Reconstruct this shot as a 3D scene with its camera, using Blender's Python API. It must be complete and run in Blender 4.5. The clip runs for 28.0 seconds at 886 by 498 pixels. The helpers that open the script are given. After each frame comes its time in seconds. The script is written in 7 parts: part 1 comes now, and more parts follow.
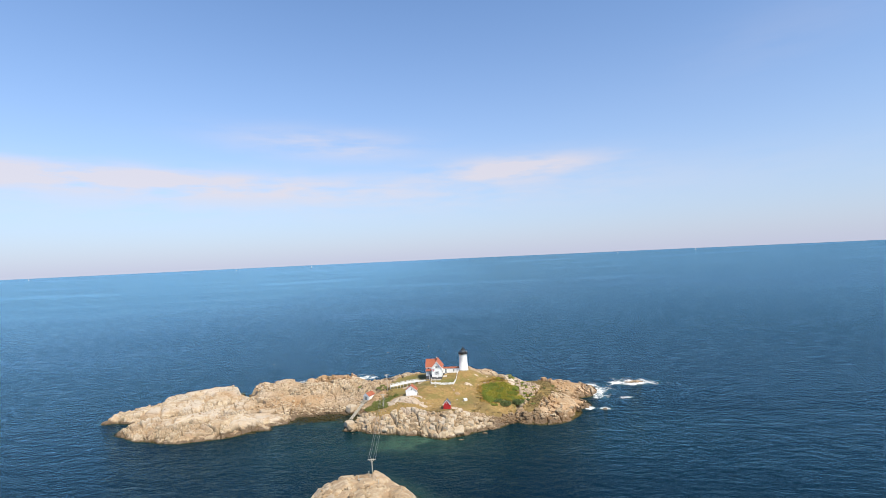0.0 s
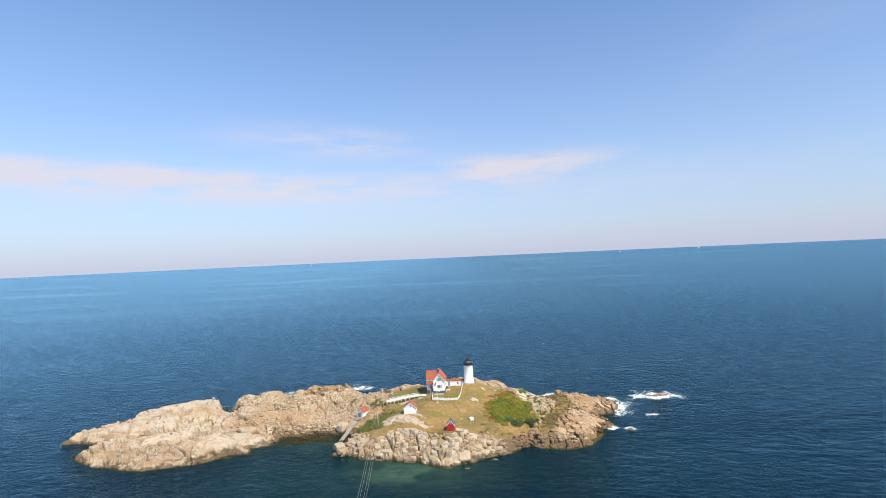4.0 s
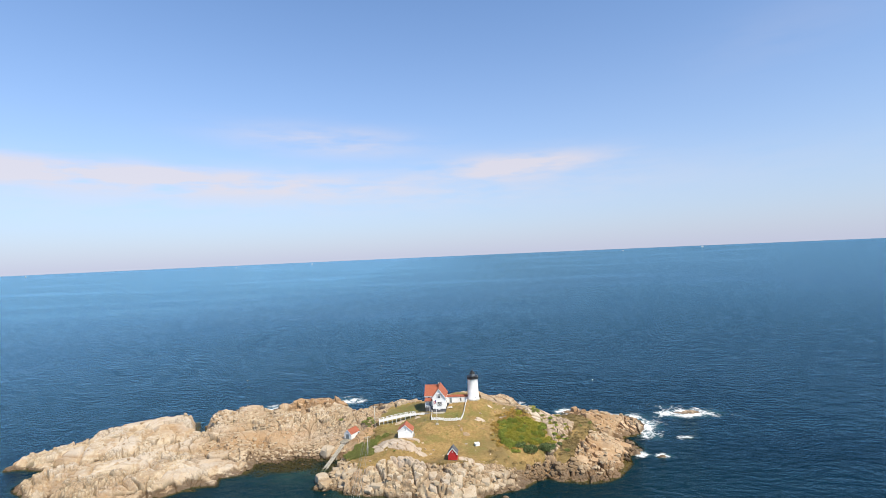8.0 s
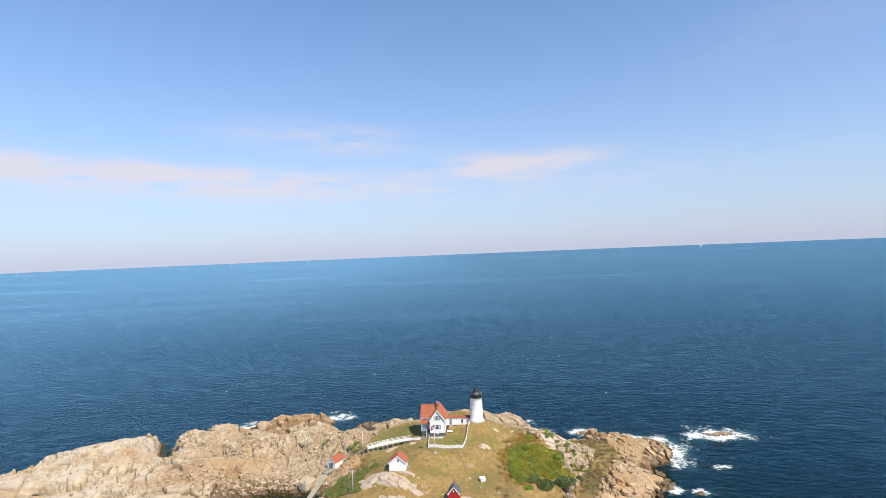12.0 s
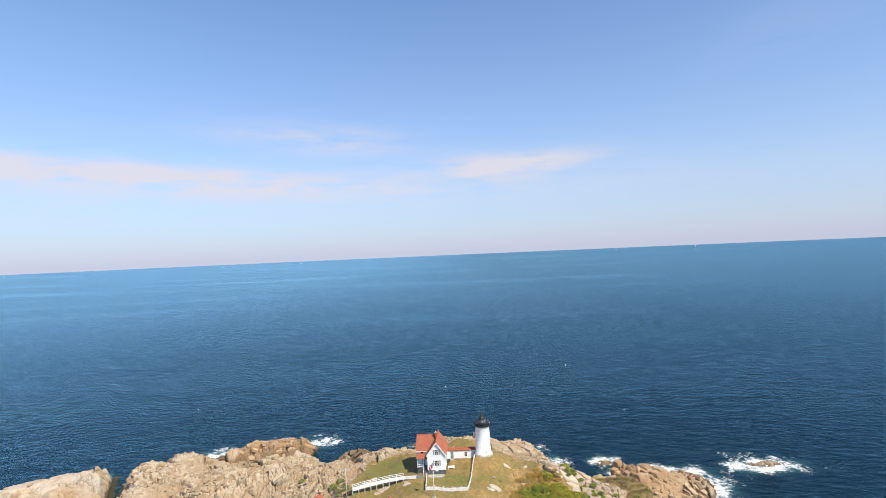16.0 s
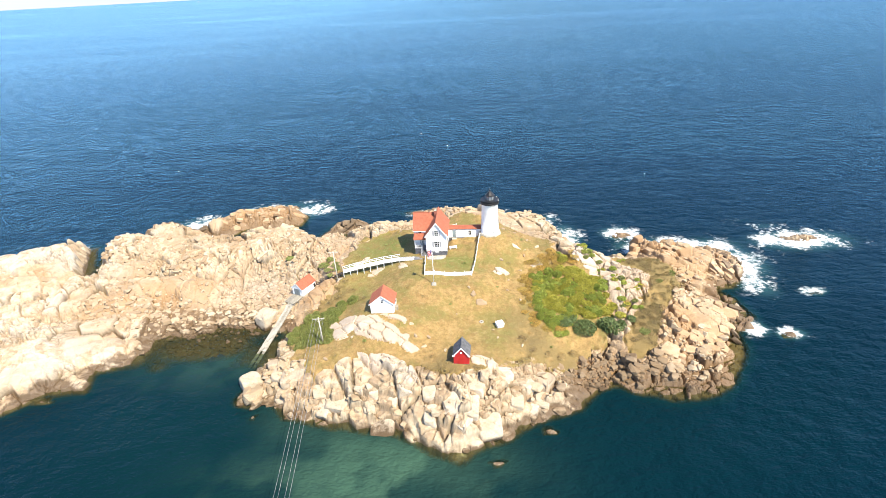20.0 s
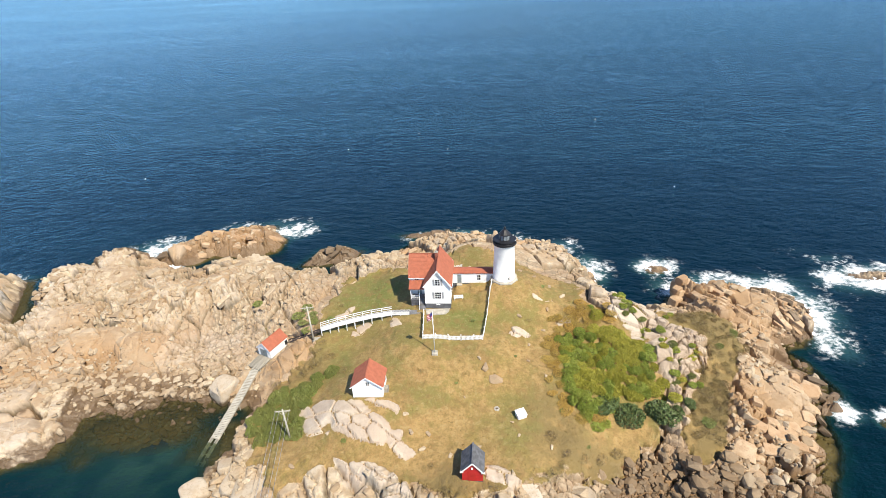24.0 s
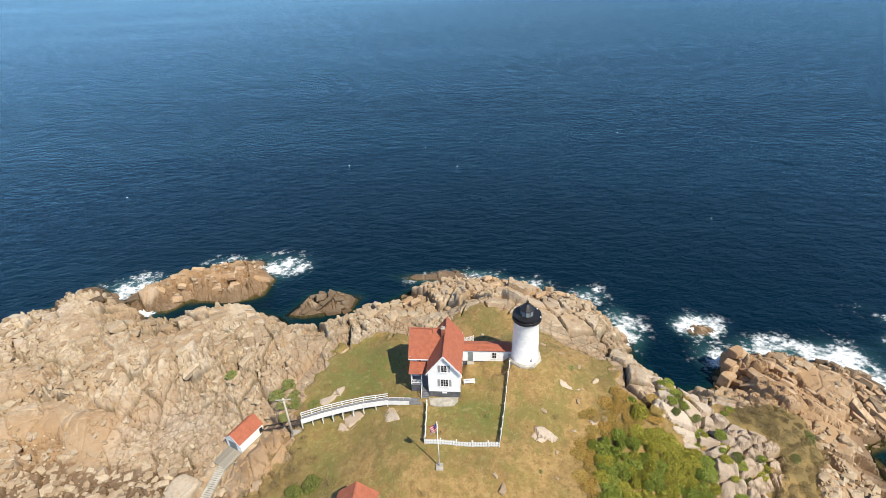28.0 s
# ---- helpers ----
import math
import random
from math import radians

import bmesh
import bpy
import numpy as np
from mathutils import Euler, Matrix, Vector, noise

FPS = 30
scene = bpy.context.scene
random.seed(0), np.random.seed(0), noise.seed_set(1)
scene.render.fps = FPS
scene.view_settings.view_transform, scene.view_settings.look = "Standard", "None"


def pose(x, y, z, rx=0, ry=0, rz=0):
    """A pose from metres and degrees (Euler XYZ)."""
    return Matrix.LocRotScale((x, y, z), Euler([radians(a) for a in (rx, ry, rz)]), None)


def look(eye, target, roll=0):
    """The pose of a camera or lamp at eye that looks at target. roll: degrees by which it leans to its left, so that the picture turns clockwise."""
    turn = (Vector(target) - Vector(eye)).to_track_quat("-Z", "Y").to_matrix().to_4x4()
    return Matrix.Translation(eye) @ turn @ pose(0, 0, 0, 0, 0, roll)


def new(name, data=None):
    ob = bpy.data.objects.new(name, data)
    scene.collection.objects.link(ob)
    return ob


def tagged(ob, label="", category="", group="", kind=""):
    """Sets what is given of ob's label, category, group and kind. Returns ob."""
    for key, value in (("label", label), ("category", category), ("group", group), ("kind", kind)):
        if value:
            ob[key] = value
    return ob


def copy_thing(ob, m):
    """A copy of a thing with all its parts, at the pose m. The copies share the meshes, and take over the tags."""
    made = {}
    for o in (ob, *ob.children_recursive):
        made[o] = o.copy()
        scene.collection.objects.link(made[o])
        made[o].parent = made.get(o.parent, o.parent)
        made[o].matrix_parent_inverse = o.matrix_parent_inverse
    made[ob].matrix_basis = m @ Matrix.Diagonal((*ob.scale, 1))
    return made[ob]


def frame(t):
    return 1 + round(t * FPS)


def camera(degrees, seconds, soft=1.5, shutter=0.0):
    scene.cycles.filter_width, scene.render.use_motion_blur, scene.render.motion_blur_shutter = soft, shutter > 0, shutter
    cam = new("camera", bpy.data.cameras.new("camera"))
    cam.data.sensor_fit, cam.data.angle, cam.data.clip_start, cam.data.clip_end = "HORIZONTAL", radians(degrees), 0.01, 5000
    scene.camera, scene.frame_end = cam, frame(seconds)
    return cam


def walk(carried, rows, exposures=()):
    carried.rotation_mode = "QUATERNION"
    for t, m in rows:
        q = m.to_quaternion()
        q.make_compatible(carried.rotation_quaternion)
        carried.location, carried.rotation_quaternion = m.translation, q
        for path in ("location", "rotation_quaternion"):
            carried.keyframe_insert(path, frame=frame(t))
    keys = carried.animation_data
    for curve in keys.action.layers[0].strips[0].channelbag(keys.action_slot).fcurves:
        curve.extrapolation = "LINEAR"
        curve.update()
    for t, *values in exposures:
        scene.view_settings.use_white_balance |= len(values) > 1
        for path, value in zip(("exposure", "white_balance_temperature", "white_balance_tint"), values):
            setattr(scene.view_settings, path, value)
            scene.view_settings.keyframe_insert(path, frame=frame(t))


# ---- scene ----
LENS = 82.5
cam = camera(LENS, 28.0, soft=0.8)
# seconds, eye x y z, yaw, pitch, roll
PATH = [
    (0.0, 0.28, -2.56, 76.61, 0.21, 0.89, -2.62),
    (0.5, 0.27, 0.80, 76.95, 0.26, 0.85, -2.60),
    (1.0, 0.13, 4.33, 77.18, 0.26, 0.82, -2.56),
    (1.5, -0.16, 7.97, 77.08, 0.26, 0.80, -2.54),
    (2.0, -0.38, 11.81, 76.83, 0.26, 0.82, -2.60),
    (2.5, -0.39, 15.45, 76.82, 0.29, 0.83, -2.60),
    (3.0, -0.63, 19.09, 76.84, 0.31, 0.82, -2.60),
    (3.5, -0.81, 22.77, 76.88, 0.29, 0.78, -2.58),
    (5.5, 0.16, 38.37, 77.46, 0.72, 0.62, -2.61),
    (6.0, -0.02, 41.85, 77.16, 0.69, 0.67, -2.53),
    (6.5, -0.31, 45.82, 77.20, 0.62, 0.62, -2.49),
    (7.0, -0.58, 49.90, 76.93, 0.56, 0.60, -2.51),
    (7.5, -0.77, 53.55, 76.87, 0.50, 0.60, -2.45),
    (8.0, -0.82, 57.46, 76.73, 0.49, 0.58, -2.50),
    (8.5, -1.04, 60.97, 76.85, 0.45, 0.53, -2.44),
    (9.0, -1.21, 64.45, 76.92, 0.42, 0.50, -2.41),
    (9.5, -1.25, 68.10, 76.93, 0.40, 0.49, -2.41),
    (10.0, -1.39, 71.52, 77.05, 0.37, 0.47, -2.36),
    (10.5, -1.52, 75.05, 77.10, 0.32, 0.44, -2.34),
    (11.0, -1.64, 78.53, 77.13, 0.26, 0.45, -2.32),
    (11.5, -1.82, 82.21, 77.09, 0.22, 0.43, -2.30),
    (13.5, -2.42, 96.72, 77.55, -0.14, 0.34, -2.51),
    (14.0, -2.90, 100.38, 77.29, -0.25, 0.41, -2.43),
    (14.5, -3.24, 104.17, 77.31, -0.35, 0.42, -2.40),
    (15.0, -3.44, 108.08, 77.13, -0.40, 0.44, -2.41),
    (15.5, -3.52, 112.01, 77.09, -0.45, 0.46, -2.46),
    (16.0, -3.60, 115.78, 77.25, -0.50, 0.44, -2.49),
    (16.5, -3.89, 119.57, 77.21, -0.55, 0.45, -2.43),
    (17.0, -4.09, 123.31, 77.41, -0.61, 0.39, -2.52),
    (17.5, -3.05, 128.07, 77.18, -0.07, -3.29, -2.44),
    (18.0, -3.21, 132.97, 76.52, 0.28, -12.86, -2.62),
    (18.5, -3.80, 136.80, 76.08, 0.48, -21.94, -2.79),
    (19.0, -3.59, 140.72, 75.72, 0.73, -24.78, -2.92),
    (19.5, -3.63, 144.43, 75.64, 0.74, -24.74, -2.96),
    (20.0, -3.08, 148.59, 75.04, 1.10, -27.66, -3.02),
    (20.5, -3.60, 152.40, 75.07, 1.02, -29.65, -3.06),
    (22.5, -3.51, 167.54, 74.58, 1.12, -29.37, -3.06),
    (23.0, -3.89, 171.01, 74.34, 0.96, -29.14, -2.82),
    (23.5, -4.02, 174.81, 74.52, 0.88, -29.16, -2.80),
    (24.0, -4.07, 178.57, 74.58, 0.87, -29.15, -2.78),
    (24.5, -4.18, 182.36, 74.74, 0.81, -29.18, -2.75),
    (25.0, -4.28, 186.24, 74.96, 0.74, -29.28, -2.72),
    (25.5, -4.26, 190.06, 75.19, 0.77, -29.39, -2.73),
    (26.0, -4.32, 193.91, 75.49, 0.78, -29.48, -2.68),
    (26.5, -4.28, 197.31, 75.90, 0.99, -29.55, -2.61),
    (27.0, -4.22, 199.93, 76.45, 1.49, -29.67, -2.60),
    (27.5, -4.18, 201.55, 76.94, 1.77, -29.73, -2.54),
    (28.0, -4.20, 202.29, 77.39, 1.77, -29.82, -2.49),
]
# seconds, stops
EXPOSURES = [(0, 0.20), (16.5, 0.20), (17.5, 0.22), (18, 0.26), (19, 0.66), (20, 0.90), (20.5, 0.90), (22.5, 0.54), (24, 0.44), (25, 0.46), (26, 0.46), (26.5, 0.50), (27, 0.54), (28, 0.20)]
walk(cam, [(t, pose(x, y, z, 90 + pitch, 0, yaw) @ pose(0, 0, 0, 0, 0, roll)) for t, x, y, z, yaw, pitch, roll in PATH], EXPOSURES)

# ---- sky, sun ----
SUN_DIR = Vector((0.47, -0.50, 0.86)).normalized()      # towards the sun
world = bpy.data.worlds.new("sky")
scene.world = world
world.use_nodes = True
wt = world.node_tree
wt.nodes.clear()


def nd(tree, kind, **kw):
    n = tree.nodes.new(kind)
    for k, v in kw.items():
        if k == "op":
            n.operation = v
        elif k == "blend":
            n.blend_type = v
        elif k == "dtype":
            n.data_type = v
        elif k == "sky":
            n.sky_type = v
        elif k == "attr":
            n.attribute_name = v
        elif k == "feature":
            n.feature = v
    return n


def setv(n, **kw):
    for k, v in kw.items():
        n.inputs[k.replace("_", " ")].default_value = v
    return n


def math_node(tree, op, a, b=None):
    n = nd(tree, "ShaderNodeMath", op=op)
    for i, v in enumerate((a, b)):
        if v is None:
            continue
        if isinstance(v, (int, float)):
            n.inputs[i].default_value = v
        else:
            tree.links.new(v, n.inputs[i])
    return n.outputs[0]


def mix_rgb(tree, fac, a, b, blend="MIX"):
    n = nd(tree, "ShaderNodeMixRGB", blend=blend)
    for i, v in enumerate((fac, a, b)):
        if isinstance(v, (int, float)):
            n.inputs[i].default_value = v
        elif isinstance(v, tuple):
            n.inputs[i].default_value = (*v, 1) if len(v) == 3 else v
        else:
            tree.links.new(v, n.inputs[i])
    return n.outputs[0]


def ramp(tree, fac, lo, hi):
    n = nd(tree, "ShaderNodeMapRange")
    n.clamp = True
    n.interpolation_type = "SMOOTHSTEP"
    n.inputs["From Min"].default_value, n.inputs["From Max"].default_value = lo, hi
    tree.links.new(fac, n.inputs["Value"])
    return n.outputs[0]


sky = nd(wt, "ShaderNodeTexSky", sky="NISHITA")
sky.sun_disc = False
sky.sun_elevation = math.asin(SUN_DIR.z)
sky.sun_rotation = math.atan2(SUN_DIR.x, SUN_DIR.y)
sky.air_density, sky.dust_density, sky.ozone_density = 1.0, 0.2, 3.0
coord = nd(wt, "ShaderNodeTexCoord")
sep = nd(wt, "ShaderNodeSeparateXYZ")
wt.links.new(coord.outputs["Generated"], sep.inputs[0])
mp = nd(wt, "ShaderNodeMapping")
mp.inputs["Scale"].default_value = (3.0, 3.0, 16.0)
wt.links.new(coord.outputs["Generated"], mp.inputs["Vector"])
cn = setv(nd(wt, "ShaderNodeTexNoise"), Scale=2.4, Detail=6.0, Roughness=0.55)
wt.links.new(mp.outputs[0], cn.inputs["Vector"])


def cloud_bank(x0, sx, z0, sz, slope):
    """A soft streak of cloud about one direction of the sky."""
    a = math_node(wt, "DIVIDE", math_node(wt, "SUBTRACT", sep.outputs["X"], x0), sx)
    zc = math_node(wt, "ADD", math_node(wt, "MULTIPLY", math_node(wt, "SUBTRACT", sep.outputs["X"], x0), slope), z0)
    b = math_node(wt, "DIVIDE", math_node(wt, "SUBTRACT", sep.outputs["Z"], zc), sz)
    s = math_node(wt, "ADD", math_node(wt, "MULTIPLY", a, a), math_node(wt, "MULTIPLY", b, b))
    return math_node(wt, "POWER", 2.718, math_node(wt, "MULTIPLY", s, -1.0))


banks = None
for x0, sx, z0, sz, slope, w in ((-0.60, 0.36, 0.156, 0.020, -0.035, 1.5), (0.14, 0.15, 0.166, 0.022, 0.02, 1.2), (-0.21, 0.15, 0.222, 0.024, -0.05, 0.75),
                                 (-0.2, 0.6, 0.125, 0.035, 0.0, 0.5), (0.55, 0.12, 0.33, 0.05, 0.2, 0.08)):
    g = math_node(wt, "MULTIPLY", cloud_bank(x0, sx, z0, sz, slope), w)
    banks = g if banks is None else math_node(wt, "ADD", banks, g)
veil = math_node(wt, "MULTIPLY", banks, ramp(wt, cn.outputs["Fac"], 0.22, 0.66))
veil = math_node(wt, "MINIMUM", math_node(wt, "MULTIPLY", veil, 0.9), 0.75)
haze = math_node(wt, "POWER", 2.718, math_node(wt, "MULTIPLY", math_node(wt, "ABSOLUTE", sep.outputs["Z"]), -4.4))
blue = mix_rgb(wt, 1.0, sky.outputs[0], (1.34, 1.80, 2.14), "MULTIPLY")
low = mix_rgb(wt, math_node(wt, "MULTIPLY", haze, 0.98), blue, (6.15, 6.5, 8.2))
side = math_node(wt, "SUBTRACT", 1.0, math_node(wt, "MULTIPLY", sep.outputs["X"], 0.05))      # the sky pales towards the west
low = mix_rgb(wt, 1.0, low, side, "MULTIPLY")
zenith = math_node(wt, "SUBTRACT", 1.0, math_node(wt, "MULTIPLY", ramp(wt, sep.outputs["Z"], 0.42, 0.98), 0.55))      # a clear sky deepens overhead
low = mix_rgb(wt, 1.0, low, zenith, "MULTIPLY")
tinted = mix_rgb(wt, veil, low, (8.9, 8.1, 8.5))
bg = nd(wt, "ShaderNodeBackground")
bg.inputs["Strength"].default_value = 0.080
wo = nd(wt, "ShaderNodeOutputWorld")
wt.links.new(tinted, bg.inputs["Color"])
wt.links.new(bg.outputs[0], wo.inputs[0])

sun_data = bpy.data.lights.new("sun", "SUN")
sun_data.energy, sun_data.angle, sun_data.color = 5.0, radians(0.53), (1.0, 0.92, 0.77)
sun_ob = new("sun", sun_data)
sun_ob.matrix_world = look((0, 0, 300), Vector((0, 0, 300)) - SUN_DIR)


# ---- materials ----
def material(name, rough=0.8, metal=0.0):
    m = bpy.data.materials.new(name)
    m.use_nodes = True
    t = m.node_tree
    b = t.nodes["Principled BSDF"]
    b.inputs["Roughness"].default_value, b.inputs["Metallic"].default_value = rough, metal
    return m, t, b


def noise_tex(t, scale, detail=4.0, rough=0.55, stretch=None, coords="Object"):
    c = nd(t, "ShaderNodeTexCoord")
    n = setv(nd(t, "ShaderNodeTexNoise"), Scale=scale, Detail=detail, Roughness=rough)
    if stretch:
        p = nd(t, "ShaderNodeMapping")
        p.inputs["Scale"].default_value = stretch
        t.links.new(c.outputs[coords], p.inputs["Vector"])
        t.links.new(p.outputs[0], n.inputs["Vector"])
    else:
        t.links.new(c.outputs[coords], n.inputs["Vector"])
    return n.outputs["Fac"]


def bump(t, b, height, strength=0.4, distance=0.05):
    n = setv(nd(t, "ShaderNodeBump"), Strength=strength, Distance=distance)
    t.links.new(height, n.inputs["Height"])
    t.links.new(n.outputs[0], b.inputs["Normal"])


def plain(name, colour, rough=0.7, metal=0.0, vary=0.12, scale=1.2, grain=9.0, relief=0.2, stretch=None):
    """A painted or raw surface with broad stains and a fine grain."""
    m, t, b = material(name, rough, metal)
    dark = tuple(c * (1 - 2 * vary) for c in colour)
    lite = tuple(min(1, c * (1 + vary)) for c in colour)
    f = noise_tex(t, scale, 5, 0.6, stretch)
    g = noise_tex(t, grain, 3, 0.5, stretch)
    c1 = mix_rgb(t, ramp(t, f, 0.3, 0.7), dark, lite)
    c2 = mix_rgb(t, math_node(t, "MULTIPLY", ramp(t, g, 0.35, 0.65), vary), c1, dark)
    t.links.new(c2, b.inputs["Base Color"])
    bump(t, b, g, relief, 0.02)
    return m


white_paint = plain("white_paint", (0.85, 0.84, 0.82), 0.55, vary=0.05)
white_clap = plain("white_clapboard", (0.85, 0.84, 0.82), 0.6, vary=0.05, stretch=(0.4, 0.4, 3.0))
tower_white = plain("white_iron", (0.86, 0.85, 0.83), 0.45, vary=0.05, scale=0.5)
black_iron = plain("black_iron", (0.018, 0.017, 0.018), 0.4, vary=0.2)
red_roof = plain("red_shingle", (0.40, 0.125, 0.068), 0.85, vary=0.09, scale=1.5, grain=6.0, relief=0.5)
grey_roof = plain("grey_shingle", (0.135, 0.135, 0.143), 0.9, vary=0.2, scale=1.5, grain=6.0, relief=0.5)
red_paint = plain("red_paint", (0.45, 0.02, 0.017), 0.6, vary=0.1)
grey_stone = plain("grey_foundation", (0.12, 0.12, 0.128), 0.9, vary=0.2)
brick_red = plain("old_brick", (0.33, 0.11, 0.07), 0.9, vary=0.2, grain=14)
old_wood = plain("weathered_wood", (0.37, 0.33, 0.26), 0.85, vary=0.2, stretch=(1, 1, 0.3))
grey_deck = plain("grey_deck", (0.22, 0.22, 0.23), 0.8, vary=0.15)
dark_glass = plain("window_pane", (0.03, 0.035, 0.04), 0.08, vary=0.1)
shutter_dark = plain("shutter_paint", (0.05, 0.05, 0.055), 0.6)
pole_wood = plain("bleached_pole_wood", (0.50, 0.46, 0.38), 0.85, vary=0.12, stretch=(1, 1, 0.3))
lantern_glass = plain("lantern_pane", (0.20, 0.22, 0.23), 0.06, vary=0.1)
shutter_grey = plain("grey_shutter_paint", (0.34, 0.34, 0.35), 0.6)
concrete = plain("concrete", (0.45, 0.41, 0.34), 0.9, vary=0.15)
rail_iron = plain("rusty_rail", (0.10, 0.075, 0.06), 0.7, vary=0.3)
door_grey = plain("grey_door", (0.20, 0.24, 0.25), 0.6)
wire_mat = plain("cable", (0.30, 0.30, 0.30), 0.6)
flag_cloth = plain("flag_cloth", (0.62, 0.50, 0.50), 0.9)
flag_red = plain("flag_red", (0.5, 0.05, 0.06), 0.9)
flag_blue = plain("flag_blue", (0.04, 0.05, 0.2), 0.9)

# ---- the lie of the land ----
MAIN_COAST = [(-43, 250), (-45.5, 246), (-45, 240), (-47.5, 232), (-41, 226), (-38, 222), (-31, 220.3), (-26, 220), (-21.5, 218), (-15, 217), (-7.7, 213.3), (-2, 211),
              (2, 213.5), (8, 216.5), (11.5, 219), (19, 222), (25, 225), (30, 228), (35, 226), (41, 224), (47, 224), (52, 226), (57, 232), (62, 239), (65, 245), (69.5, 250), (68, 256), (66, 261.5),
              (71, 264), (76, 267), (78.5, 273), (79, 278), (74, 282.5), (68, 285.5), (60, 286.5), (53, 285), (49.5, 282), (48, 278), (44, 276.5), (40, 277), (37, 276), (35, 279), (33.5, 285), (34.5, 291), (30, 301)]
BACK_COAST = [(30, 301), (25, 308), (18.5, 313.5), (12, 316.5), (5, 320), (-2, 319), (-9, 318), (-16, 315.5), (-20.5, 311), (-25, 306), (-30, 303), (-36, 300), (-43, 299)]
WEST_COAST = [(-43, 299), (-49, 304), (-57, 306.5), (-65, 307), (-70, 305), (-75, 304), (-83, 304), (-90, 310), (-97, 317), (-107, 320), (-111, 312), (-116, 305), (-118, 296),
              (-113, 284), (-115, 283), (-121, 295), (-125, 304), (-129, 304), (-140, 298), (-150, 291), (-161, 282), (-171, 270), (-178, 256), (-177, 253), (-168, 254), (-157, 250.5),
              (-160, 244), (-159, 237), (-143, 225), (-120, 220), (-108, 222), (-100, 226), (-92, 231.5), (-84, 232), (-86.5, 238), (-78.5, 242), (-77.5, 249.5), (-72.6, 250.5),
              (-67, 251), (-61, 253), (-55, 251.5), (-51, 252), (-47, 252), (-43, 250)]
FAR_ROCK = [(-58, 315), (-56.5, 322), (-63, 331), (-70, 334), (-77, 329), (-85, 326), (-91, 321), (-94, 315), (-91, 309), (-82, 309), (-76, 313), (-66, 312)]
DARK_ROCK = [(-47, 306), (-43, 312), (-37, 315.5), (-30.5, 312), (-32, 306), (-39, 304.5)]
MAINLAND = [(-70, 90), (-47, 150), (-45.5, 160), (-42, 168), (-35, 171), (-27, 173), (-20, 169), (-13, 161), (-9, 151), (-5, 140), (0, 120), (5, 84), (-4, 66), (-20, 58), (-38, 55), (-58, 62)]
SKERRIES = [(105.5, 288.8, 6.5, 2.8, 0.45), (51.5, 296.4, 3.2, 1.8, 0.7), (66.5, 244.6, 1.3, 1.0, 0.7), (-9, 322, 9, 2.2, 0.7), (74.2, 242.5, 2.0, 1.4, 0.7), (90, 259, 2.0, 1.0, 0.5), (-46, 228, 3.2, 2.4, 1.0),
            (-44, 222, 2.0, 1.5, -0.6), (-92, 229, 4, 1.5, -0.2), (4, 210, 3, 1.6, -0.5), (14, 216.5, 2.4, 1.3, -0.1)]
# x, y, height of the ground
MAIN_TOPS = [(7, 270, 15.3), (-8, 266, 12.4), (-10, 255, 12.2), (1.5, 254.8, 11.7), (-19, 242.4, 10.3), (6.8, 239.3, 7.7), (-2, 227.5, 7.6), (-33, 261, 9.3), (-32, 226, 6.6),
             (-8.6, 229.4, 7.2), (29, 265, 12.4), (24.5, 286, 9.5), (4, 290, 13.4), (-15, 280, 12.0), (-23, 285, 10.5), (-28, 275, 10), (38, 256, 9.8), (47, 262, 9.6), (34, 240, 5.0),
             (54, 265, 7.8), (58, 256, 4.6), (54, 244, 3.6), (44, 243, 6.0), (50.5, 280, 6.3), (65, 272, 3.8), (22, 231, 1.6), (30, 232, 1.5), (45, 231, 2.4), (56, 237, 2.0), (14, 237, 6.5), (-38, 240, 6.0), (14, 252, 9.3),
             (-12, 302, 5.0), (8, 305, 6.0)]
WEST_TOPS = [(-94, 288.5, 5.0), (-72, 280, 9.0), (-63, 282, 8.8), (-52, 289, 7.0), (-74, 271, 5.0), (-83, 261, 3.4), (-93, 269, 5.0), (-112, 294, 6.0), (-98, 301, 5.6),
             (-77, 299, 6.0), (-46, 294, 7.4), (-43, 263, 3.8), (-57, 265, 3.2), (-55, 255, 1.2), (-64, 256, 1.3), (-76, 257, 2.0), (-58, 262, 2.6), (-103, 247, 3.7), (-83, 247, 2.6), (-112, 238, 3.6), (-140, 250, 3.0),
             (-130, 284, 6.6), (-146, 279, 5.6), (-165, 264, 3.0), (-120, 268, 4.2), (-140, 236, 2.6), (-100, 262, 3.4), (-105, 311, 3.5), (-36, 256, 7.0), (-38, 275, 8.5)]
GRASS = [(-30, 280), (-22, 283), (-14, 283), (-8, 285), (-2, 289.5), (6, 287), (12, 283), (20, 277.5), (26, 270), (25, 262), (33, 256), (33, 240), (27, 234), (18, 231), (10, 230.5), (4, 227.5),
         (-2, 225.3), (-8, 225), (-14, 229), (-22, 230.5), (-29, 229.5), (-35, 228.5), (-38, 234), (-41, 243), (-39, 250), (-34, 255), (-31.5, 261), (-33, 266), (-33.5, 271)]
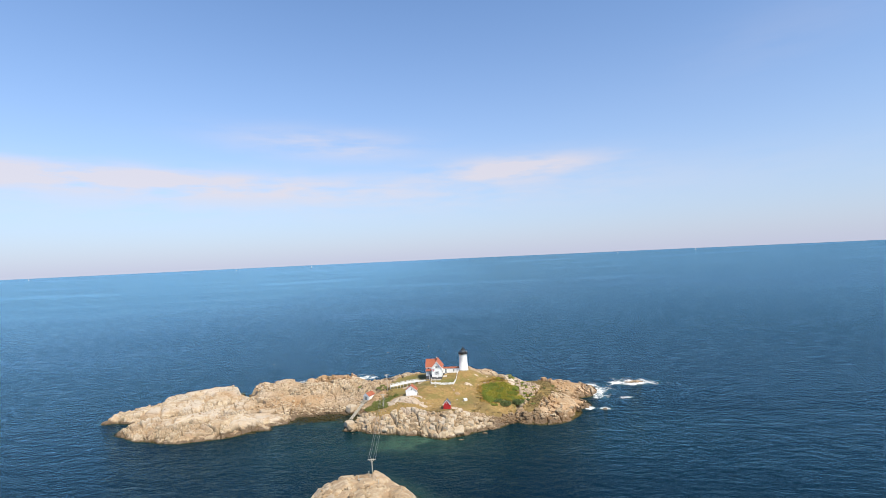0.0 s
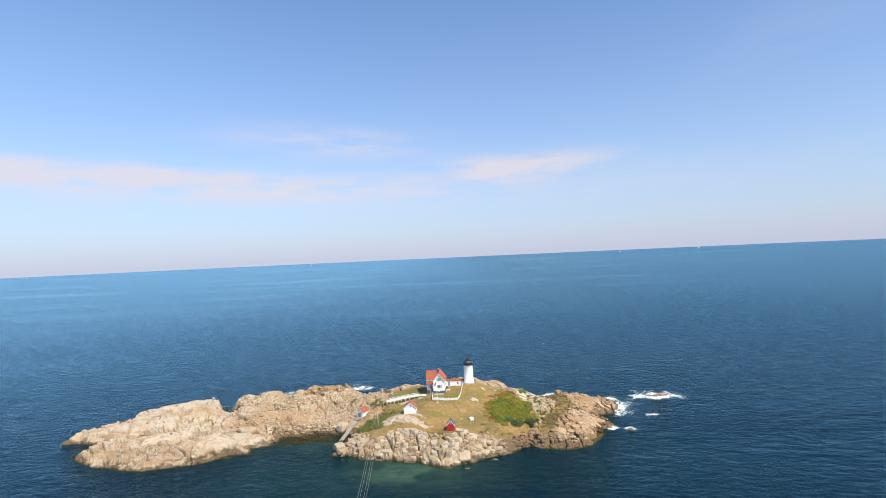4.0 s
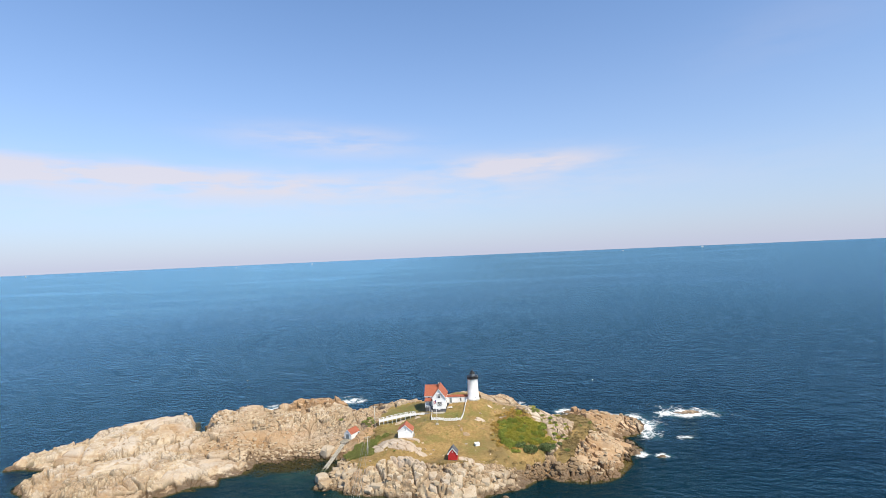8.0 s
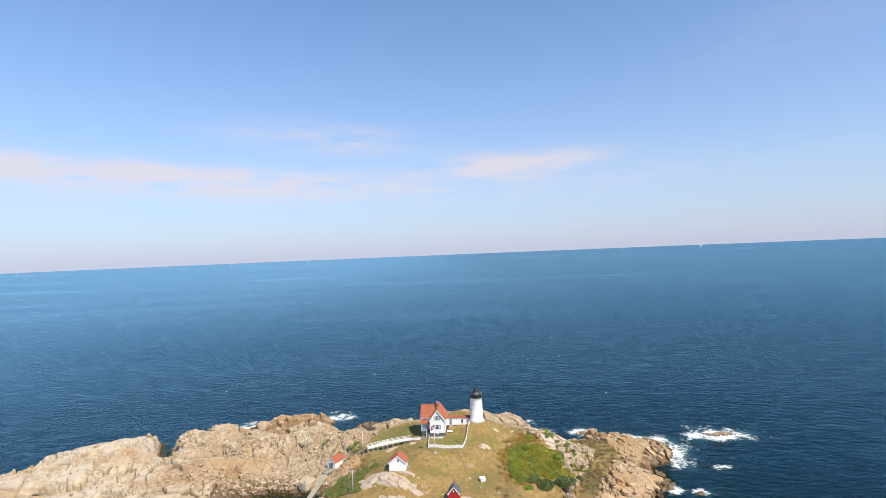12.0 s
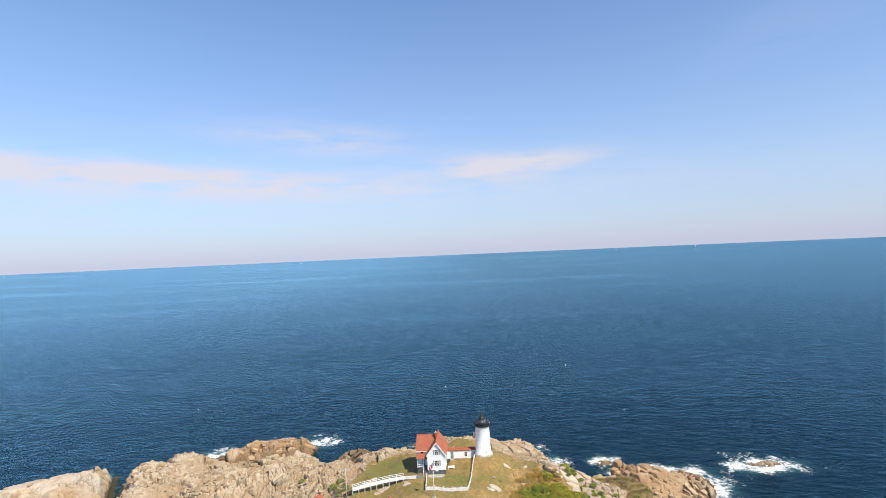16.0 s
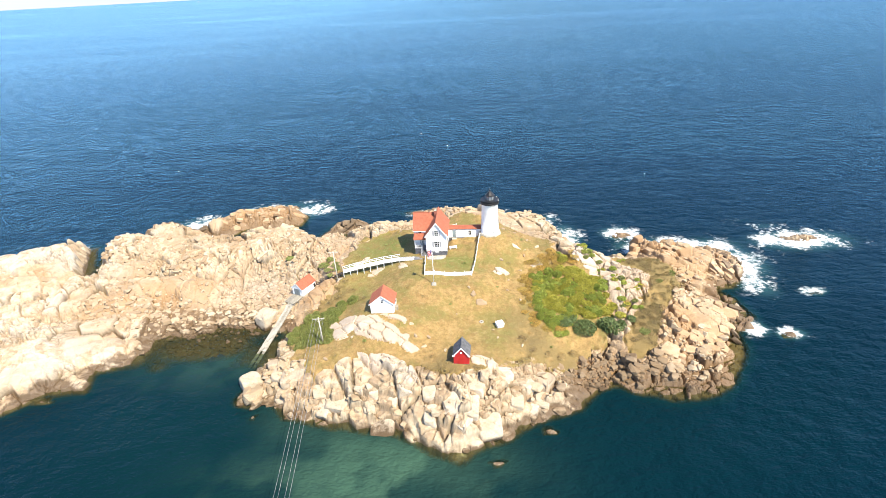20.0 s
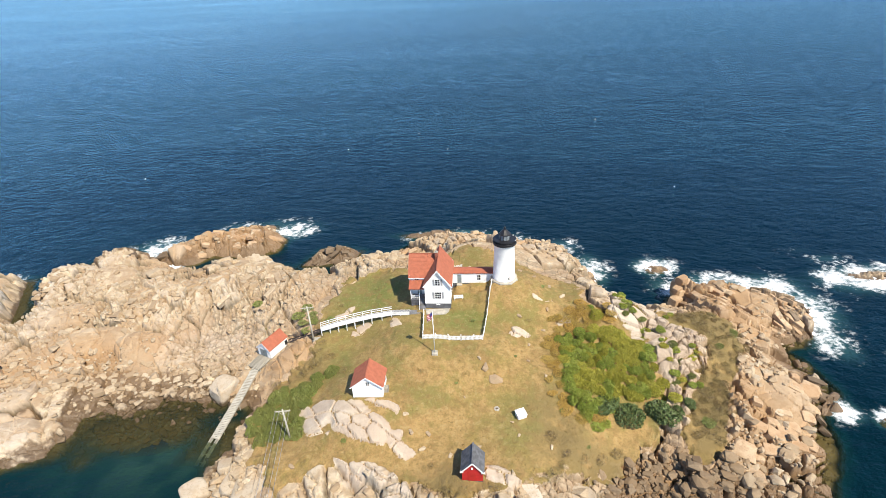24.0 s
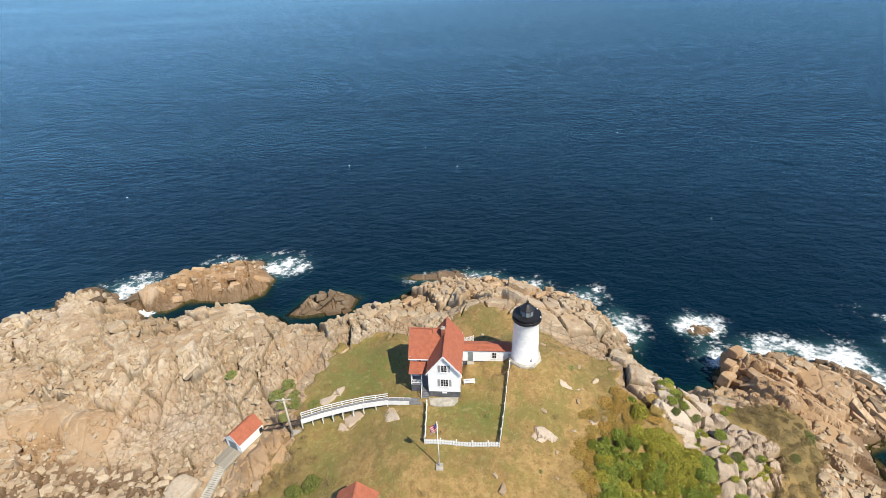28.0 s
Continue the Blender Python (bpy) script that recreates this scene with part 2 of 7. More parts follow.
# great swells of rock: x, y, half-widths, rise
MOUNDS = [(-73, 266.5, 7.5, 4.2, 1.3), (-85, 268, 6.5, 4.6, 1.2), (-97, 278, 8, 5, 1.3), (-88, 243, 11, 6, 0.8), (-104, 239, 12, 8, 1.0), (-96, 296, 8, 5, 1.2), (-122, 276, 11, 7, 1.4),
          (-140, 285, 12, 6, 1.2), (-128, 245, 14, 9, 1.0), (-150, 262, 13, 9, 1.0), (-50.5, 255.5, 3.0, 2.6, 1.0), (-37.5, 258, 4.8, 4.0, 0.9), (54, 246, 6, 3.6, 0.6), (66, 274, 5, 4, 0.6)]
HUMMOCK = [(39.5, 264), (45.5, 265), (50, 265), (54, 261.5), (55.5, 258.5), (53.5, 254.5), (49, 251), (46, 247.5), (44, 242), (41.5, 236), (36, 234), (34.5, 238), (40.5, 246.5), (43.5, 252), (45, 256.5), (43.5, 259.5), (41, 261.5)]
# flat pale slabs between the thicket and the hummock
SLABS = [(30, 271.5), (33, 271), (36, 268), (40.5, 267), (44.5, 265.5), (41, 261.5), (43.5, 259.5), (45, 256.5), (43.5, 252), (40.5, 246.5), (36, 242.5), (34.8, 247), (34.4, 251.5), (30, 256), (28.5, 264)]


def hashed(ix, iy, seed):
    v = np.sin(ix * 127.1 + iy * 311.7 + seed * 74.7) * 43758.5453
    return v - np.floor(v)


def value_noise(x, y, size, seed):
    u, v = x / size, y / size
    i, j = np.floor(u), np.floor(v)
    f, g = u - i, v - j
    f, g = f * f * (3 - 2 * f), g * g * (3 - 2 * g)
    a, b = hashed(i, j, seed), hashed(i + 1, j, seed)
    c, d = hashed(i, j + 1, seed), hashed(i + 1, j + 1, seed)
    return (a * (1 - f) + b * f) * (1 - g) + (c * (1 - f) + d * f) * g


def fractal(x, y, size, seed, octaves=4):
    total, amp, norm = 0.0, 1.0, 0.0
    for k in range(octaves):
        total = total + amp * value_noise(x + 17.3 * k, y - 9.1 * k, size / 2 ** k, seed + k)
        norm += amp
        amp *= 0.5
    return total / norm


def blocks(x, y, size, seed):
    """Cells of jointed rock: distance to the joint, a number for each block, and the way from its middle."""
    u, v = x / size, y / size
    i, j = np.floor(u), np.floor(v)
    f1, f2 = np.full(x.shape, 9.0), np.full(x.shape, 9.0)
    rid, dx, dy = np.zeros(x.shape), np.zeros(x.shape), np.zeros(x.shape)
    for a in (-1, 0, 1):
        for b in (-1, 0, 1):
            px, py = i + a + hashed(i + a, j + b, seed), j + b + hashed(i + a, j + b, seed + 5)
            ex, ey = u - px, v - py
            d = ex * ex + ey * ey
            near = d < f1
            f2 = np.where(near, f1, np.minimum(f2, d))
            rid, dx, dy = np.where(near, hashed(i + a, j + b, seed + 9), rid), np.where(near, ex, dx), np.where(near, ey, dy)
            f1 = np.where(near, d, f1)
    return (np.sqrt(f2) - np.sqrt(f1)) * size, rid, dx * size, dy * size


def step(v, lo, hi):
    s = np.clip((v - lo) / (hi - lo), 0, 1)
    return s * s * (3 - 2 * s)


def inside_by(x, y, outline):
    """Metres from the outline, positive inside."""
    d2, odd = np.full(x.shape, 1e9), np.zeros(x.shape, bool)
    for (ax, ay), (bx, by) in zip(outline, outline[1:] + outline[:1]):
        ex, ey = bx - ax, by - ay
        s = np.clip(((x - ax) * ex + (y - ay) * ey) / (ex * ex + ey * ey + 1e-9), 0, 1)
        d2 = np.minimum(d2, (x - ax - s * ex) ** 2 + (y - ay - s * ey) ** 2)
        if ay != by:
            odd ^= ((ay > y) != (by > y)) & (x < (bx - ax) * (y - ay) / (by - ay) + ax)
    d = np.sqrt(d2)
    return np.where(odd, d, -d)


def tops(x, y, points, soft=5.0):
    w_sum, z_sum = 0.0, 0.0
    for px, py, pz in points:
        w = 1.0 / ((x - px) ** 2 + (y - py) ** 2 + soft) ** 1.6
        w_sum, z_sum = w_sum + w, z_sum + w * pz
    return z_sum / w_sum


ISLAND = MAIN_COAST + BACK_COAST[1:] + WEST_COAST[1:-1]


def land(x, y, detail=True):
    """Height of the ground, how grassy it is, and the metres from the sea."""
    wx = x + 2.2 * (fractal(x, y, 9, 3) - 0.5) * 2
    wy = y + 2.2 * (fractal(x, y, 9, 8) - 0.5) * 2
    jx = x + 1.5 * (fractal(x, y, 17, 3, 2) - 0.5) * 2           # joints run nearly straight
    jy = y + 1.5 * (fractal(x, y, 17, 8, 2) - 0.5) * 2
    if detail:                                            # the shore slopes go down in steps, block by block
        _, _, su, sv = blocks(jx + 0.25 * jy, jy * 1.15 - 0.2 * jx, 2.6, 23)
        f = 0.80 - 0.2 * step(-x, 50, 75)
        d = inside_by(wx - f * (1.15 * su - 0.25 * sv) / 1.2, wy - f * (0.2 * su + sv) / 1.2, ISLAND)
    else:
        d = inside_by(wx, wy, ISLAND)
    h0 = tops(x, y, MAIN_TOPS + WEST_TOPS)
    west = step(-x, 40, 52)
    reach = 6.5 - 2.5 * west
    h = np.where(d > 0, h0 * (1 - np.exp(-np.maximum(d, 0) / reach * (1 + d / 12))), d * 0.32)
    strand = np.clip(1.3 * np.exp(-(((x + 63) / 15) ** 2 + ((y - 255) / 6.5) ** 2)) + 1.2 * np.exp(-(((x - 25) / 8) ** 2 + ((y - 229) / 5) ** 2)), 0, 1)
    h = np.where(d > 0, h * (1 - strand) + np.minimum(h, 0.25 + 0.24 * d) * strand, h)
    for outline, top, r in ((FAR_ROCK, 4.2, 3.5), (DARK_ROCK, 2.8, 2.0), (MAINLAND, 7.8, 4.5)):
        e = inside_by(wx, wy, outline)
        uneven = 1.0 if outline is MAINLAND else 0.30 + 1.35 * fractal(x, y, 8, 72, 3)
        h = np.maximum(h, np.where(e > 0, top * uneven * (1 - np.exp(-np.maximum(e, 0) / r)), e * 0.32))
        d = np.maximum(d, e)
    for sx, sy, rx, ry, top in SKERRIES:
        q = np.sqrt(((wx - sx) / rx) ** 2 + ((wy - sy) / ry) ** 2)
        h = np.maximum(h, top + 0.6 - np.maximum(q - 0.2, 0) * 1.6)
    cove = 1 - step(np.sqrt(((wx + 62) / 22) ** 2 + ((wy - 244) / 15) ** 2), 0.5, 1.15)
    h = np.where(h < 0, np.maximum(np.minimum(4.0 * h * (1 - cove) + cove * (0.5 * h - 1.6 * (fractal(x, y, 4, 29) - 0.4)), -0.25 + 0.25 * h), -9.0), h)
    _, _, bu, bv = blocks(jx + 0.25 * jy, jy * 1.15 - 0.2 * jx, 2.6, 23)
    g = inside_by(wx - 0.7 * bu, wy - 0.7 * bv, GRASS) + 1.6 * (fractal(x, y, 5, 31) - 0.5) * 2
    gh = inside_by(wx, wy, HUMMOCK) + 2.4 * (fractal(x, y, 4, 37) - 0.5) * 2
    grass = np.maximum(step(g, -0.8, 0.8), step(gh, -0.6, 1.2))
    if not detail:
        return h, grass, d
    rock = 1 - grass
    beach = np.exp(-(((x + 66) / 17) ** 2 + ((y - 257) / 7) ** 2)) + np.exp(-(((x - 25) / 8) ** 2 + ((y - 231) / 5) ** 2)) + np.exp(-(((x + 55) / 10) ** 2 + ((y - 267) / 5) ** 2))
    rough = rock * (1 - 0.75 * np.clip(beach, 0, 1)) * step(h, -3.0, 0.8)
    sm = step(fractal(x, y, 16, 77, 2), 0.50, 0.66)                     # some ledges are smoother
    dome = np.clip(step(-x, 98, 116) + np.exp(-(((x + 90) / 15) ** 2 + ((y - 241) / 9) ** 2)), 0, 1)
    mound, up = np.zeros(x.shape), np.zeros(x.shape)                    # great smooth swells of rock on the west side
    for mx, my, ma, mb, mz in MOUNDS:
        q = ((wx - mx) / ma) ** 2 + ((wy - my) / mb) ** 2
        mound, up = np.maximum(mound, 1 - step(q, 0.75, 1.05)), np.maximum(up, mz * np.sqrt(np.maximum(1 - q, 0)))
    sm = np.maximum(sm, 0.7 * (1 - step(y, 178, 186)))
    edgy = np.clip(step(x, 40, 46) + step(y, 292, 300), 0, 1)                 # the weather sides lie broken into sharp blocks
    sm = np.maximum(np.maximum(sm * (1 - edgy), 0.3 * dome), 0.85 * mound)
    front = 0.62 * step(-y, -240, -228) * step(x, -50, -40) * step(-x, -16, -6)          # the great rounded blocks of the landing side
    a1, r1, u1, v1 = blocks(jx * 0.94 + jy * 0.34, jy * 0.66 - jx * 0.22, 5.4, 11)
    a2, r2, u2, v2 = blocks(jx + 0.25 * jy, jy * 1.15 - 0.2 * jx, 2.6, 23)
    a3, r3, u3, v3 = blocks(jx + 0.3 * jy, jy * 0.9, 1.15, 41)
    a4, r4, u4, v4 = blocks(0.5 * jx - 0.35 * jy, 1.5 * jy + 1.2 * jx, 2.6, 57)       # slanting beds
    a5, r5, u5, v5 = blocks(jx * 0.8 + jy * 0.5, jy * 1.3 - jx * 0.5, 11.0, 19)
    swell = dome * (1.6 * (1 - (1 - np.clip(a5 / 3.5, 0, 1)) ** 2) + 1.2 * (r5 - 0.5) - 1.0)
    pillow = 1 - (1 - np.clip(a1 / 1.5, 0, 1)) ** 2.6
    pillow2 = 1 - (1 - np.clip(a2 / 0.8, 0, 1)) ** 2.6
    broken = step(fractal(x, y, 11, 46, 3), 0.40, 0.58)                        # some stretches are split small, others lie in great plates
    cut1, cut2, cut3 = 1 - step(a1, 0.06, 0.50), 1 - step(a2, 0.05, 0.40), 1 - step(a3, 0.04, 0.34)
    deep = 0.25 + 1.3 * step(fractal(x, y, 9, 45, 2), 0.38, 0.58)
    tilt1 = (r1 * 7.3 % 1 - 0.5) * u1 + (r1 * 13.1 % 1 - 0.5) * v1
    tilt2 = (r2 * 5.7 % 1 - 0.5) * u2 + (r2 * 11.9 % 1 - 0.5) * v2
    tilt3 = (r3 * 9.1 % 1 - 0.5) * u3 + (r3 * 3.7 % 1 - 0.5) * v3
    rounded = 1.0 * (r1 - 0.5) + 0.22 * tilt1 + 1.3 * (pillow - 0.88) - 0.5 * cut1
    squared = 2.0 * (r1 - 0.5) + 0.30 * tilt1 - 1.4 * deep * cut1
    bulk = rounded * front + squared * (1 - front) * (1 + 0.3 * edgy)
    mid = (0.30 + 0.70 * broken) * (0.85 * (r2 - 0.5) + 0.34 * tilt2 + front * 0.7 * (pillow2 - 0.85)) - (0.25 + 0.75 * broken) * 1.0 * deep * cut2
    ledge = step(-x, 42, 50) * step(y, 258, 266)                                # the high western ledge is split deep
    mid = mid * (1 - 0.9 * sm) * (1 + 0.4 * np.maximum(edgy, ledge))
    small = broken * (0.36 * (r3 - 0.5) + 0.30 * tilt3 - 0.30 * cut3) * (1 - 0.9 * sm) * (1 - 0.5 * front) * (1 + 0.5 * ledge)
    bedded = np.maximum(step(fractal(x, y, 30, 87, 2), 0.45, 0.6) * step(-x, 20, 40), step(x, 42, 50) * step(y, 262, 270))
    beds = (0.8 * (r4 - 0.5) + 0.14 * (r4 * 7.7 % 1 - 0.3) * v4 - 0.6 * (1 - step(a4, 0.04, 0.34))) * bedded * (1 - mound)
    a6, r6, u6, v6 = blocks(jx + 0.42 * jy, 0.34 * jy, 2.3, 63)                   # upright ribs of the west ledge
    ribs = np.exp(-(((x + 60) / 20) ** 2 + ((y - 283) / 8) ** 2))
    beds = beds * (1 - ribs) + ribs * 1.3 * (1.0 * (r6 - 0.5) + 0.5 * (r6 * 7.7 % 1 - 0.5) * u6 - 0.9 * (1 - step(a6, 0.04, 0.36)))
    back = 1 - 0.6 * np.exp(-(((x - 25) / 9) ** 2 + ((y - 296) / 13) ** 2))          # a worn ledge behind the tower
    bulk, mid, beds = bulk * back, mid * back, beds * back
    bulk = bulk * (1 - 0.8 * mound) + up
    pave = step(inside_by(x, y, SLABS), -1.0, 0.6)                                # flat pale slabs beside the thicket
    a7, r7, u7, v7 = blocks(jx + 0.5 * jy, jy * 1.3 - 0.4 * jx, 3.9, 29)
    flat = 0.7 * (r7 - 0.5) + 0.12 * ((r7 * 5.7 % 1 - 0.5) * u7 + (r7 * 11.9 % 1 - 0.5) * v7) - 1.1 * (1 - step(a7, 0.10, 0.60))
    bulk, mid, small, beds = bulk * (1 - 0.9 * pave), mid * (1 - pave) + pave * flat, small * (1 - pave), beds * (1 - pave)
    SHOW["tone"] = np.clip(0.5 * r1 + 0.3 * (r2 * 3.3 % 1) + 0.2 * (r3 * 5.9 % 1), 0, 1)
    SHOW["joint"] = rock * np.clip(np.maximum(cut1 * deep, np.maximum(cut2 * broken, 0.6 * cut3 * broken)) * (1 - mound), 0, 1)
    bulk = bulk + 1.0 * (1 - step(np.sqrt(((wx - 51.8) / 3.8) ** 2 + ((wy - 281.4) / 2.8) ** 2), 0.72, 1.0))
    fine = 0.16 * (fractal(x, y, 1.3, 51, 3) - 0.5)
    low = np.clip(np.maximum(d, 0) / 3.0, 0.35, 1)
    h = h + np.maximum(rough, 0.9 * pave * rock) * low * (bulk * (1 - 0.3 * dome) + mid + small + beds + swell) + rock * fine
    grass = np.maximum(grass, 0.95 * pave * (1 - step(a7, 0.25, 0.7)) * step(y, 240, 246) * step(fractal(x, y, 5, 34, 3), 0.36, 0.48))
    # stones showing through the turf and small hummocks
    h = h + grass * (0.45 * (fractal(x, y, 7, 61) - 0.5) + 0.16 * (fractal(x, y, 1.1, 67, 3) - 0.5))
    return h, grass, d


def ledges(x, y):
    """Bare rock inside the turf: long slabs, cracked across."""
    total = np.zeros(x.shape)
    for cx, cy, ang, la, lb, up in ((-27.5, 241.0, -18, 4.8, 2.6, 0.7), (-21.0, 238.0, -33, 6.4, 2.6, 0.75), (-13.8, 234.0, -35, 3.2, 1.8, 0.6), (-16.8, 240.8, -25, 3.0, 1.0, 0.5), (-27.0, 237.0, -10, 2.6, 0.9, 0.35), (8.5, 257.4, 5, 2.4, 1.1, 0.6),
                                    (-27, 268.5, 40, 2.2, 1.2, 0.4), (-23.5, 262.0, 20, 2.4, 1.3, 0.25), (-15.8, 261.6, -40, 1.3, 2.1, 0.2), (-19.5, 229.6, -25, 4.6, 1.9, 0.8), (-13.2, 226.6, -40, 3.4, 1.6, 0.7),
                                    (2.0, 228.6, -30, 2.8, 1.0, 0.5), (15.5, 266, 10, 2.2, 0.8, 0.4), (19, 261, 20, 1.8, 0.9, 0.4), (30, 264.5, 60, 4.0, 2.0, 0.9), (39.8, 257.0, -15, 4.6, 1.7, 0.8), (38.5, 250.5, -60, 4.2, 1.2, 0.6),
                                    (36.5, 245, -60, 2.4, 1.0, 0.5)):
        c, s = math.cos(radians(ang)), math.sin(radians(ang))
        u, v = (x - cx) * c + (y - cy) * s, (y - cy) * c - (x - cx) * s
        q = np.sqrt((u / la) ** 2 + (v / lb) ** 2) + 0.7 * (fractal(x, y, 2.6, 71) - 0.5)
        total = np.maximum(total, up * step(1.15 - q, 0, 0.35))
    return total


SHOW = {}
# levelled spots: x, y, radius, height
PADS = [(-43.4, 262.6, 4.6, 3.55), (-41.2, 265.4, 4.0, 3.6), (-46.0, 259.2, 3.6, 2.9), (-46.8, 255.6, 2.6, 1.9), (-47.6, 252.4, 2.6, 0.9), (-48.6, 248.6, 2.4, -0.2), (-49.8, 244.6, 2.6, -0.9), (-38.6, 264.6, 2.2, 5.1),
        (-36.2, 263.8, 2.2, 6.4), (-33.6, 262.9, 2.2, 8.2), (-0.6, 270.6, 3.6, 13.45), (2.2, 270.4, 3.2, 13.75)]


def surface(x, y):
    h, grass, d = land(x, y)
    a, r, u, v = blocks(0.8 * (x + 0.4 * y), y * 1.1 + 0.25 * x, 2.6, 83)
    yc = y - 0.5 * v / 1.1
    bare = ledges(x - 0.5 * (u - 0.4 * v / 1.1), yc) * step(h, 1.5, 3.0) * step(a, 0.0, 0.16)
    crack = 1 - step(a, 0, 0.34)
    h = h + bare * (0.75 + 0.3 * (r - 0.5)) - 0.5 * crack * step(bare, 0.05, 0.3)
    h = h - np.where(h > 0.6, 1.5, 0) * np.exp(-((y - 258.5 - 0.1 * (x + 84) - 2.5 * (fractal(x, y, 9, 33) - 0.5)) / 3.2) ** 2) * step(-x, 84, 92) * (1 - step(-x, 158, 168)) * step(h, 0.6, 2.2)      # the worn groove between the two western domes
    gully = np.clip(1.7 * np.exp(-((x + 113.5 + 0.5 * (y - 281)) / 2.6) ** 2) * step(y, 277, 281), 0, 1)
    gut = np.clip(1.6 * np.exp(-((x - 37.6 - 0.12 * (y - 272)) / 1.5) ** 2) * step(y, 266, 271), 0, 1)
    h = np.where(h > -0.4, h - gully * (h + 0.4) - gut * (h + 0.6) * (1 - gully), h)
    for px, py, r, pz in PADS:
        w = 1 - step(np.sqrt((x - px) ** 2 + (y - py) ** 2), 0.55 * r, r)
        h = h * (1 - w) + (pz + 0.12 * (fractal(x, y, 1.6, 95) - 0.5)) * w
    SHOW["bare"] = step(bare, 0.05, 0.3)
    return h, grass * (1 - step(bare, 0.05, 0.22)), d


def ground_at(x, y):
    return float(surface(np.array([float(x)]), np.array([float(y)]))[0][0])


def sheet(name, xs, ys, zfun, material_, drop=None):
    """A grid of ground as one mesh, with its attributes."""
    gx, gy = np.meshgrid(xs, ys)
    x, y = gx.ravel(), gy.ravel()
    if drop is not None:                                  # an uneven net, so that no lines run down the rock
        cell, q = xs[1] - xs[0], np.random.RandomState(9)
        x, y = x + cell * q.uniform(-0.3, 0.3, x.size), y + cell * q.uniform(-0.3, 0.3, y.size)
    z, attrs, xo, yo = zfun(x, y)
    nx, ny = len(xs), len(ys)
    if drop is not None:                                  # steep faces are drawn smooth, without saw teeth
        g = z.reshape(ny, nx)
        for _ in range(2):
            e = np.pad(g, 1, mode="edge")
            around = np.stack([e[:-2, 1:-1], e[2:, 1:-1], e[1:-1, :-2], e[1:-1, 2:]])
            g = g + 0.6 * step(around.max(0) - around.min(0), 0.7 * cell / 0.235, 1.8 * cell / 0.235) * (around.mean(0) - g)
        z = g.ravel()
    idx = np.arange(nx * ny).reshape(ny, nx)
    quads = np.stack([idx[:-1, :-1], idx[:-1, 1:], idx[1:, 1:], idx[1:, :-1]], -1).reshape(-1, 4)
    if drop is not None:
        quads = quads[attrs.pop("broad")[quads].max(1) > drop]
        used = np.unique(quads)
        back = np.zeros(nx * ny, int)
        back[used] = np.arange(len(used))
        quads, xo, yo, z = back[quads], xo[used], yo[used], z[used]
        attrs = {k: v[used] for k, v in attrs.items()}
    me = bpy.data.meshes.new(name)
    me.vertices.add(len(z))
    me.vertices.foreach_set("co", np.stack([xo, yo, z], -1).astype(np.float32).ravel())
    me.loops.add(quads.size)
    me.loops.foreach_set("vertex_index", quads.astype(np.int32).ravel())
    me.polygons.add(len(quads))
    me.polygons.foreach_set("loop_start", np.arange(0, quads.size, 4, dtype=np.int32))
    me.polygons.foreach_set("use_smooth", (attrs["grass"][quads].mean(1) > 0.6) | (np.ptp(z[quads], axis=1) > 0.9) if "grass" in attrs else np.ones(len(quads), bool))
    me.update(calc_edges=True)
    for k, v in attrs.items():
        a = me.attributes.new(k, "FLOAT", "POINT")
        a.data.foreach_set("value", v.astype(np.float32))
    me.materials.append(material_)
    return new(name, me)


# rock and turf: one ground material, with turf where the ground says so
land_mat, lt, lb = material("granite_and_turf", 0.92)
geo = nd(lt, "ShaderNodeNewGeometry")
lsep = nd(lt, "ShaderNodeSeparateXYZ")
lt.links.new(geo.outputs["Position"], lsep.inputs[0])
n_big, n_mid, n_fine = noise_tex(lt, 0.09, 4), noise_tex(lt, 0.55, 5, 0.62), noise_tex(lt, 3.2, 4, 0.65)
n_patch = noise_tex(lt, 0.22, 5, 0.6)
granite = mix_rgb(lt, ramp(lt, n_mid, 0.33, 0.68), (0.412, 0.297, 0.18), (0.591, 0.481, 0.333))
granite = mix_rgb(lt, math_node(lt, "MULTIPLY", ramp(lt, n_big, 0.45, 0.60), 0.7), granite, (0.421, 0.283, 0.158))
granite = mix_rgb(lt, math_node(lt, "MULTIPLY", ramp(lt, n_fine, 0.50, 0.66), 0.3), granite, (0.269, 0.217, 0.169))
tone_at = nd(lt, "ShaderNodeAttribute", attr="tone").outputs["Fac"]
joint_at = nd(lt, "ShaderNodeAttribute", attr="joint").outputs["Fac"]
granite = mix_rgb(lt, math_node(lt, "MULTIPLY", ramp(lt, tone_at, 0.60, 0.30), 0.5), granite, (0.325, 0.218, 0.132))
granite = mix_rgb(lt, math_node(lt, "MULTIPLY", ramp(lt, tone_at, 0.50, 0.85), 0.5), granite, (0.56, 0.465, 0.36))
pale_at = nd(lt, "ShaderNodeAttribute", attr="pale")
granite = mix_rgb(lt, math_node(lt, "MULTIPLY", pale_at.outputs["Fac"], 0.4), granite, (0.591, 0.514, 0.444))
guano = nd(lt, "ShaderNodeAttribute", attr="guano")
granite = mix_rgb(lt, math_node(lt, "MULTIPLY", guano.outputs["Fac"], math_node(lt, "MULTIPLY", ramp(lt, math_node(lt, "ADD", n_big, math_node(lt, "MULTIPLY", math_node(lt, "SUBTRACT", n_mid, 0.5), 0.35)), 0.42, 0.58), 0.6)), granite, (0.58, 0.52, 0.44))
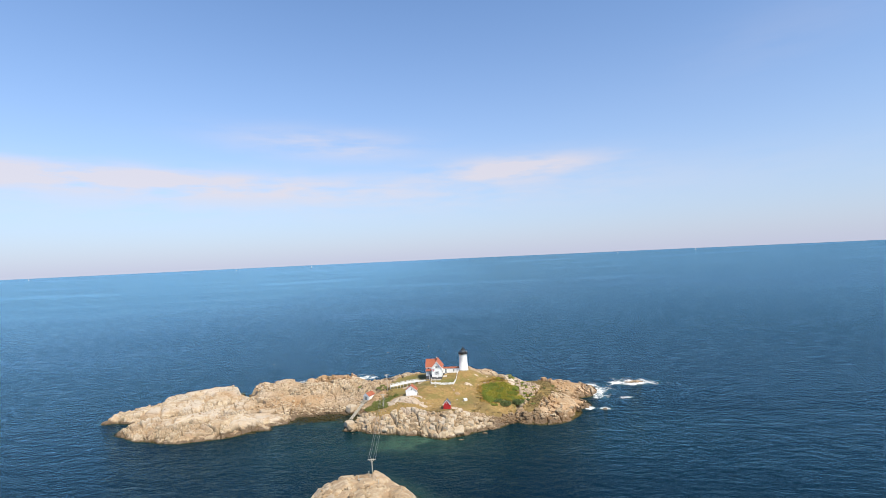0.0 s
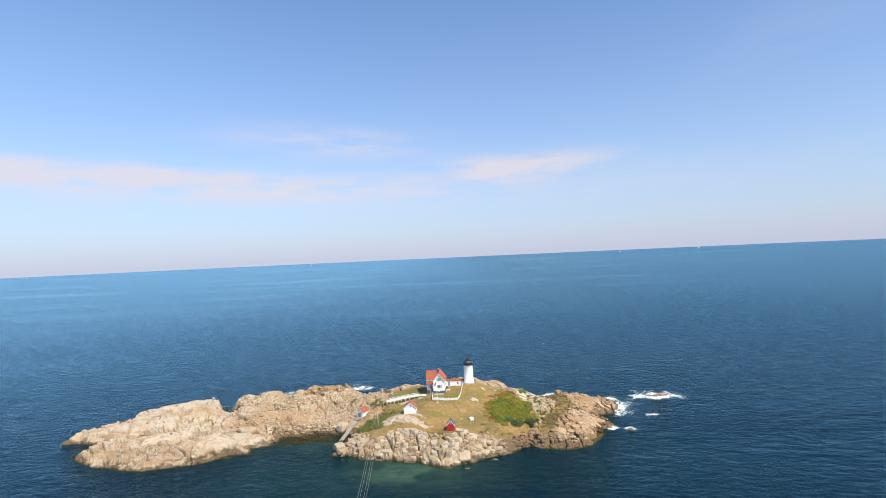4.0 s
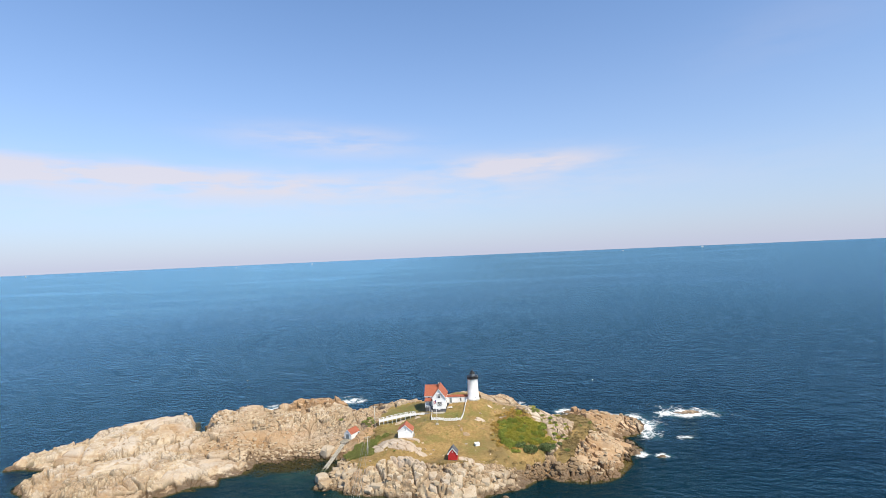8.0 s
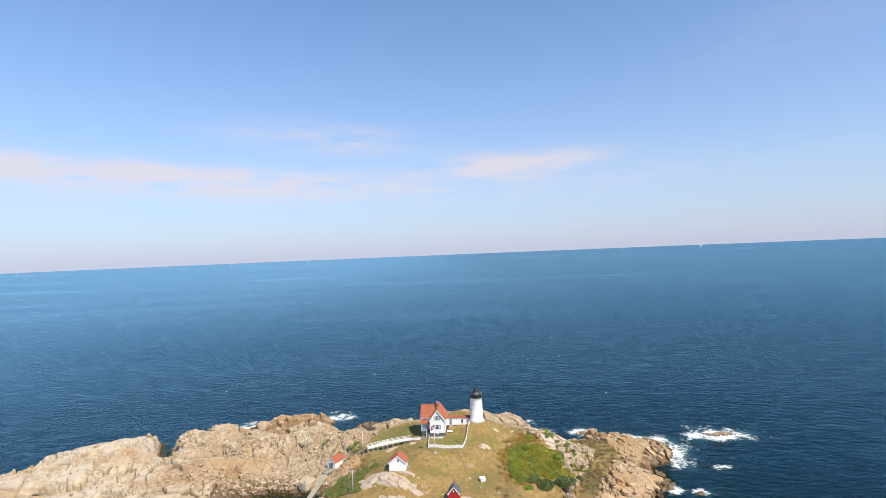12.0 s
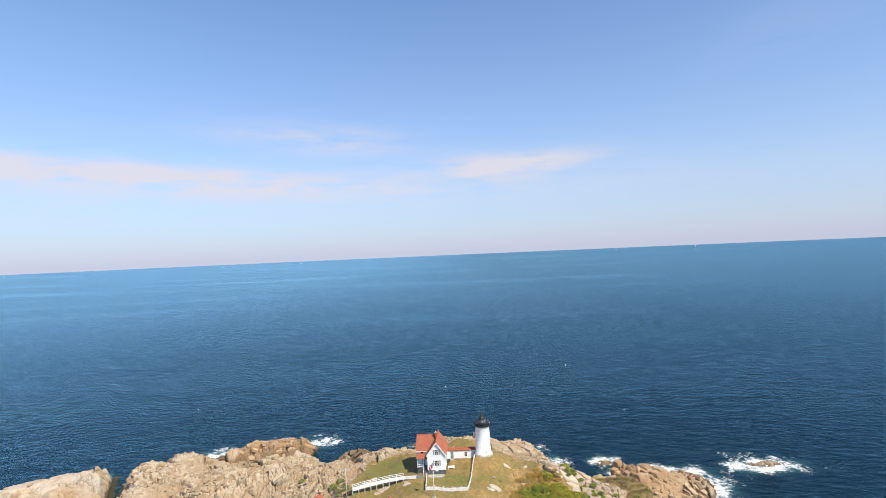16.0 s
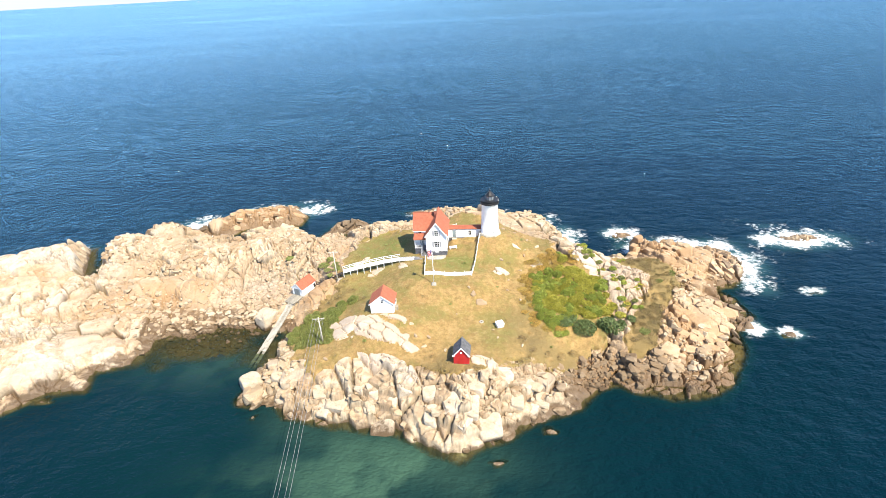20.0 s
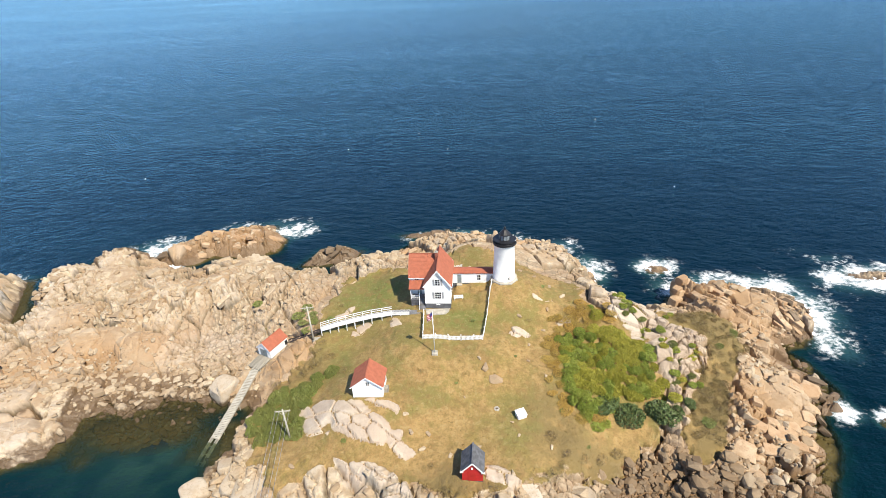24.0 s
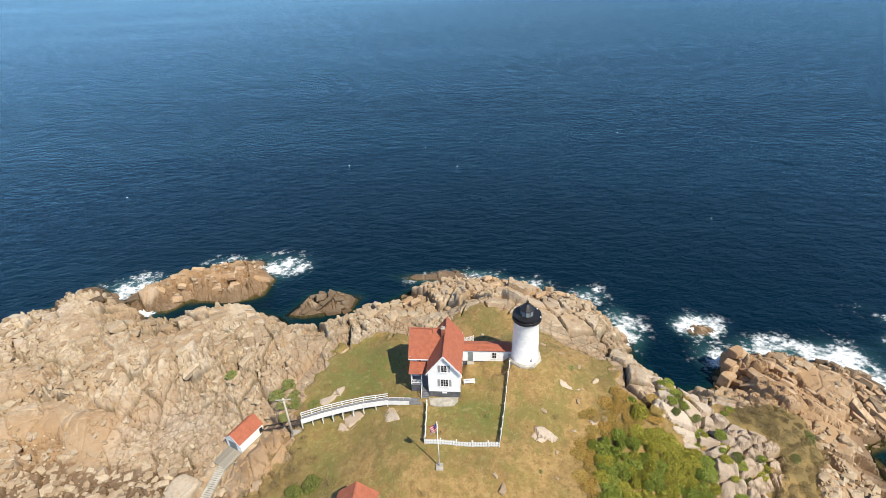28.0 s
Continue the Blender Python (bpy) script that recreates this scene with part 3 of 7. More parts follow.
granite = mix_rgb(lt, math_node(lt, "MULTIPLY", joint_at, math_node(lt, "ADD", 0.35, math_node(lt, "MULTIPLY", ramp(lt, n_mid, 0.35, 0.6), 0.45))), granite, (0.115, 0.088, 0.05))          # soil and lichen in the joints, darkened further in place of crevice shade
# wet, weedy rock below the tide mark
tide = math_node(lt, "ADD", lsep.outputs["Z"], math_node(lt, "ADD", math_node(lt, "MULTIPLY", math_node(lt, "SUBTRACT", n_mid, 0.5), 2.4), math_node(lt, "MULTIPLY", math_node(lt, "SUBTRACT", n_patch, 0.5), 5.0)))
weed_at = nd(lt, "ShaderNodeAttribute", attr="weed")
tide = math_node(lt, "SUBTRACT", tide, math_node(lt, "MULTIPLY", weed_at.outputs["Fac"], 2.3))
wet = math_node(lt, "SUBTRACT", 1.0, ramp(lt, tide, 0.25, 1.25))
granite = mix_rgb(lt, math_node(lt, "MULTIPLY", wet, 0.9), granite, (0.12, 0.074, 0.038))
under = math_node(lt, "SUBTRACT", 1.0, ramp(lt, math_node(lt, "ADD", lsep.outputs["Z"], n_mid), -0.6, 0.6))
granite = mix_rgb(lt, math_node(lt, "MULTIPLY", under, 0.92), granite, (0.084, 0.061, 0.034))
turf = mix_rgb(lt, ramp(lt, n_patch, 0.43, 0.57), (0.375, 0.24, 0.09), (0.28, 0.195, 0.06))
turf = mix_rgb(lt, math_node(lt, "MULTIPLY", ramp(lt, noise_tex(lt, 0.11, 5, 0.65), 0.48, 0.62), 0.7), turf, (0.19, 0.165, 0.045))
turf = mix_rgb(lt, math_node(lt, "MULTIPLY", ramp(lt, noise_tex(lt, 0.16, 5, 0.65, (1.3, 1, 1)), 0.52, 0.66), 0.7), turf, (0.335, 0.195, 0.075))
g_at = nd(lt, "ShaderNodeAttribute", attr="green")
turf = mix_rgb(lt, g_at.outputs["Fac"], turf, (0.136, 0.16, 0.034))
turf = mix_rgb(lt, math_node(lt, "MULTIPLY", ramp(lt, n_mid, 0.46, 0.64), 0.6), turf, (0.264, 0.156, 0.056))
turf = mix_rgb(lt, math_node(lt, "MULTIPLY", ramp(lt, n_fine, 0.44, 0.66), 0.4), turf, (0.168, 0.128, 0.04))
n_clump = noise_tex(lt, 1.1, 5, 0.7)
turf = mix_rgb(lt, math_node(lt, "MULTIPLY", ramp(lt, n_clump, 0.48, 0.66), 0.40), turf, (0.168, 0.124, 0.036))
turf = mix_rgb(lt, math_node(lt, "MULTIPLY", ramp(lt, n_clump, 0.46, 0.36), 0.35), turf, (0.4, 0.296, 0.136))
heath = nd(lt, "ShaderNodeAttribute", attr="heath")
turf = mix_rgb(lt, math_node(lt, "MULTIPLY", heath.outputs["Fac"], ramp(lt, n_patch, 0.3, 0.5)), turf, (0.20, 0.14, 0.052))
rust = nd(lt, "ShaderNodeAttribute", attr="rust")
granite = mix_rgb(lt, math_node(lt, "MULTIPLY", rust.outputs["Fac"], 0.8), granite, (0.37, 0.222, 0.105))
grass_at = nd(lt, "ShaderNodeAttribute", attr="grass")
gmask = ramp(lt, math_node(lt, "ADD", grass_at.outputs["Fac"], math_node(lt, "MULTIPLY", math_node(lt, "SUBTRACT", n_fine, 0.5), 0.7)), 0.38, 0.62)
lt.links.new(mix_rgb(lt, gmask, granite, turf), lb.inputs["Base Color"])
hb = math_node(lt, "ADD", math_node(lt, "MULTIPLY", n_mid, 1.5), n_fine)
bump(lt, lb, hb, 0.8, 0.22)
lt.links.new(math_node(lt, "SUBTRACT", 0.95, math_node(lt, "MULTIPLY", wet, 0.45)), lb.inputs["Roughness"])


def land_fields(x, y):
    z, grass, d = surface(x, y)
    broad = d + 5.5
    for sx, sy, rx, ry, top in SKERRIES:
        broad = np.maximum(broad, top + 0.6 - 1.6 * np.sqrt(((x - sx) / rx) ** 2 + ((y - sy) / ry) ** 2))
    pale = np.clip(SHOW["bare"] + 0.85 * step(inside_by(x, y, SLABS), -1.0, 0.6) + 0.7 * np.exp(-(((x + 57) / 11) ** 2 + ((y - 267) / 5) ** 2)), 0, 1)
    guano = step(-x, 92, 112) * step(z, 2.4, 4.2) + np.exp(-(((x + 95) / 16) ** 2 + ((y - 241) / 7) ** 2)) * step(z, 1.2, 2.4)
    green = 0.8 * np.exp(-(((x - 47) / 4) ** 2 + ((y - 259) / 5) ** 2)) + np.exp(-(((x + 22) / 9) ** 2 + ((y - 272) / 9) ** 2)) + 0.9 * np.exp(-(((x + 3) / 7) ** 2 + ((y - 261) / 4) ** 2)) + 0.6 * np.exp(-(((x - 6) / 5) ** 2 + ((y - 237) / 4) ** 2)) + 0.5 * np.exp(-(((x + 27) / 5) ** 2 + ((y - 254) / 8) ** 2))
    weed = 0.4 * np.exp(-(((x + 95) / 16) ** 2 + ((y - 231) / 5) ** 2)) + 1.5 * np.exp(-(((x + 70) / 20) ** 2 + ((y - 253.5) / 6.5) ** 2)) + np.exp(-(((x - 28) / 14) ** 2 + ((y - 228) / 6) ** 2)) + np.exp(-(((x - 50) / 12) ** 2 + ((y - 227) / 8) ** 2)) + np.exp(-(((x - 67) / 8) ** 2 + ((y - 255) / 26) ** 2)) + 1.5 * np.exp(-(((x + 62) / 40) ** 2 + ((y - 319) / 10) ** 2)) + np.exp(-(((x + 110) / 14) ** 2 + ((y - 312) / 10) ** 2)) + 0.7 * np.exp(-(((x - 10) / 30) ** 2 + ((y - 316) / 6) ** 2)) + np.exp(-(((x - 66) / 14) ** 2 + ((y - 284) / 12) ** 2))
    heath = np.clip(step(inside_by(x, y, HUMMOCK), -2, 1) + np.exp(-(((x - 18) / 9) ** 2 + ((y - 233) / 3.5) ** 2)) + 0.9 * np.exp(-(((x + 33) / 4) ** 2 + ((y - 255) / 4) ** 2)) + 0.85 * np.exp(-(((x - 12.5) / 4.0) ** 2 + ((y - 240) / 6.5) ** 2)) + 0.6 * np.exp(-(((x + 5) / 6) ** 2 + ((y - 229) / 4) ** 2)) + 0.7 * np.exp(-(((x + 4) / 9) ** 2 + ((y - 227) / 2.5) ** 2)), 0, 1)
    rust = np.clip(0.45 * np.exp(-(((x + 73) / 7) ** 2 + ((y - 266.5) / 4) ** 2)) + 0.45 * np.exp(-(((x + 85) / 6) ** 2 + ((y - 268) / 4.5) ** 2)) + 0.6 * np.exp(-(((x + 122) / 10) ** 2 + ((y - 275) / 6) ** 2)) + 0.5 * np.exp(-(((x + 95) / 12) ** 2 + ((y - 262) / 5) ** 2)) + 1.4 * np.exp(-(((x + 37.5) / 5.5) ** 2 + ((y - 258) / 4.5) ** 2)) + 0.6 * np.exp(-(((x + 80) / 22) ** 2 + ((y - 262) / 8) ** 2)) * fractal(x, y, 8, 19) + 1.1 * np.exp(-(((x - 58) / 13) ** 2 + ((y - 274) / 17) ** 2)) + 0.9 * np.exp(-(((x - 50) / 13) ** 2 + ((y - 240) / 12) ** 2)) + 0.8 * np.exp(-(((x - 27) / 10) ** 2 + ((y - 232) / 5) ** 2)) + 1.0 * np.exp(-(((x + 75) / 25) ** 2 + ((y - 322) / 10) ** 2)) + 0.5 * np.exp(-(((x - 10) / 30) ** 2 + ((y - 312) / 7) ** 2)), 0, 1)
    green = green * (0.4 + 1.2 * fractal(x, y, 6, 91))
    return z, {"grass": np.clip(grass, 0, 1), "guano": np.clip(guano, 0, 1), "green": np.clip(green, 0, 0.9), "weed": np.clip(weed + 0.8 * np.exp(-(((x + 39) / 7) ** 2 + ((y - 310) / 5) ** 2)), 0, 1.7), "heath": heath, "pale": pale, "rust": rust, "tone": SHOW["tone"], "joint": SHOW["joint"], "broad": broad}, x, y


island = sheet("ground_island", np.arange(-184, 84, 0.205), np.arange(204, 338, 0.205), land_fields, land_mat, drop=-3.2)
tagged(island, "pale tan granite island with dry olive turf on top", "island", kind="structure")
skerry = sheet("ground_skerry", np.arange(92, 124, 0.5), np.arange(278, 300, 0.5), land_fields, land_mat, drop=-2.0)
tagged(skerry, "low brown wave-washed rock awash in surf", "rock", kind="structure")
shore = sheet("ground_headland", np.arange(-84, 18, 0.5), np.arange(42, 178, 0.5), land_fields, land_mat, drop=-2.5)
tagged(shore, "rounded pale granite headland across the channel", "headland", kind="structure")

# ---- the sea ----
SEA_R, RIM = 4880.0, 54.0
sea_mat, st, sb = material("sea_water", 0.16)
sb.inputs["IOR"].default_value = 1.33
sb.inputs["Specular IOR Level"].default_value = 0.0
s_geo = nd(st, "ShaderNodeNewGeometry")


def sea_noise(scale, stretch, rot, detail=3.0, rough=0.55):
    p = nd(st, "ShaderNodeMapping")
    p.inputs["Scale"].default_value = stretch
    p.inputs["Rotation"].default_value = (0, 0, radians(rot))
    st.links.new(s_geo.outputs["Position"], p.inputs["Vector"])
    n = setv(nd(st, "ShaderNodeTexNoise"), Scale=scale, Detail=detail, Roughness=rough)
    st.links.new(p.outputs[0], n.inputs["Vector"])
    return n.outputs["Fac"]


swell = sea_noise(0.065, (0.85, 1.15, 1), 32)
chop = sea_noise(0.26, (0.8, 1.3, 1), 22, 5, 0.64)
ripple = sea_noise(1.6, (0.7, 1.3, 1), 20, 3)
slick = sea_noise(0.004, (0.5, 2.2, 1), 8, 4, 0.6)
shoal = nd(st, "ShaderNodeAttribute", attr="shoal").outputs["Fac"]
foam_at = nd(st, "ShaderNodeAttribute", attr="foam").outputs["Fac"]
deep = mix_rgb(st, ramp(st, slick, 0.4, 0.62), (0.0004, 0.0090, 0.0190), (0.0006, 0.0120, 0.0250))
body = mix_rgb(st, ramp(st, shoal, 0.0, 0.45), deep, (0.0022, 0.019, 0.023))
body = mix_rgb(st, ramp(st, shoal, 0.45, 0.80), body, (0.012, 0.028, 0.022))
reef = nd(st, "ShaderNodeAttribute", attr="reef").outputs["Fac"]
body = mix_rgb(st, reef, body, (0.050, 0.105, 0.070))          # pale bottom seen through green water
f1 = sea_noise(0.16, (1.1, 0.9, 1), 30, 7, 0.68)
f2 = sea_noise(0.7, (0.85, 1.2, 1), -25, 6, 0.68)
lace = math_node(st, "ADD", math_node(st, "MULTIPLY", f1, 0.6), math_node(st, "MULTIPLY", f2, 0.4))
fmask = ramp(st, math_node(st, "ADD", math_node(st, "MULTIPLY", foam_at, 0.62), math_node(st, "MULTIPLY", math_node(st, "SUBTRACT", lace, 0.5), 2.9)), 0.20, 0.62)
fmask = math_node(st, "MULTIPLY", fmask, ramp(st, foam_at, 0.03, 0.30))
churn = math_node(st, "MULTIPLY", ramp(st, foam_at, 0.1, 0.8), 0.6)
body = mix_rgb(st, churn, body, (0.05, 0.14, 0.14))
st.links.new(mix_rgb(st, fmask, body, (0.85, 0.87, 0.87)), sb.inputs["Base Color"])
sb.inputs["Roughness"].default_value = 1.0
wave_h = math_node(st, "ADD", math_node(st, "ADD", math_node(st, "MULTIPLY", swell, 2.6), math_node(st, "MULTIPLY", chop, 4.4)), math_node(st, "MULTIPLY", ripple, 0.8))
bump(st, sb, wave_h, 0.45, 1.0)
sheen = nd(st, "ShaderNodeBsdfGlossy")
sheen.inputs["Color"].default_value = (0.48, 0.81, 1.0, 1)
sheen.inputs["Roughness"].default_value = 0.14
fres = nd(st, "ShaderNodeFresnel")
fres.inputs["IOR"].default_value = 1.33
soft_bump = setv(nd(st, "ShaderNodeBump"), Distance=1.0)
s_far = nd(st, "ShaderNodeVectorMath", op="LENGTH")
st.links.new(s_geo.outputs["Position"], s_far.inputs[0])
calmer = nd(st, "ShaderNodeMapRange")                      # the outer sea lies calmer than the broken water near the rocks
st.links.new(s_far.outputs["Value"], calmer.inputs["Value"])
for k, v in (("From Min", 220.0), ("From Max", 850.0), ("To Min", 0.31), ("To Max", 0.125)):
    calmer.inputs[k].default_value = v
st.links.new(math_node(st, "MULTIPLY", calmer.outputs[0], math_node(st, "ADD", 0.85, math_node(st, "MULTIPLY", ramp(st, slick, 0.38, 0.62), 0.2))), soft_bump.inputs["Strength"])
st.links.new(wave_h, soft_bump.inputs["Height"])
wave_normal = soft_bump.outputs[0]
st.links.new(wave_normal, sheen.inputs["Normal"])
st.links.new(wave_normal, fres.inputs["Normal"])
sheen_noise = ramp(st, sea_noise(0.13, (0.7, 1.35, 1), 6, 6, 0.68), 0.34, 0.66)          # noise on the reflection strength, standing in for the play of light on waves
streak = ramp(st, sea_noise(0.0020, (0.5, 2.0, 1), -7, 3, 0.5), 0.46, 0.74)          # long pale slicks
west_gain = nd(st, "ShaderNodeMapRange")                         # reflected light scaled by position, to brighten the water westward
s_at = nd(st, "ShaderNodeSeparateXYZ")
st.links.new(s_geo.outputs["Position"], s_at.inputs[0])
st.links.new(s_at.outputs["X"], west_gain.inputs["Value"])
for k, v in (("From Min", -420.0), ("From Max", 280.0), ("To Min", 1.16), ("To Max", 0.88)):
    west_gain.inputs[k].default_value = v
gloss = nd(st, "ShaderNodeMixShader")
st.links.new(math_node(st, "MULTIPLY", math_node(st, "MAXIMUM", math_node(st, "SUBTRACT", math_node(st, "MINIMUM", fres.outputs[0], 0.98), 0.028), 0.0), math_node(st, "MULTIPLY", math_node(st, "SUBTRACT", 1.0, fmask), math_node(st, "MULTIPLY", west_gain.outputs[0], math_node(st, "ADD", 0.74, math_node(st, "ADD", math_node(st, "MULTIPLY", sheen_noise, 0.24), math_node(st, "MULTIPLY", streak, 0.12)))))), gloss.inputs[0])
st.links.new(sb.outputs[0], gloss.inputs[1])
st.links.new(sheen.outputs[0], gloss.inputs[2])
clear = nd(st, "ShaderNodeBsdfTransparent")
clear.inputs[0].default_value = (0.80, 0.84, 0.66, 1)
mixs = nd(st, "ShaderNodeMixShader")
out = st.nodes["Material Output"]
st.links.new(math_node(st, "MULTIPLY", math_node(st, "MULTIPLY", ramp(st, shoal, 0.50, 0.95), 0.8), math_node(st, "SUBTRACT", 1.0, fmask)), mixs.inputs[0])
st.links.new(gloss.outputs[0], mixs.inputs[1])
st.links.new(clear.outputs[0], mixs.inputs[2])
st.links.new(mixs.outputs[0], out.inputs[0])

# where the swell breaks: x, y, half-widths, strength
SURF = [(104, 287, 13, 6, 1.0), (99, 298, 6, 2.5, 0.6), (95, 303, 5, 2, 0.45), (90.4, 259.3, 3, 1.5, 0.8), (112, 283, 7, 3, 0.6), (76, 285, 9, 6, 1.0), (81, 276, 6, 8, 1.0), (78, 264, 4, 6, 0.85), (67.5, 244.5, 2.6, 2.4, 0.85), (74.3, 242.4, 3, 2, 0.8),
        (64, 289, 8, 4, 0.9), (51, 287, 4, 5, 0.8), (52, 297.5, 5, 4, 1.0), (35, 298, 4, 7, 0.95), (30, 311, 5, 4, 0.8), (14, 316, 7, 4, 0.7), (0, 321, 8, 3, 0.8), (-12, 320, 7, 3, 0.5), (-54, 330, 7, 6, 1.0), (-60, 336, 8, 3, 0.5), (-96, 321, 6, 6, 1.0),
        (-141, 305, 12, 3, 0.6), (-88, 308, 5, 3, 0.9), (49.6, 229, 4, 1.2, 0.5), (-75, 334, 8, 3, 0.5)]


def sea_fields(u, v):
    s = np.maximum(np.abs(u), np.abs(v))
    r = np.sqrt(u * u + v * v) + 1e-6
    k = 1 + (s / r - 1) * step(s, 500, 2500)
    x, y = u * k, v * k + 100
    q = np.sqrt(x * x + (y - 100) ** 2)
    z = RIM * (np.maximum(q - 1300, 0) / (SEA_R - 1300)) ** 2
    near = (np.abs(x) < 260) & (y > 0) & (y < 400)
    shoal, foam, reef = np.zeros(x.shape), np.zeros(x.shape), np.zeros(x.shape)
    h, _, d = land(x[near], y[near], False)
    bay = 0.42 * np.exp(-(((x[near] + 34) / 72) ** 2 + ((y[near] - 215) / 44) ** 2)) + 0.25 * np.exp(-(((x[near] + 60) / 20) ** 2 + ((y[near] - 238) / 9) ** 2)) * step(fractal(x[near], y[near], 5, 14, 3), 0.45, 0.6) + 0.15 * np.exp(-(((x[near] - 70) / 60) ** 2 + ((y[near] - 225) / 60) ** 2))
    cove = 0.95 * np.exp(-(((x[near] + 64) / 19) ** 2 + ((y[near] - 246) / 7.5) ** 2) ** 1.5)                 # shallow brown water over stones
    shoal[near] = np.maximum(np.maximum(np.clip(1 + np.minimum(h, 0) / 6.0, 0, 1) ** 1.6, bay), cove)
    reef[near] = 0.9 * np.exp(-(((x[near] + 19) / 20) ** 2 + ((y[near] - 207) / 9) ** 2)) * (0.25 + 0.75 * step(fractal(x[near], y[near], 6, 13, 4), 0.36, 0.64)) + 0.25 * np.exp(-((d + 3) / 4) ** 2) * step(-y[near], -236, -226) * step(x[near], -50, -35) * step(-x[near], -10, 5)
    reef[near] = np.maximum(reef[near], 0.30 * np.exp(-(((x[near] + 58) / 17) ** 2 + ((y[near] - 239) / 7) ** 2)) * (0.4 + 0.6 * step(fractal(x[near], y[near], 4, 15, 4), 0.38, 0.62)))
    fm = np.zeros(d.shape)
    for sx, sy, rx, ry, w in SURF:
        fm = np.maximum(fm, w * np.exp(-(((x[near] - sx) / (1.25 * rx)) ** 2 + ((y[near] - sy) / (1.25 * ry)) ** 2)))
    close = np.exp(-np.maximum(-d, 0) / 7.0)
    for sx, sy, rx, ry, top in SKERRIES:
        q = np.sqrt(((x[near] - sx) / rx) ** 2 + ((y[near] - sy) / ry) ** 2)
        close = np.maximum(close, np.exp(-np.maximum(q - 1, 0) * min(rx, ry) / 6.0))
    foam[near] = np.clip(fm * (0.45 + 0.65 * close), 0, 1)
    return z, {"shoal": shoal, "foam": foam, "reef": reef}, x, y


def spread(lo, hi, fine):
    inner = np.arange(lo, hi, fine)
    a = hi + np.cumsum(fine * 1.16 ** np.arange(1, 60))
    b = lo - np.cumsum(fine * 1.16 ** np.arange(1, 60))
    a, b = a[a < SEA_R * 0.97], b[b > -SEA_R * 0.97]
    return np.concatenate([[-SEA_R], b[::-1], inner, a, [SEA_R]])


sea = sheet("water", spread(-190, 140, 1.0), spread(50, 250, 1.0), sea_fields, sea_mat)
tagged(sea, "deep blue open sea with small waves and surf", "sea", kind="structure")

# ---- making things ----
def part(name, bm, mat, parent, label=""):
    me = bpy.data.meshes.new(name)
    bm.to_mesh(me)
    bm.free()
    me.materials.append(mat)
    ob = new(name, me)
    ob.parent = parent
    if label:
        tagged(ob, label)
    return ob


def again(ob, m=None):
    """The same part once more, on the same mesh, elsewhere."""
    o = ob.copy()
    scene.collection.objects.link(o)
    if m is not None:
        o.matrix_basis = m
    return o


def thing(name, m, label, category, group="", kind=""):
    ob = new(name)
    ob.matrix_basis = m
    ob.empty_display_size = 0.2
    return tagged(ob, label, category, group, kind)


def box(x0, x1, y0, y1, z0, z1, bm=None, bevel=0.0):
    bm = bm or bmesh.new()
    vs = [bm.verts.new((x, y, z)) for z in (z0, z1) for y in (y0, y1) for x in (x0, x1)]
    fs = [bm.faces.new([vs[i] for i in f]) for f in ((0, 2, 3, 1), (4, 5, 7, 6), (0, 1, 5, 4), (2, 6, 7, 3), (0, 4, 6, 2), (1, 3, 7, 5))]
    if bevel:
        bmesh.ops.bevel(bm, geom=list({e for f in fs for e in f.edges}), offset=bevel, segments=1, affect="EDGES")
    return bm


def solid(points, direction, bm=None):
    """A flat outline pushed along a direction."""
    bm = bm or bmesh.new()
    a = [bm.verts.new(p) for p in points]
    b = [bm.verts.new(Vector(p) + Vector(direction)) for p in points]
    n = len(a)
    fs = [bm.faces.new(a), bm.faces.new(b[::-1])]
    fs += [bm.faces.new((a[i], b[i], b[(i + 1) % n], a[(i + 1) % n])) for i in range(n)]
    bmesh.ops.recalc_face_normals(bm, faces=fs)
    return bm


def turned(profile, sides=32, bm=None, smooth=True, phase=0.0):
    """A body of revolution from (radius, height) pairs."""
    bm = bm or bmesh.new()
    rings = []
    for r, z in profile:
        if r < 1e-5:
            rings.append([bm.verts.new((0, 0, z))])
        else:
            rings.append([bm.verts.new((r * math.cos(2 * math.pi * (i + phase) / sides), r * math.sin(2 * math.pi * (i + phase) / sides), z)) for i in range(sides)])
    for a, b in zip(rings, rings[1:]):
        for i in range(sides):
            j = (i + 1) % sides
            if len(a) == 1 and len(b) > 1:
                f = bm.faces.new((a[0], b[i], b[j])[::-1])
            elif len(b) == 1 and len(a) > 1:
                f = bm.faces.new((a[i], a[j], b[0]))
            elif len(a) > 1:
                f = bm.faces.new((a[i], a[j], b[j], b[i]))
            f.smooth = smooth
    for ring, rev in ((rings[0], True), (rings[-1], False)):
        if len(ring) > 1:
            bm.faces.new(ring[::-1] if rev else ring)
    return bm


def rod(a, b, r=0.03, sides=8, bm=None, r2=None):
    bm = bm or bmesh.new()
    a, b = Vector(a), Vector(b)
    q = (b - a).to_track_quat("Z", "Y")
    c0 = [bm.verts.new(a + q @ Vector((r * math.cos(2 * math.pi * i / sides), r * math.sin(2 * math.pi * i / sides), 0))) for i in range(sides)]
    rr = r if r2 is None else r2
    c1 = [bm.verts.new(b + q @ Vector((rr * math.cos(2 * math.pi * i / sides), rr * math.sin(2 * math.pi * i / sides), 0))) for i in range(sides)]
    for i in range(sides):
        j = (i + 1) % sides
        bm.faces.new((c0[i], c0[j], c1[j], c1[i])).smooth = True
    bm.faces.new(c0[::-1]), bm.faces.new(c1)
    return bm


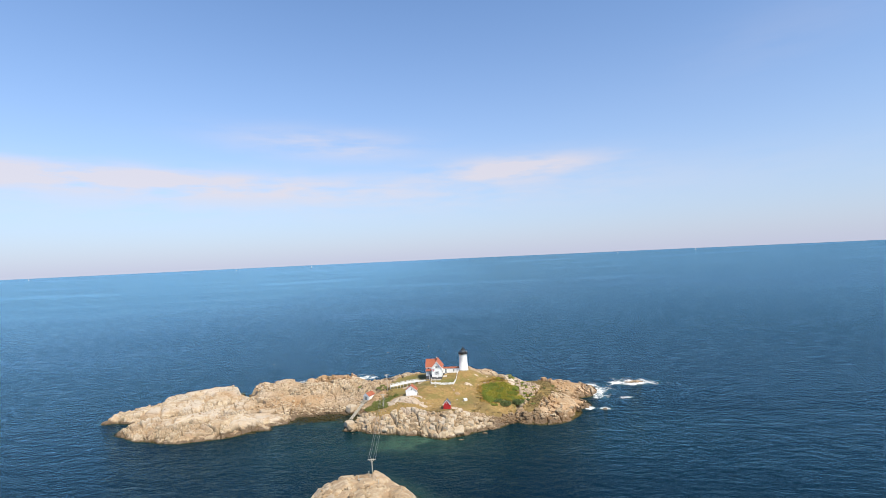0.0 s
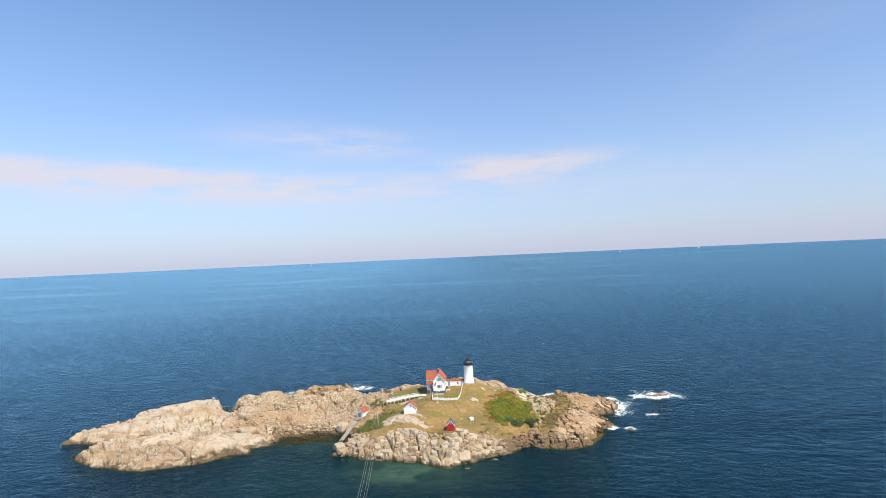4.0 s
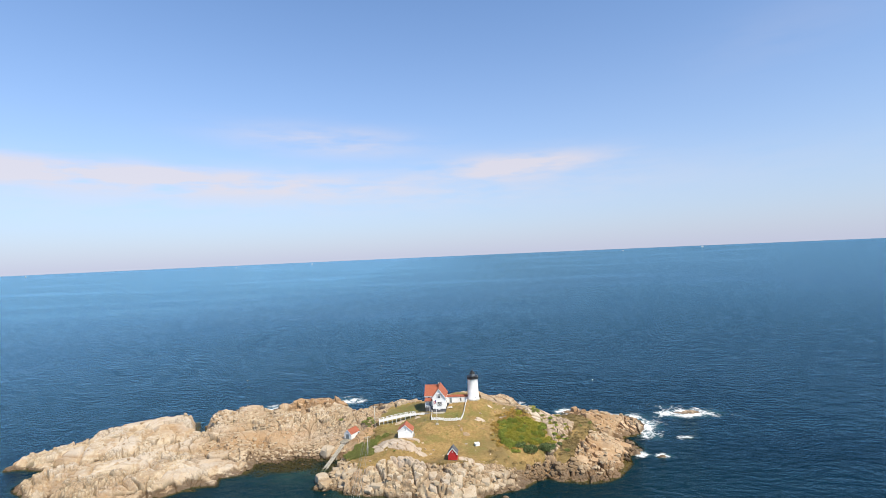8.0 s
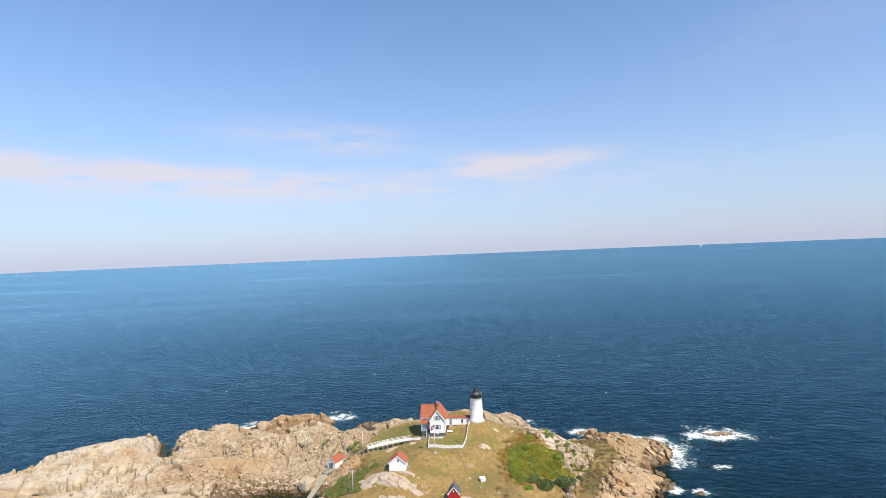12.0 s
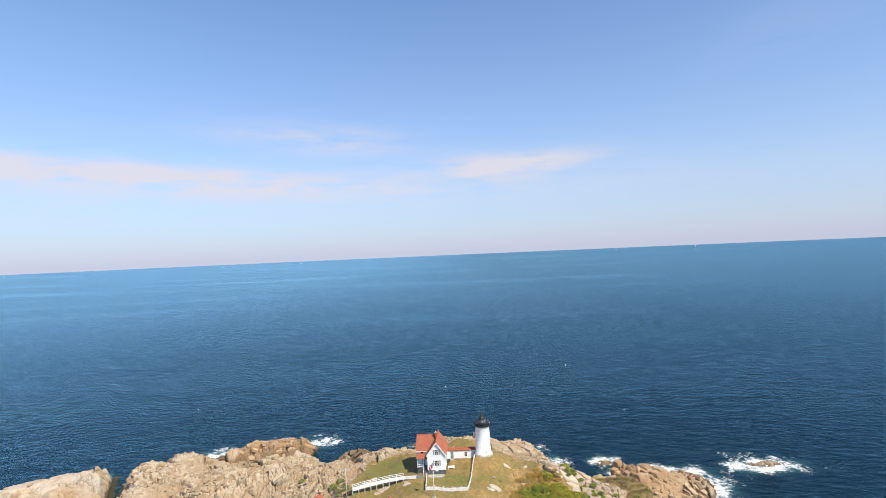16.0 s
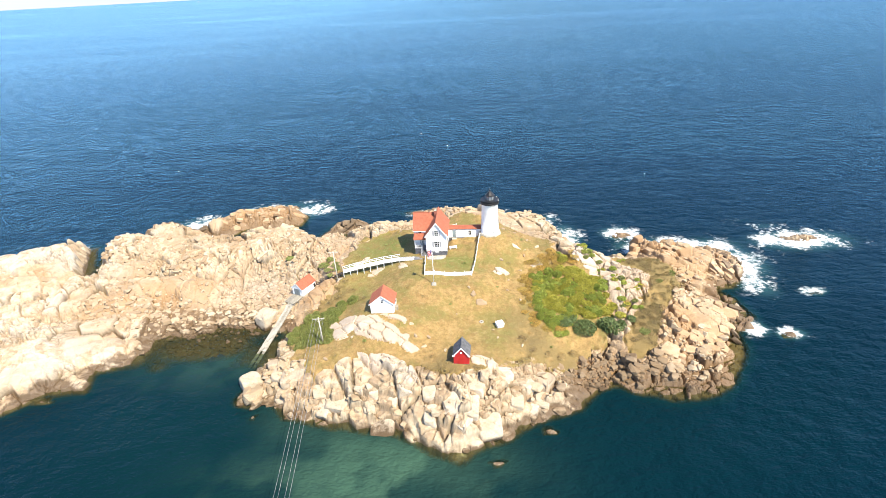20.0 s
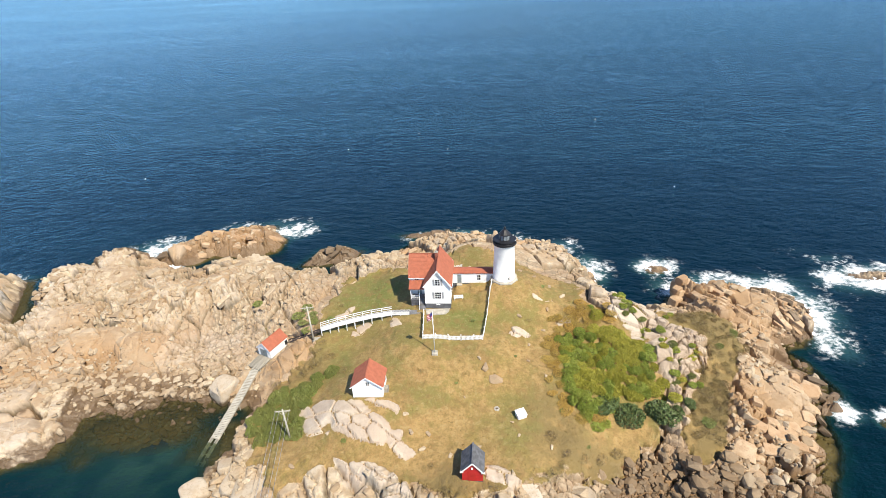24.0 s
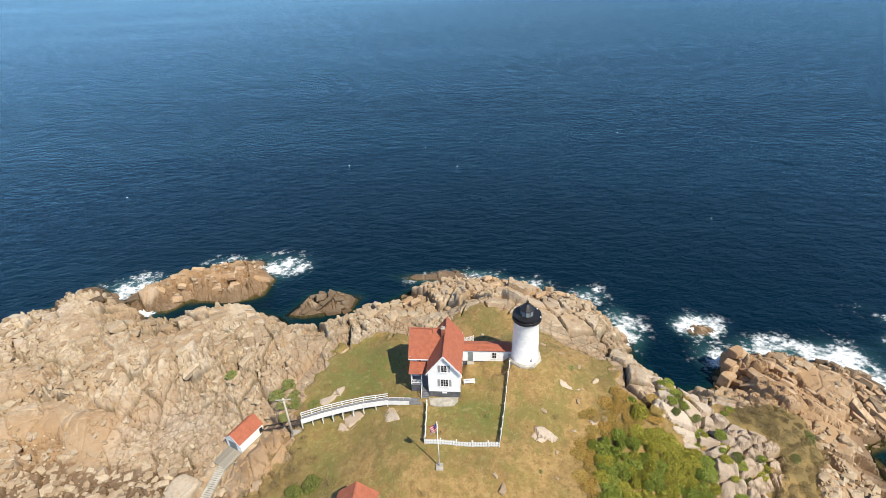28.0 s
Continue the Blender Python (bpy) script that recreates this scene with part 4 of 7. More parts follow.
def beam(a, b, w, h, bm=None):
    """A squared timber from a to b, w wide and h high."""
    bm = bm or bmesh.new()
    a, b = Vector(a), Vector(b)
    d = (b - a).normalized()
    s = d.cross(Vector((0, 0, 1)))
    s = (s.normalized() if s.length > 1e-4 else Vector((1, 0, 0))) * (w / 2)
    u = s.cross(d).normalized() * (h / 2)
    vs = [bm.verts.new(p + i * s + j * u) for p in (a, b) for i, j in ((-1, -1), (1, -1), (1, 1), (-1, 1))]
    fs = [bm.faces.new([vs[i] for i in f]) for f in ((3, 2, 1, 0), (4, 5, 6, 7), (0, 1, 5, 4), (1, 2, 6, 5), (2, 3, 7, 6), (3, 0, 4, 7))]
    bmesh.ops.recalc_face_normals(bm, faces=fs)
    return bm


def clapboards(corner, along, up, length, height, out, pitch=0.14, peak=None):
    """Lapped boards on a wall; with a peak the boards shorten up to a gable."""
    bm = bmesh.new()
    corner, along, up, out = Vector(corner), Vector(along), Vector(up), Vector(out)
    n = max(1, int(round((height + (peak or 0)) / pitch)))
    for k in range(n):
        z0, z1 = k * pitch, (k + 1) * pitch
        cut = 0.0
        if peak and z1 > height:
            cut = length / 2 * min(1.0, (z1 - height) / peak)
        a, b = cut, length - cut
        if b - a < 0.05:
            break
        p = [corner + along * a + up * z0 + out * 0.035, corner + along * b + up * z0 + out * 0.035, corner + along * b + up * z1 + out * 0.012, corner + along * a + up * z1 + out * 0.012]
        q = [corner + along * a + up * z0, corner + along * b + up * z0]
        v = [bm.verts.new(c) for c in p]
        w = [bm.verts.new(c) for c in q]
        bm.faces.new(v)
        bm.faces.new((w[0], w[1], v[1], v[0]))
    bmesh.ops.recalc_face_normals(bm, faces=bm.faces[:])
    return bm


def gable_shell(x0, x1, y0, y1, z0, ze, zr, axis="y"):
    """Walls with their gables as one body; the ridge runs along the axis."""
    if axis == "y":
        xm = (x0 + x1) / 2
        return solid([(x0, y0, z0), (x1, y0, z0), (x1, y0, ze), (xm, y0, zr), (x0, y0, ze)], (0, y1 - y0, 0))
    ym = (y0 + y1) / 2
    return solid([(x0, y0, z0), (x0, y1, z0), (x0, y1, ze), (x0, ym, zr), (x0, y0, ze)], (x1 - x0, 0, 0))


def shingles(eave_a, eave_b, ridge_a, ridge_b, lift=0.03, rows=14, seed=0):
    """A roof slope: courses of shingles, each lapping the one below, with joints."""
    rnd = random.Random(seed)
    bm = bmesh.new()
    ea, eb, ra, rb = (Vector(v) for v in (eave_a, eave_b, ridge_a, ridge_b))
    n = (eb - ea).cross(ra - ea).normalized()
    if n.z < 0:
        n = -n
    for k in range(rows):
        t0, t1 = k / rows, (k + 1) / rows
        a0, b0, a1, b1 = ea.lerp(ra, t0), eb.lerp(rb, t0), ea.lerp(ra, t1), eb.lerp(rb, t1)
        m = max(1, int((b0 - a0).length / 0.45))
        for i in range(m):
            s0, s1 = i / m, (i + 1) / m - 0.02 / max((b0 - a0).length, 0.1)
            up = lift + rnd.uniform(0, 0.018)
            v = [bm.verts.new(a0.lerp(b0, s0) + n * up), bm.verts.new(a0.lerp(b0, s1) + n * up), bm.verts.new(a1.lerp(b1, s1) + n * 0.006), bm.verts.new(a1.lerp(b1, s0) + n * 0.006)]
            w = [bm.verts.new(a0.lerp(b0, s0)), bm.verts.new(a0.lerp(b0, s1))]
            bm.faces.new(v), bm.faces.new((w[0], w[1], v[1], v[0]))
    bmesh.ops.recalc_face_normals(bm, faces=bm.faces[:])
    return bm


def roof_slab(eave_a, eave_b, ridge_a, ridge_b, thick=0.12):
    ea, eb, ra, rb = (Vector(v) for v in (eave_a, eave_b, ridge_a, ridge_b))
    n = (eb - ea).cross(ra - ea).normalized()
    if n.z < 0:
        n = -n
    return solid([ea, eb, rb, ra], -n * thick)


def roof_slope(parent, ea, eb, ra, rb, mat, seed, rows=14):
    r = part("roof", roof_slab(ea, eb, ra, rb), mat, parent)
    n = part("roofing", shingles(ea, eb, ra, rb, rows=rows, seed=seed), mat, r)
    tagged(n, kind="stuff")
    return r


def window_unit(parent, centre, w, h, out, cols=2, rows=2, shutters=False):
    """A sash window in a wall that faces out ('-y', '+x' or '-x'); its frame, panes and shutters."""
    turn = {"-y": 0, "+x": 90, "-x": -90, "+y": 180}[out]
    base = part("window", box(-w / 2 - 0.09, w / 2 + 0.09, -0.05, 0.03, -h / 2 - 0.09, h / 2 + 0.09), white_paint, parent)
    base.matrix_basis = pose(*centre, 0, 0, turn)
    pw, ph = w / cols, h / rows
    for i in range(cols):
        for j in range(rows):
            x0, z0 = -w / 2 + i * pw, -h / 2 + j * ph
            part("pane", box(x0 + 0.035, x0 + pw - 0.035, -0.062, -0.04, z0 + 0.035, z0 + ph - 0.035), dark_glass, base)
    part("sill", box(-w / 2 - 0.14, w / 2 + 0.14, -0.13, 0.0, -h / 2 - 0.16, -h / 2 - 0.09), white_paint, base)
    if shutters:
        for s in (-1, 1):
            bm = box(-0.2, 0.2, -0.04, 0.0, -h / 2, h / 2)
            for k in range(7):
                z = -h / 2 + 0.08 + k * (h - 0.16) / 7
                solid([(-0.15, -0.045, z), (0.15, -0.045, z), (0.15, -0.075, z + 0.08), (-0.15, -0.075, z + 0.08)], (0, 0.01, 0.02), bm)
            sh = part("shutter", bm, shutter_grey, base)
            sh.matrix_basis = pose(s * (w / 2 + 0.33), 0.0, 0, 0, 0, 0)
            part("shutter_rail", box(-0.24, 0.24, -0.035, 0.01, -h / 2 - 0.05, h / 2 + 0.05), white_paint, sh)
    return base


# ---- lighthouse ----
TX, TY, TZ = 7.4, 271.05, 15.1
tower = thing("lighthouse", pose(TX, TY, TZ), "white conical iron lighthouse with a black lantern and gallery", "lighthouse")
part("plinth", turned([(3.05, -0.9), (3.05, 0.35), (2.85, 0.5)], 8, smooth=False, phase=0.5), concrete, tower, "cream octagonal concrete plinth")
bm = turned([(2.44, 0.45), (2.44, 0.62), (2.36, 0.70), (2.10, 8.6), (2.14, 8.68), (2.1, 8.76)], 40)
part("shaft", bm, tower_white, tower, "white painted iron shaft")
for k in range(1, 5):
    z = 0.7 + 7.9 * k / 5
    r = 2.36 - 0.26 * k / 5
    part("seam", turned([(r + 0.002, z - 0.02), (r + 0.012, z - 0.012), (r + 0.012, z + 0.012), (r, z + 0.02)], 40), tower_white, tower)
part("gallery", turned([(2.08, 8.72), (2.3, 8.8), (2.46, 8.84), (2.48, 8.9), (2.48, 8.98), (0.9, 8.99)], 40), black_iron, tower, "black iron gallery deck")
brk = part("bracket", solid([(2.08, -0.04, 8.55), (2.08, -0.04, 8.82), (2.35, -0.04, 8.82)], (0, 0.08, 0)), black_iron, tower)
for k in range(1, 12):
    again(brk, pose(0, 0, 0, 0, 0, 30 * k))
part("parapet", turned([(2.40, 8.98), (2.44, 9.0), (2.44, 9.4), (2.40, 9.42), (2.38, 9.4), (2.38, 9.0)], 40), black_iron, tower)
for z in (9.6, 9.8):
    part("rail", turned([(2.40, z - 0.025), (2.43, z), (2.40, z + 0.025), (2.37, z)], 40), black_iron, tower)
bal = part("baluster", rod((2.405, 0, 8.98), (2.405, 0, 9.81), 0.025, 6), black_iron, tower)
for k in range(1, 20):
    again(bal, pose(0, 0, 0, 0, 0, 18 * k))
part("lantern_base", turned([(1.2, 8.98), (1.2, 9.5), (1.26, 9.56), (1.18, 9.6)], 10, smooth=False), black_iron, tower)
mull = part("mullion", box(1.10, 1.18, -0.04, 0.04, 9.55, 11.0), black_iron, tower)
for k in range(1, 10):
    again(mull, pose(0, 0, 0, 0, 0, 36 * k))
pan = part("pane", box(1.07, 1.09, -0.34, 0.34, 9.6, 10.95), lantern_glass, tower)
for k in range(10):
    o = pan if k == 0 else again(pan)
    o.matrix_basis = pose(0, 0, 0, 0, 0, 36 * k + 18)
part("lens", turned([(0.2, 9.6), (0.40, 9.9), (0.46, 10.2), (0.40, 10.5), (0.2, 10.8)], 16), plain("lens_glass", (0.5, 0.55, 0.5), 0.1), tower)
part("dome", turned([(1.3, 10.9), (1.32, 10.98), (1.16, 11.08), (0.80, 11.5), (0.42, 11.88), (0.20, 11.98), (0.0, 12.0)], 10, smooth=False), black_iron, tower, "black iron lantern roof")
part("vent_ball", turned([(0.10, 11.95), (0.12, 12.1), (0.25, 12.22), (0.27, 12.32), (0.2, 12.45), (0.05, 12.52), (0.03, 13.2), (0.0, 13.25)], 14), black_iron, tower)
w = window_unit(tower, (0, 0, 0), 0.42, 0.62, "-y", 2, 2)
w.matrix_basis = pose(0.80, -2.17, 1.3, 2, 0, 20)
tw = window_unit(tower, (0, 0, 0), 0.4, 0.6, "-x", 2, 2)
tw.matrix_basis = pose(-2.02, -0.55, 4.2, 0, 0, -75)
lampb = part("gallery_lamp", turned([(0.0, 8.95), (0.09, 9.0), (0.12, 9.2), (0.0, 9.3)], 10), white_paint, tower, "small white lamp on the gallery rail")
lampb.matrix_basis = pose(2.1, -1.15, 0.75)
lampc = again(lampb, pose(1.9, 1.2, 0.75))

# ---- keeper's house ----
HX, HY, HZ = -6.9, 264.8, 12.2
house = thing("keepers_house", pose(HX, HY, HZ, 0, 0, -4), "white clapboard cottage with steep red shingle roofs", "house")
FZ, EZ, RZ = 1.35, 6.1, 9.5
part("foundation", box(-2.62, 2.62, 0.0, 9.9, -1.2, FZ), grey_stone, house, "grey stone foundation")
part("foundation", box(-6.15, -2.62, 3.3, 10.2, -1.2, FZ), grey_stone, house, "grey stone foundation")
part("wall", gable_shell(-2.6, 2.6, 0.05, 9.85, FZ, EZ, RZ - 0.15), white_clap, house)
part("wall", gable_shell(-6.1, -2.4, 3.35, 10.15, FZ, EZ, RZ - 0.15, "x"), white_clap, house)
c = part("siding", clapboards((-2.6, 0.05, FZ), (1, 0, 0), (0, 0, 1), 5.2, EZ - FZ, (0, -1, 0), peak=RZ - EZ - 0.15), white_clap, house)
c2 = part("siding", clapboards((2.6, 0.05, FZ), (0, 1, 0), (0, 0, 1), 9.8, EZ - FZ, (1, 0, 0)), white_clap, house)
c3 = part("siding", clapboards((-2.6, 0.05, FZ), (0, 1, 0), (0, 0, 1), 3.3, EZ - FZ, (-1, 0, 0)), white_clap, house)
c4 = part("siding", clapboards((-6.1, 3.35, FZ), (1, 0, 0), (0, 0, 1), 3.5, EZ - FZ, (0, -1, 0)), white_clap, house)
c5 = part("siding", clapboards((-6.1, 3.35, FZ), (0, 1, 0), (0, 0, 1), 6.8, EZ - FZ, (-1, 0, 0), peak=RZ - EZ - 0.15), white_clap, house)
for o in (c, c2, c3, c4, c5):
    tagged(o, kind="stuff")
for x, y in ((-2.6, 0.05), (2.6, 0.05), (-6.1, 3.35), (2.6, 9.85), (-6.1, 10.15)):
    part("corner_board", box(x - 0.1, x + 0.1, y - 0.06, y + 0.1, FZ, EZ), white_paint, house)
sl = (RZ - EZ) / 2.6
roof_slope(house, (-2.95, -0.35, EZ - 0.35 * sl), (-2.95, 10.1, EZ - 0.35 * sl), (0, -0.35, RZ + 0.05), (0, 10.1, RZ + 0.05), red_roof, 1, 18)
roof_slope(house, (2.95, -0.35, EZ - 0.35 * sl), (2.95, 10.1, EZ - 0.35 * sl), (0, -0.35, RZ + 0.05), (0, 10.1, RZ + 0.05), red_roof, 2, 18)
s2l = (RZ - EZ) / 3.4
roof_slope(house, (-6.4, 3.0, EZ - 0.35 * s2l), (-2.75, 3.0, EZ - 0.35 * s2l), (-6.4, 6.75, RZ + 0.02), (-0.1, 6.75, RZ + 0.02), red_roof, 3, 18)
roof_slope(house, (-6.4, 10.5, EZ - 0.35 * s2l), (-2.75, 10.5, EZ - 0.35 * s2l), (-6.4, 6.75, RZ + 0.02), (-0.1, 6.75, RZ + 0.02), red_roof, 4, 18)
part("ridge_cap", beam((0, -0.36, RZ + 0.08), (0, 10.1, RZ + 0.08), 0.22, 0.08), red_roof, house)
part("ridge_cap", beam((-6.4, 6.75, RZ + 0.06), (-0.3, 6.75, RZ + 0.06), 0.22, 0.08), red_roof, house)
# fretted bargeboards
for s in (-1, 1):
    ang = math.atan2(RZ - EZ, 2.6)
    brd = part("bargeboard", beam((s * 2.97, -0.40, EZ - 0.42 * sl), (0, -0.40, RZ - 0.06), 0.05, 0.2), white_paint, house, "white fretted bargeboard")
    tooth = None
    for k in range(13):
        f = (k + 0.5) / 13
        x, z = s * 2.9 * (1 - f), EZ - 0.35 * sl + f * (RZ - EZ + 0.35 * sl) - 0.26
        if tooth is None:
            tooth = part("fret", solid([(-0.1, -0.02, 0.12), (0.1, -0.02, 0.12), (0.06, -0.02, -0.1), (-0.06, -0.02, -0.1)], (0, 0.04, 0)), white_paint, brd)
            tooth.matrix_basis = pose(x, -0.42, z)
        else:
            again(tooth, pose(x, -0.42, z))
part("gutter", beam((-6.4, 2.95, EZ - 0.42), (-2.9, 2.95, EZ - 0.42), 0.12, 0.12), white_paint, house)
window_unit(house, (0.05, 0.0, 6.55), 0.95, 1.45, "-y", 2, 3, True)
window_unit(house, (0.05, 0.0, 3.4), 1.25, 1.55, "-y", 3, 3, True)
window_unit(house, (2.66, 2.6, 3.4), 0.9, 1.5, "+x", 2, 2, True)
window_unit(house, (2.66, 5.6, 3.4), 0.9, 1.5, "+x", 2, 2, True)
window_unit(house, (-4.6, 3.3, 5.15), 0.8, 0.7, "-y", 2, 1)
window_unit(house, (-6.14, 6.8, 6.9), 0.8, 1.3, "-x", 2, 2)
part("cellar_vent", box(-0.4, 0.4, -0.06, 0.02, 1.0, 1.28), white_paint, house)
ch = part("chimney", box(-0.75, -0.15, 5.5, 6.15, RZ - 1.8, RZ + 0.85, bevel=0.02), brick_red, house, "red brick chimney with a pale cap")
part("cap", box(-0.8, -0.1, 5.45, 6.2, RZ + 0.85, RZ + 0.95), concrete, ch)
part("flue", rod((-0.45, 5.82, RZ + 0.9), (-0.45, 5.82, RZ + 1.3), 0.13, 10), concrete, ch)
part("aerial", rod((-2.3, 6.2, RZ - 0.6), (-2.3, 6.2, RZ + 0.7), 0.02, 6), black_iron, house)
part("aerial_arm", beam((-2.8, 6.2, RZ + 0.6), (-1.8, 6.2, RZ + 0.6), 0.03, 0.03), black_iron, house)
# porch
porch = thing("porch", pose(HX, HY, HZ, 0, 0, -4), "small white railed porch with a red roof", "porch")
part("base", box(-5.85, -4.0, 1.3, 3.28, -1.2, 1.5), grey_stone, porch)
part("floor", box(-5.95, -2.66, 1.2, 3.26, 1.5, 1.6), grey_deck, porch)
roof_slope(porch, (-6.15, 0.95, 4.25), (-2.68, 0.95, 4.25), (-6.15, 3.3, 5.05), (-2.68, 3.3, 5.05), red_roof, 5, 8)
for x in (-5.8, -4.0):
    part("post", box(x - 0.07, x + 0.07, 1.3, 1.44, 1.6, 4.25), white_paint, porch)
part("fascia", box(-6.05, -2.8, 1.1, 1.2, 4.02, 4.22), white_paint, porch)
for z in (1.85, 2.5):
    part("handrail", box(-5.8, -4.0, 1.33, 1.41, z - 0.04, z + 0.04), white_paint, porch)
    part("handrail", box(-5.84, -5.76, 1.37, 3.26, z - 0.04, z + 0.04), white_paint, porch)
b0 = part("baluster", box(-0.03, 0.03, -0.03, 0.03, 1.85, 2.5), white_paint, porch)
b0.matrix_basis = pose(-5.5, 1.37, 0)
for k in range(1, 7):
    again(b0, pose(-5.5 + 0.23 * k, 1.37, 0))
for k in range(7):
    again(b0, pose(-5.8, 1.65 + 0.23 * k, 0))
part("door", box(-4.6, -3.75, 3.22, 3.3, 1.6, 3.6), door_grey, porch)
# porch steps down to the boardwalk
steps = thing("porch_steps", pose(HX, HY, HZ, 0, 0, -4), "grey painted wooden steps beside the cottage wall", "steps")
for k in range(8):
    y = 1.2 - 0.2 * k
    part("tread", box(-3.95, -2.72, y - 0.24, y, 1.44 - 0.18 * k, 1.50 - 0.18 * k), grey_deck, steps)
for x in (-3.96, -2.72):
    part("stringer", beam((x, 1.2, 1.3), (x, -0.45, -0.1), 0.06, 0.3), grey_deck, steps)
part("handrail", beam((-3.98, 1.2, 2.4), (-3.98, -0.45, 0.9), 0.07, 0.07), white_paint, steps)
for f in (0, 0.5, 1):
    y, z = 1.2 - 1.65 * f, 1.4 - 1.5 * f
    part("post", box(-4.03, -3.93, y - 0.05, y + 0.05, z - 0.2, z + 1.0), white_paint, steps)
part("landing", box(-4.1, -2.4, -1.5, -0.4, -0.35, 0.02), grey_deck, steps)
for x, y in ((-3.85, -1.25), (-2.45, -1.25), (-3.85, -0.25), (-2.45, -0.25)):
    part("post", box(x - 0.05, x + 0.05, y - 0.05, y + 0.05, -1.0, -0.3), grey_deck, steps)

patio = thing("patio_slab", pose(-7.0, 263.7, ground_at(-7.0, 263.7)), "pale worn concrete slab below the cottage front", "slab")
part("slab", solid([(-2.6, 0.9, -0.3), (-2.4, -0.7, -0.3), (-0.8, -1.1, -0.3), (1.6, -0.9, -0.3), (2.3, 0.0, -0.3), (2.4, 0.9, -0.3)], (0, 0, 0.42)), concrete, patio)
# ---- covered passage from house to tower ----
passage = thing("covered_passage", pose(-4.2, 272.2, 13.0, 0, 0, -3.5), "low white covered passage with a red roof", "passage")
PL = 9.3
part("footing", box(0, PL, 0, 2.2, -1.0, 0.75), grey_stone, passage)
part("wall", gable_shell(0, PL, 0.02, 2.18, 0.7, 3.35, 3.72, "x"), white_clap, passage)
tagged(part("siding", clapboards((0, 0.02, 0.75), (1, 0, 0), (0, 0, 1), PL, 2.62, (0, -1, 0)), white_clap, passage), kind="stuff")
roof_slope(passage, (-0.1, -0.25, 3.3), (PL, -0.25, 3.3), (-0.1, 1.1, 3.80), (PL, 1.1, 3.80), red_roof, 6, 6)
roof_slope(passage, (-0.1, 2.45, 3.3), (PL, 2.45, 3.3), (-0.1, 1.1, 3.80), (PL, 1.1, 3.80), red_roof, 7, 6)
d = part("door", box(1.55, 2.45, -0.05, 0.02, 0.8, 2.85), door_grey, passage, "grey panelled door")
part("door_frame", box(1.45, 1.55, -0.07, 0.02, 0.75, 2.95), white_paint, d)
part("door_frame", box(2.45, 2.55, -0.07, 0.02, 0.75, 2.95), white_paint, d)
part("knob", rod((2.34, -0.1, 1.8), (2.34, -0.05, 1.8), 0.035, 8), black_iron, d)
part("doorstep", box(1.4, 2.6, -0.7, 0.0, -0.2, 0.62), concrete, passage)
window_unit(passage, (6.25, -0.01, 2.1), 0.75, 1.3, "-y", 2, 2)
screen = thing("lattice_screen", pose(-2.3, 276.7, 13.9, 0, 0, 20), "small white lattice screen behind the passage", "screen")
for x in (-0.9, 0.9):
    part("post", box(x - 0.05, x + 0.05, -0.05, 0.05, -0.6, 1.7), white_paint, screen)
for k in range(7):
    part("slat", beam((-0.85, 0.0, 0.2 + 0.22 * k), (0.85, 0.02, 0.2 + 0.22 * k), 0.03, 0.09), white_paint, screen)
bench = thing("bench", pose(-2.6, 267.6, ground_at(-2.6, 267.6), 0, 0, 4), "white slatted garden bench beside the cottage", "bench")
for y in (-0.2, 0.0, 0.2):
    part("slat", box(-1.0, 1.0, y - 0.08, y + 0.08, 0.42, 0.46), white_paint, bench)
part("backrest", box(-1.0, 1.0, 0.28, 0.33, 0.55, 0.85), white_paint, bench)
for x in (-0.85, 0.85):
    part("leg", box(x - 0.04, x + 0.04, -0.25, 0.33, -0.3, 0.42), white_paint, bench)


# ---- small gabled buildings ----
def outbuilding(name, m, label, wx, dy, base, ez, rz, wall, roof, rows, over=0.28):
    root = thing(name, m, label, "shed")
    h = wx / 2
    s = (rz - ez) / h
    part("footing", box(-h, h, 0, dy, -1.2, base), concrete if wall is not red_paint else grey_stone, root)
    part("wall", gable_shell(-h + 0.02, h - 0.02, 0.02, dy - 0.02, base, ez, rz - 0.08), wall, root)
    tagged(part("siding", clapboards((-h, 0.02, base), (1, 0, 0), (0, 0, 1), wx, ez - base, (0, -1, 0), 0.16, rz - ez - 0.08), wall, root), kind="stuff")
    tagged(part("siding", clapboards((h - 0.02, 0.02, base), (0, 1, 0), (0, 0, 1), dy - 0.04, ez - base, (1, 0, 0), 0.16), wall, root), kind="stuff")
    for sd in (-1, 1):
        roof_slope(root, (sd * (h + over), -over, ez - over * s), (sd * (h + over), dy + over, ez - over * s), (0, -over, rz + 0.04), (0, dy + over, rz + 0.04), roof, rows + sd, rows)
        part("bargeboard", beam((sd * (h + over), -over - 0.03, ez - over * s - 0.08), (0, -over - 0.03, rz - 0.06), 0.05, 0.2), white_paint, root)
    part("ridge_cap", beam((0, -over, rz + 0.07), (0, dy + over, rz + 0.07), 0.2, 0.07), roof, root)
    return root


shed = outbuilding("oil_house", pose(-19.15, 242.35, 10.2, 0, 0, -2.5), "white shed with a red shingle gable roof", 5.2, 4.3, 0.15, 2.75, 4.8, white_clap, red_roof, 12)
window_unit(shed, (0.2, 0.0, 3.25), 0.62, 0.8, "-y", 2, 2)
part("side_hatch", box(2.62, 3.3, 1.2, 2.2, -0.4, 0.9, bevel=0.02), old_wood, shed, "weathered box against the side wall")
part("side_vent", box(2.6, 2.66, 2.6, 3.4, 1.2, 1.9), shutter_dark, shed)

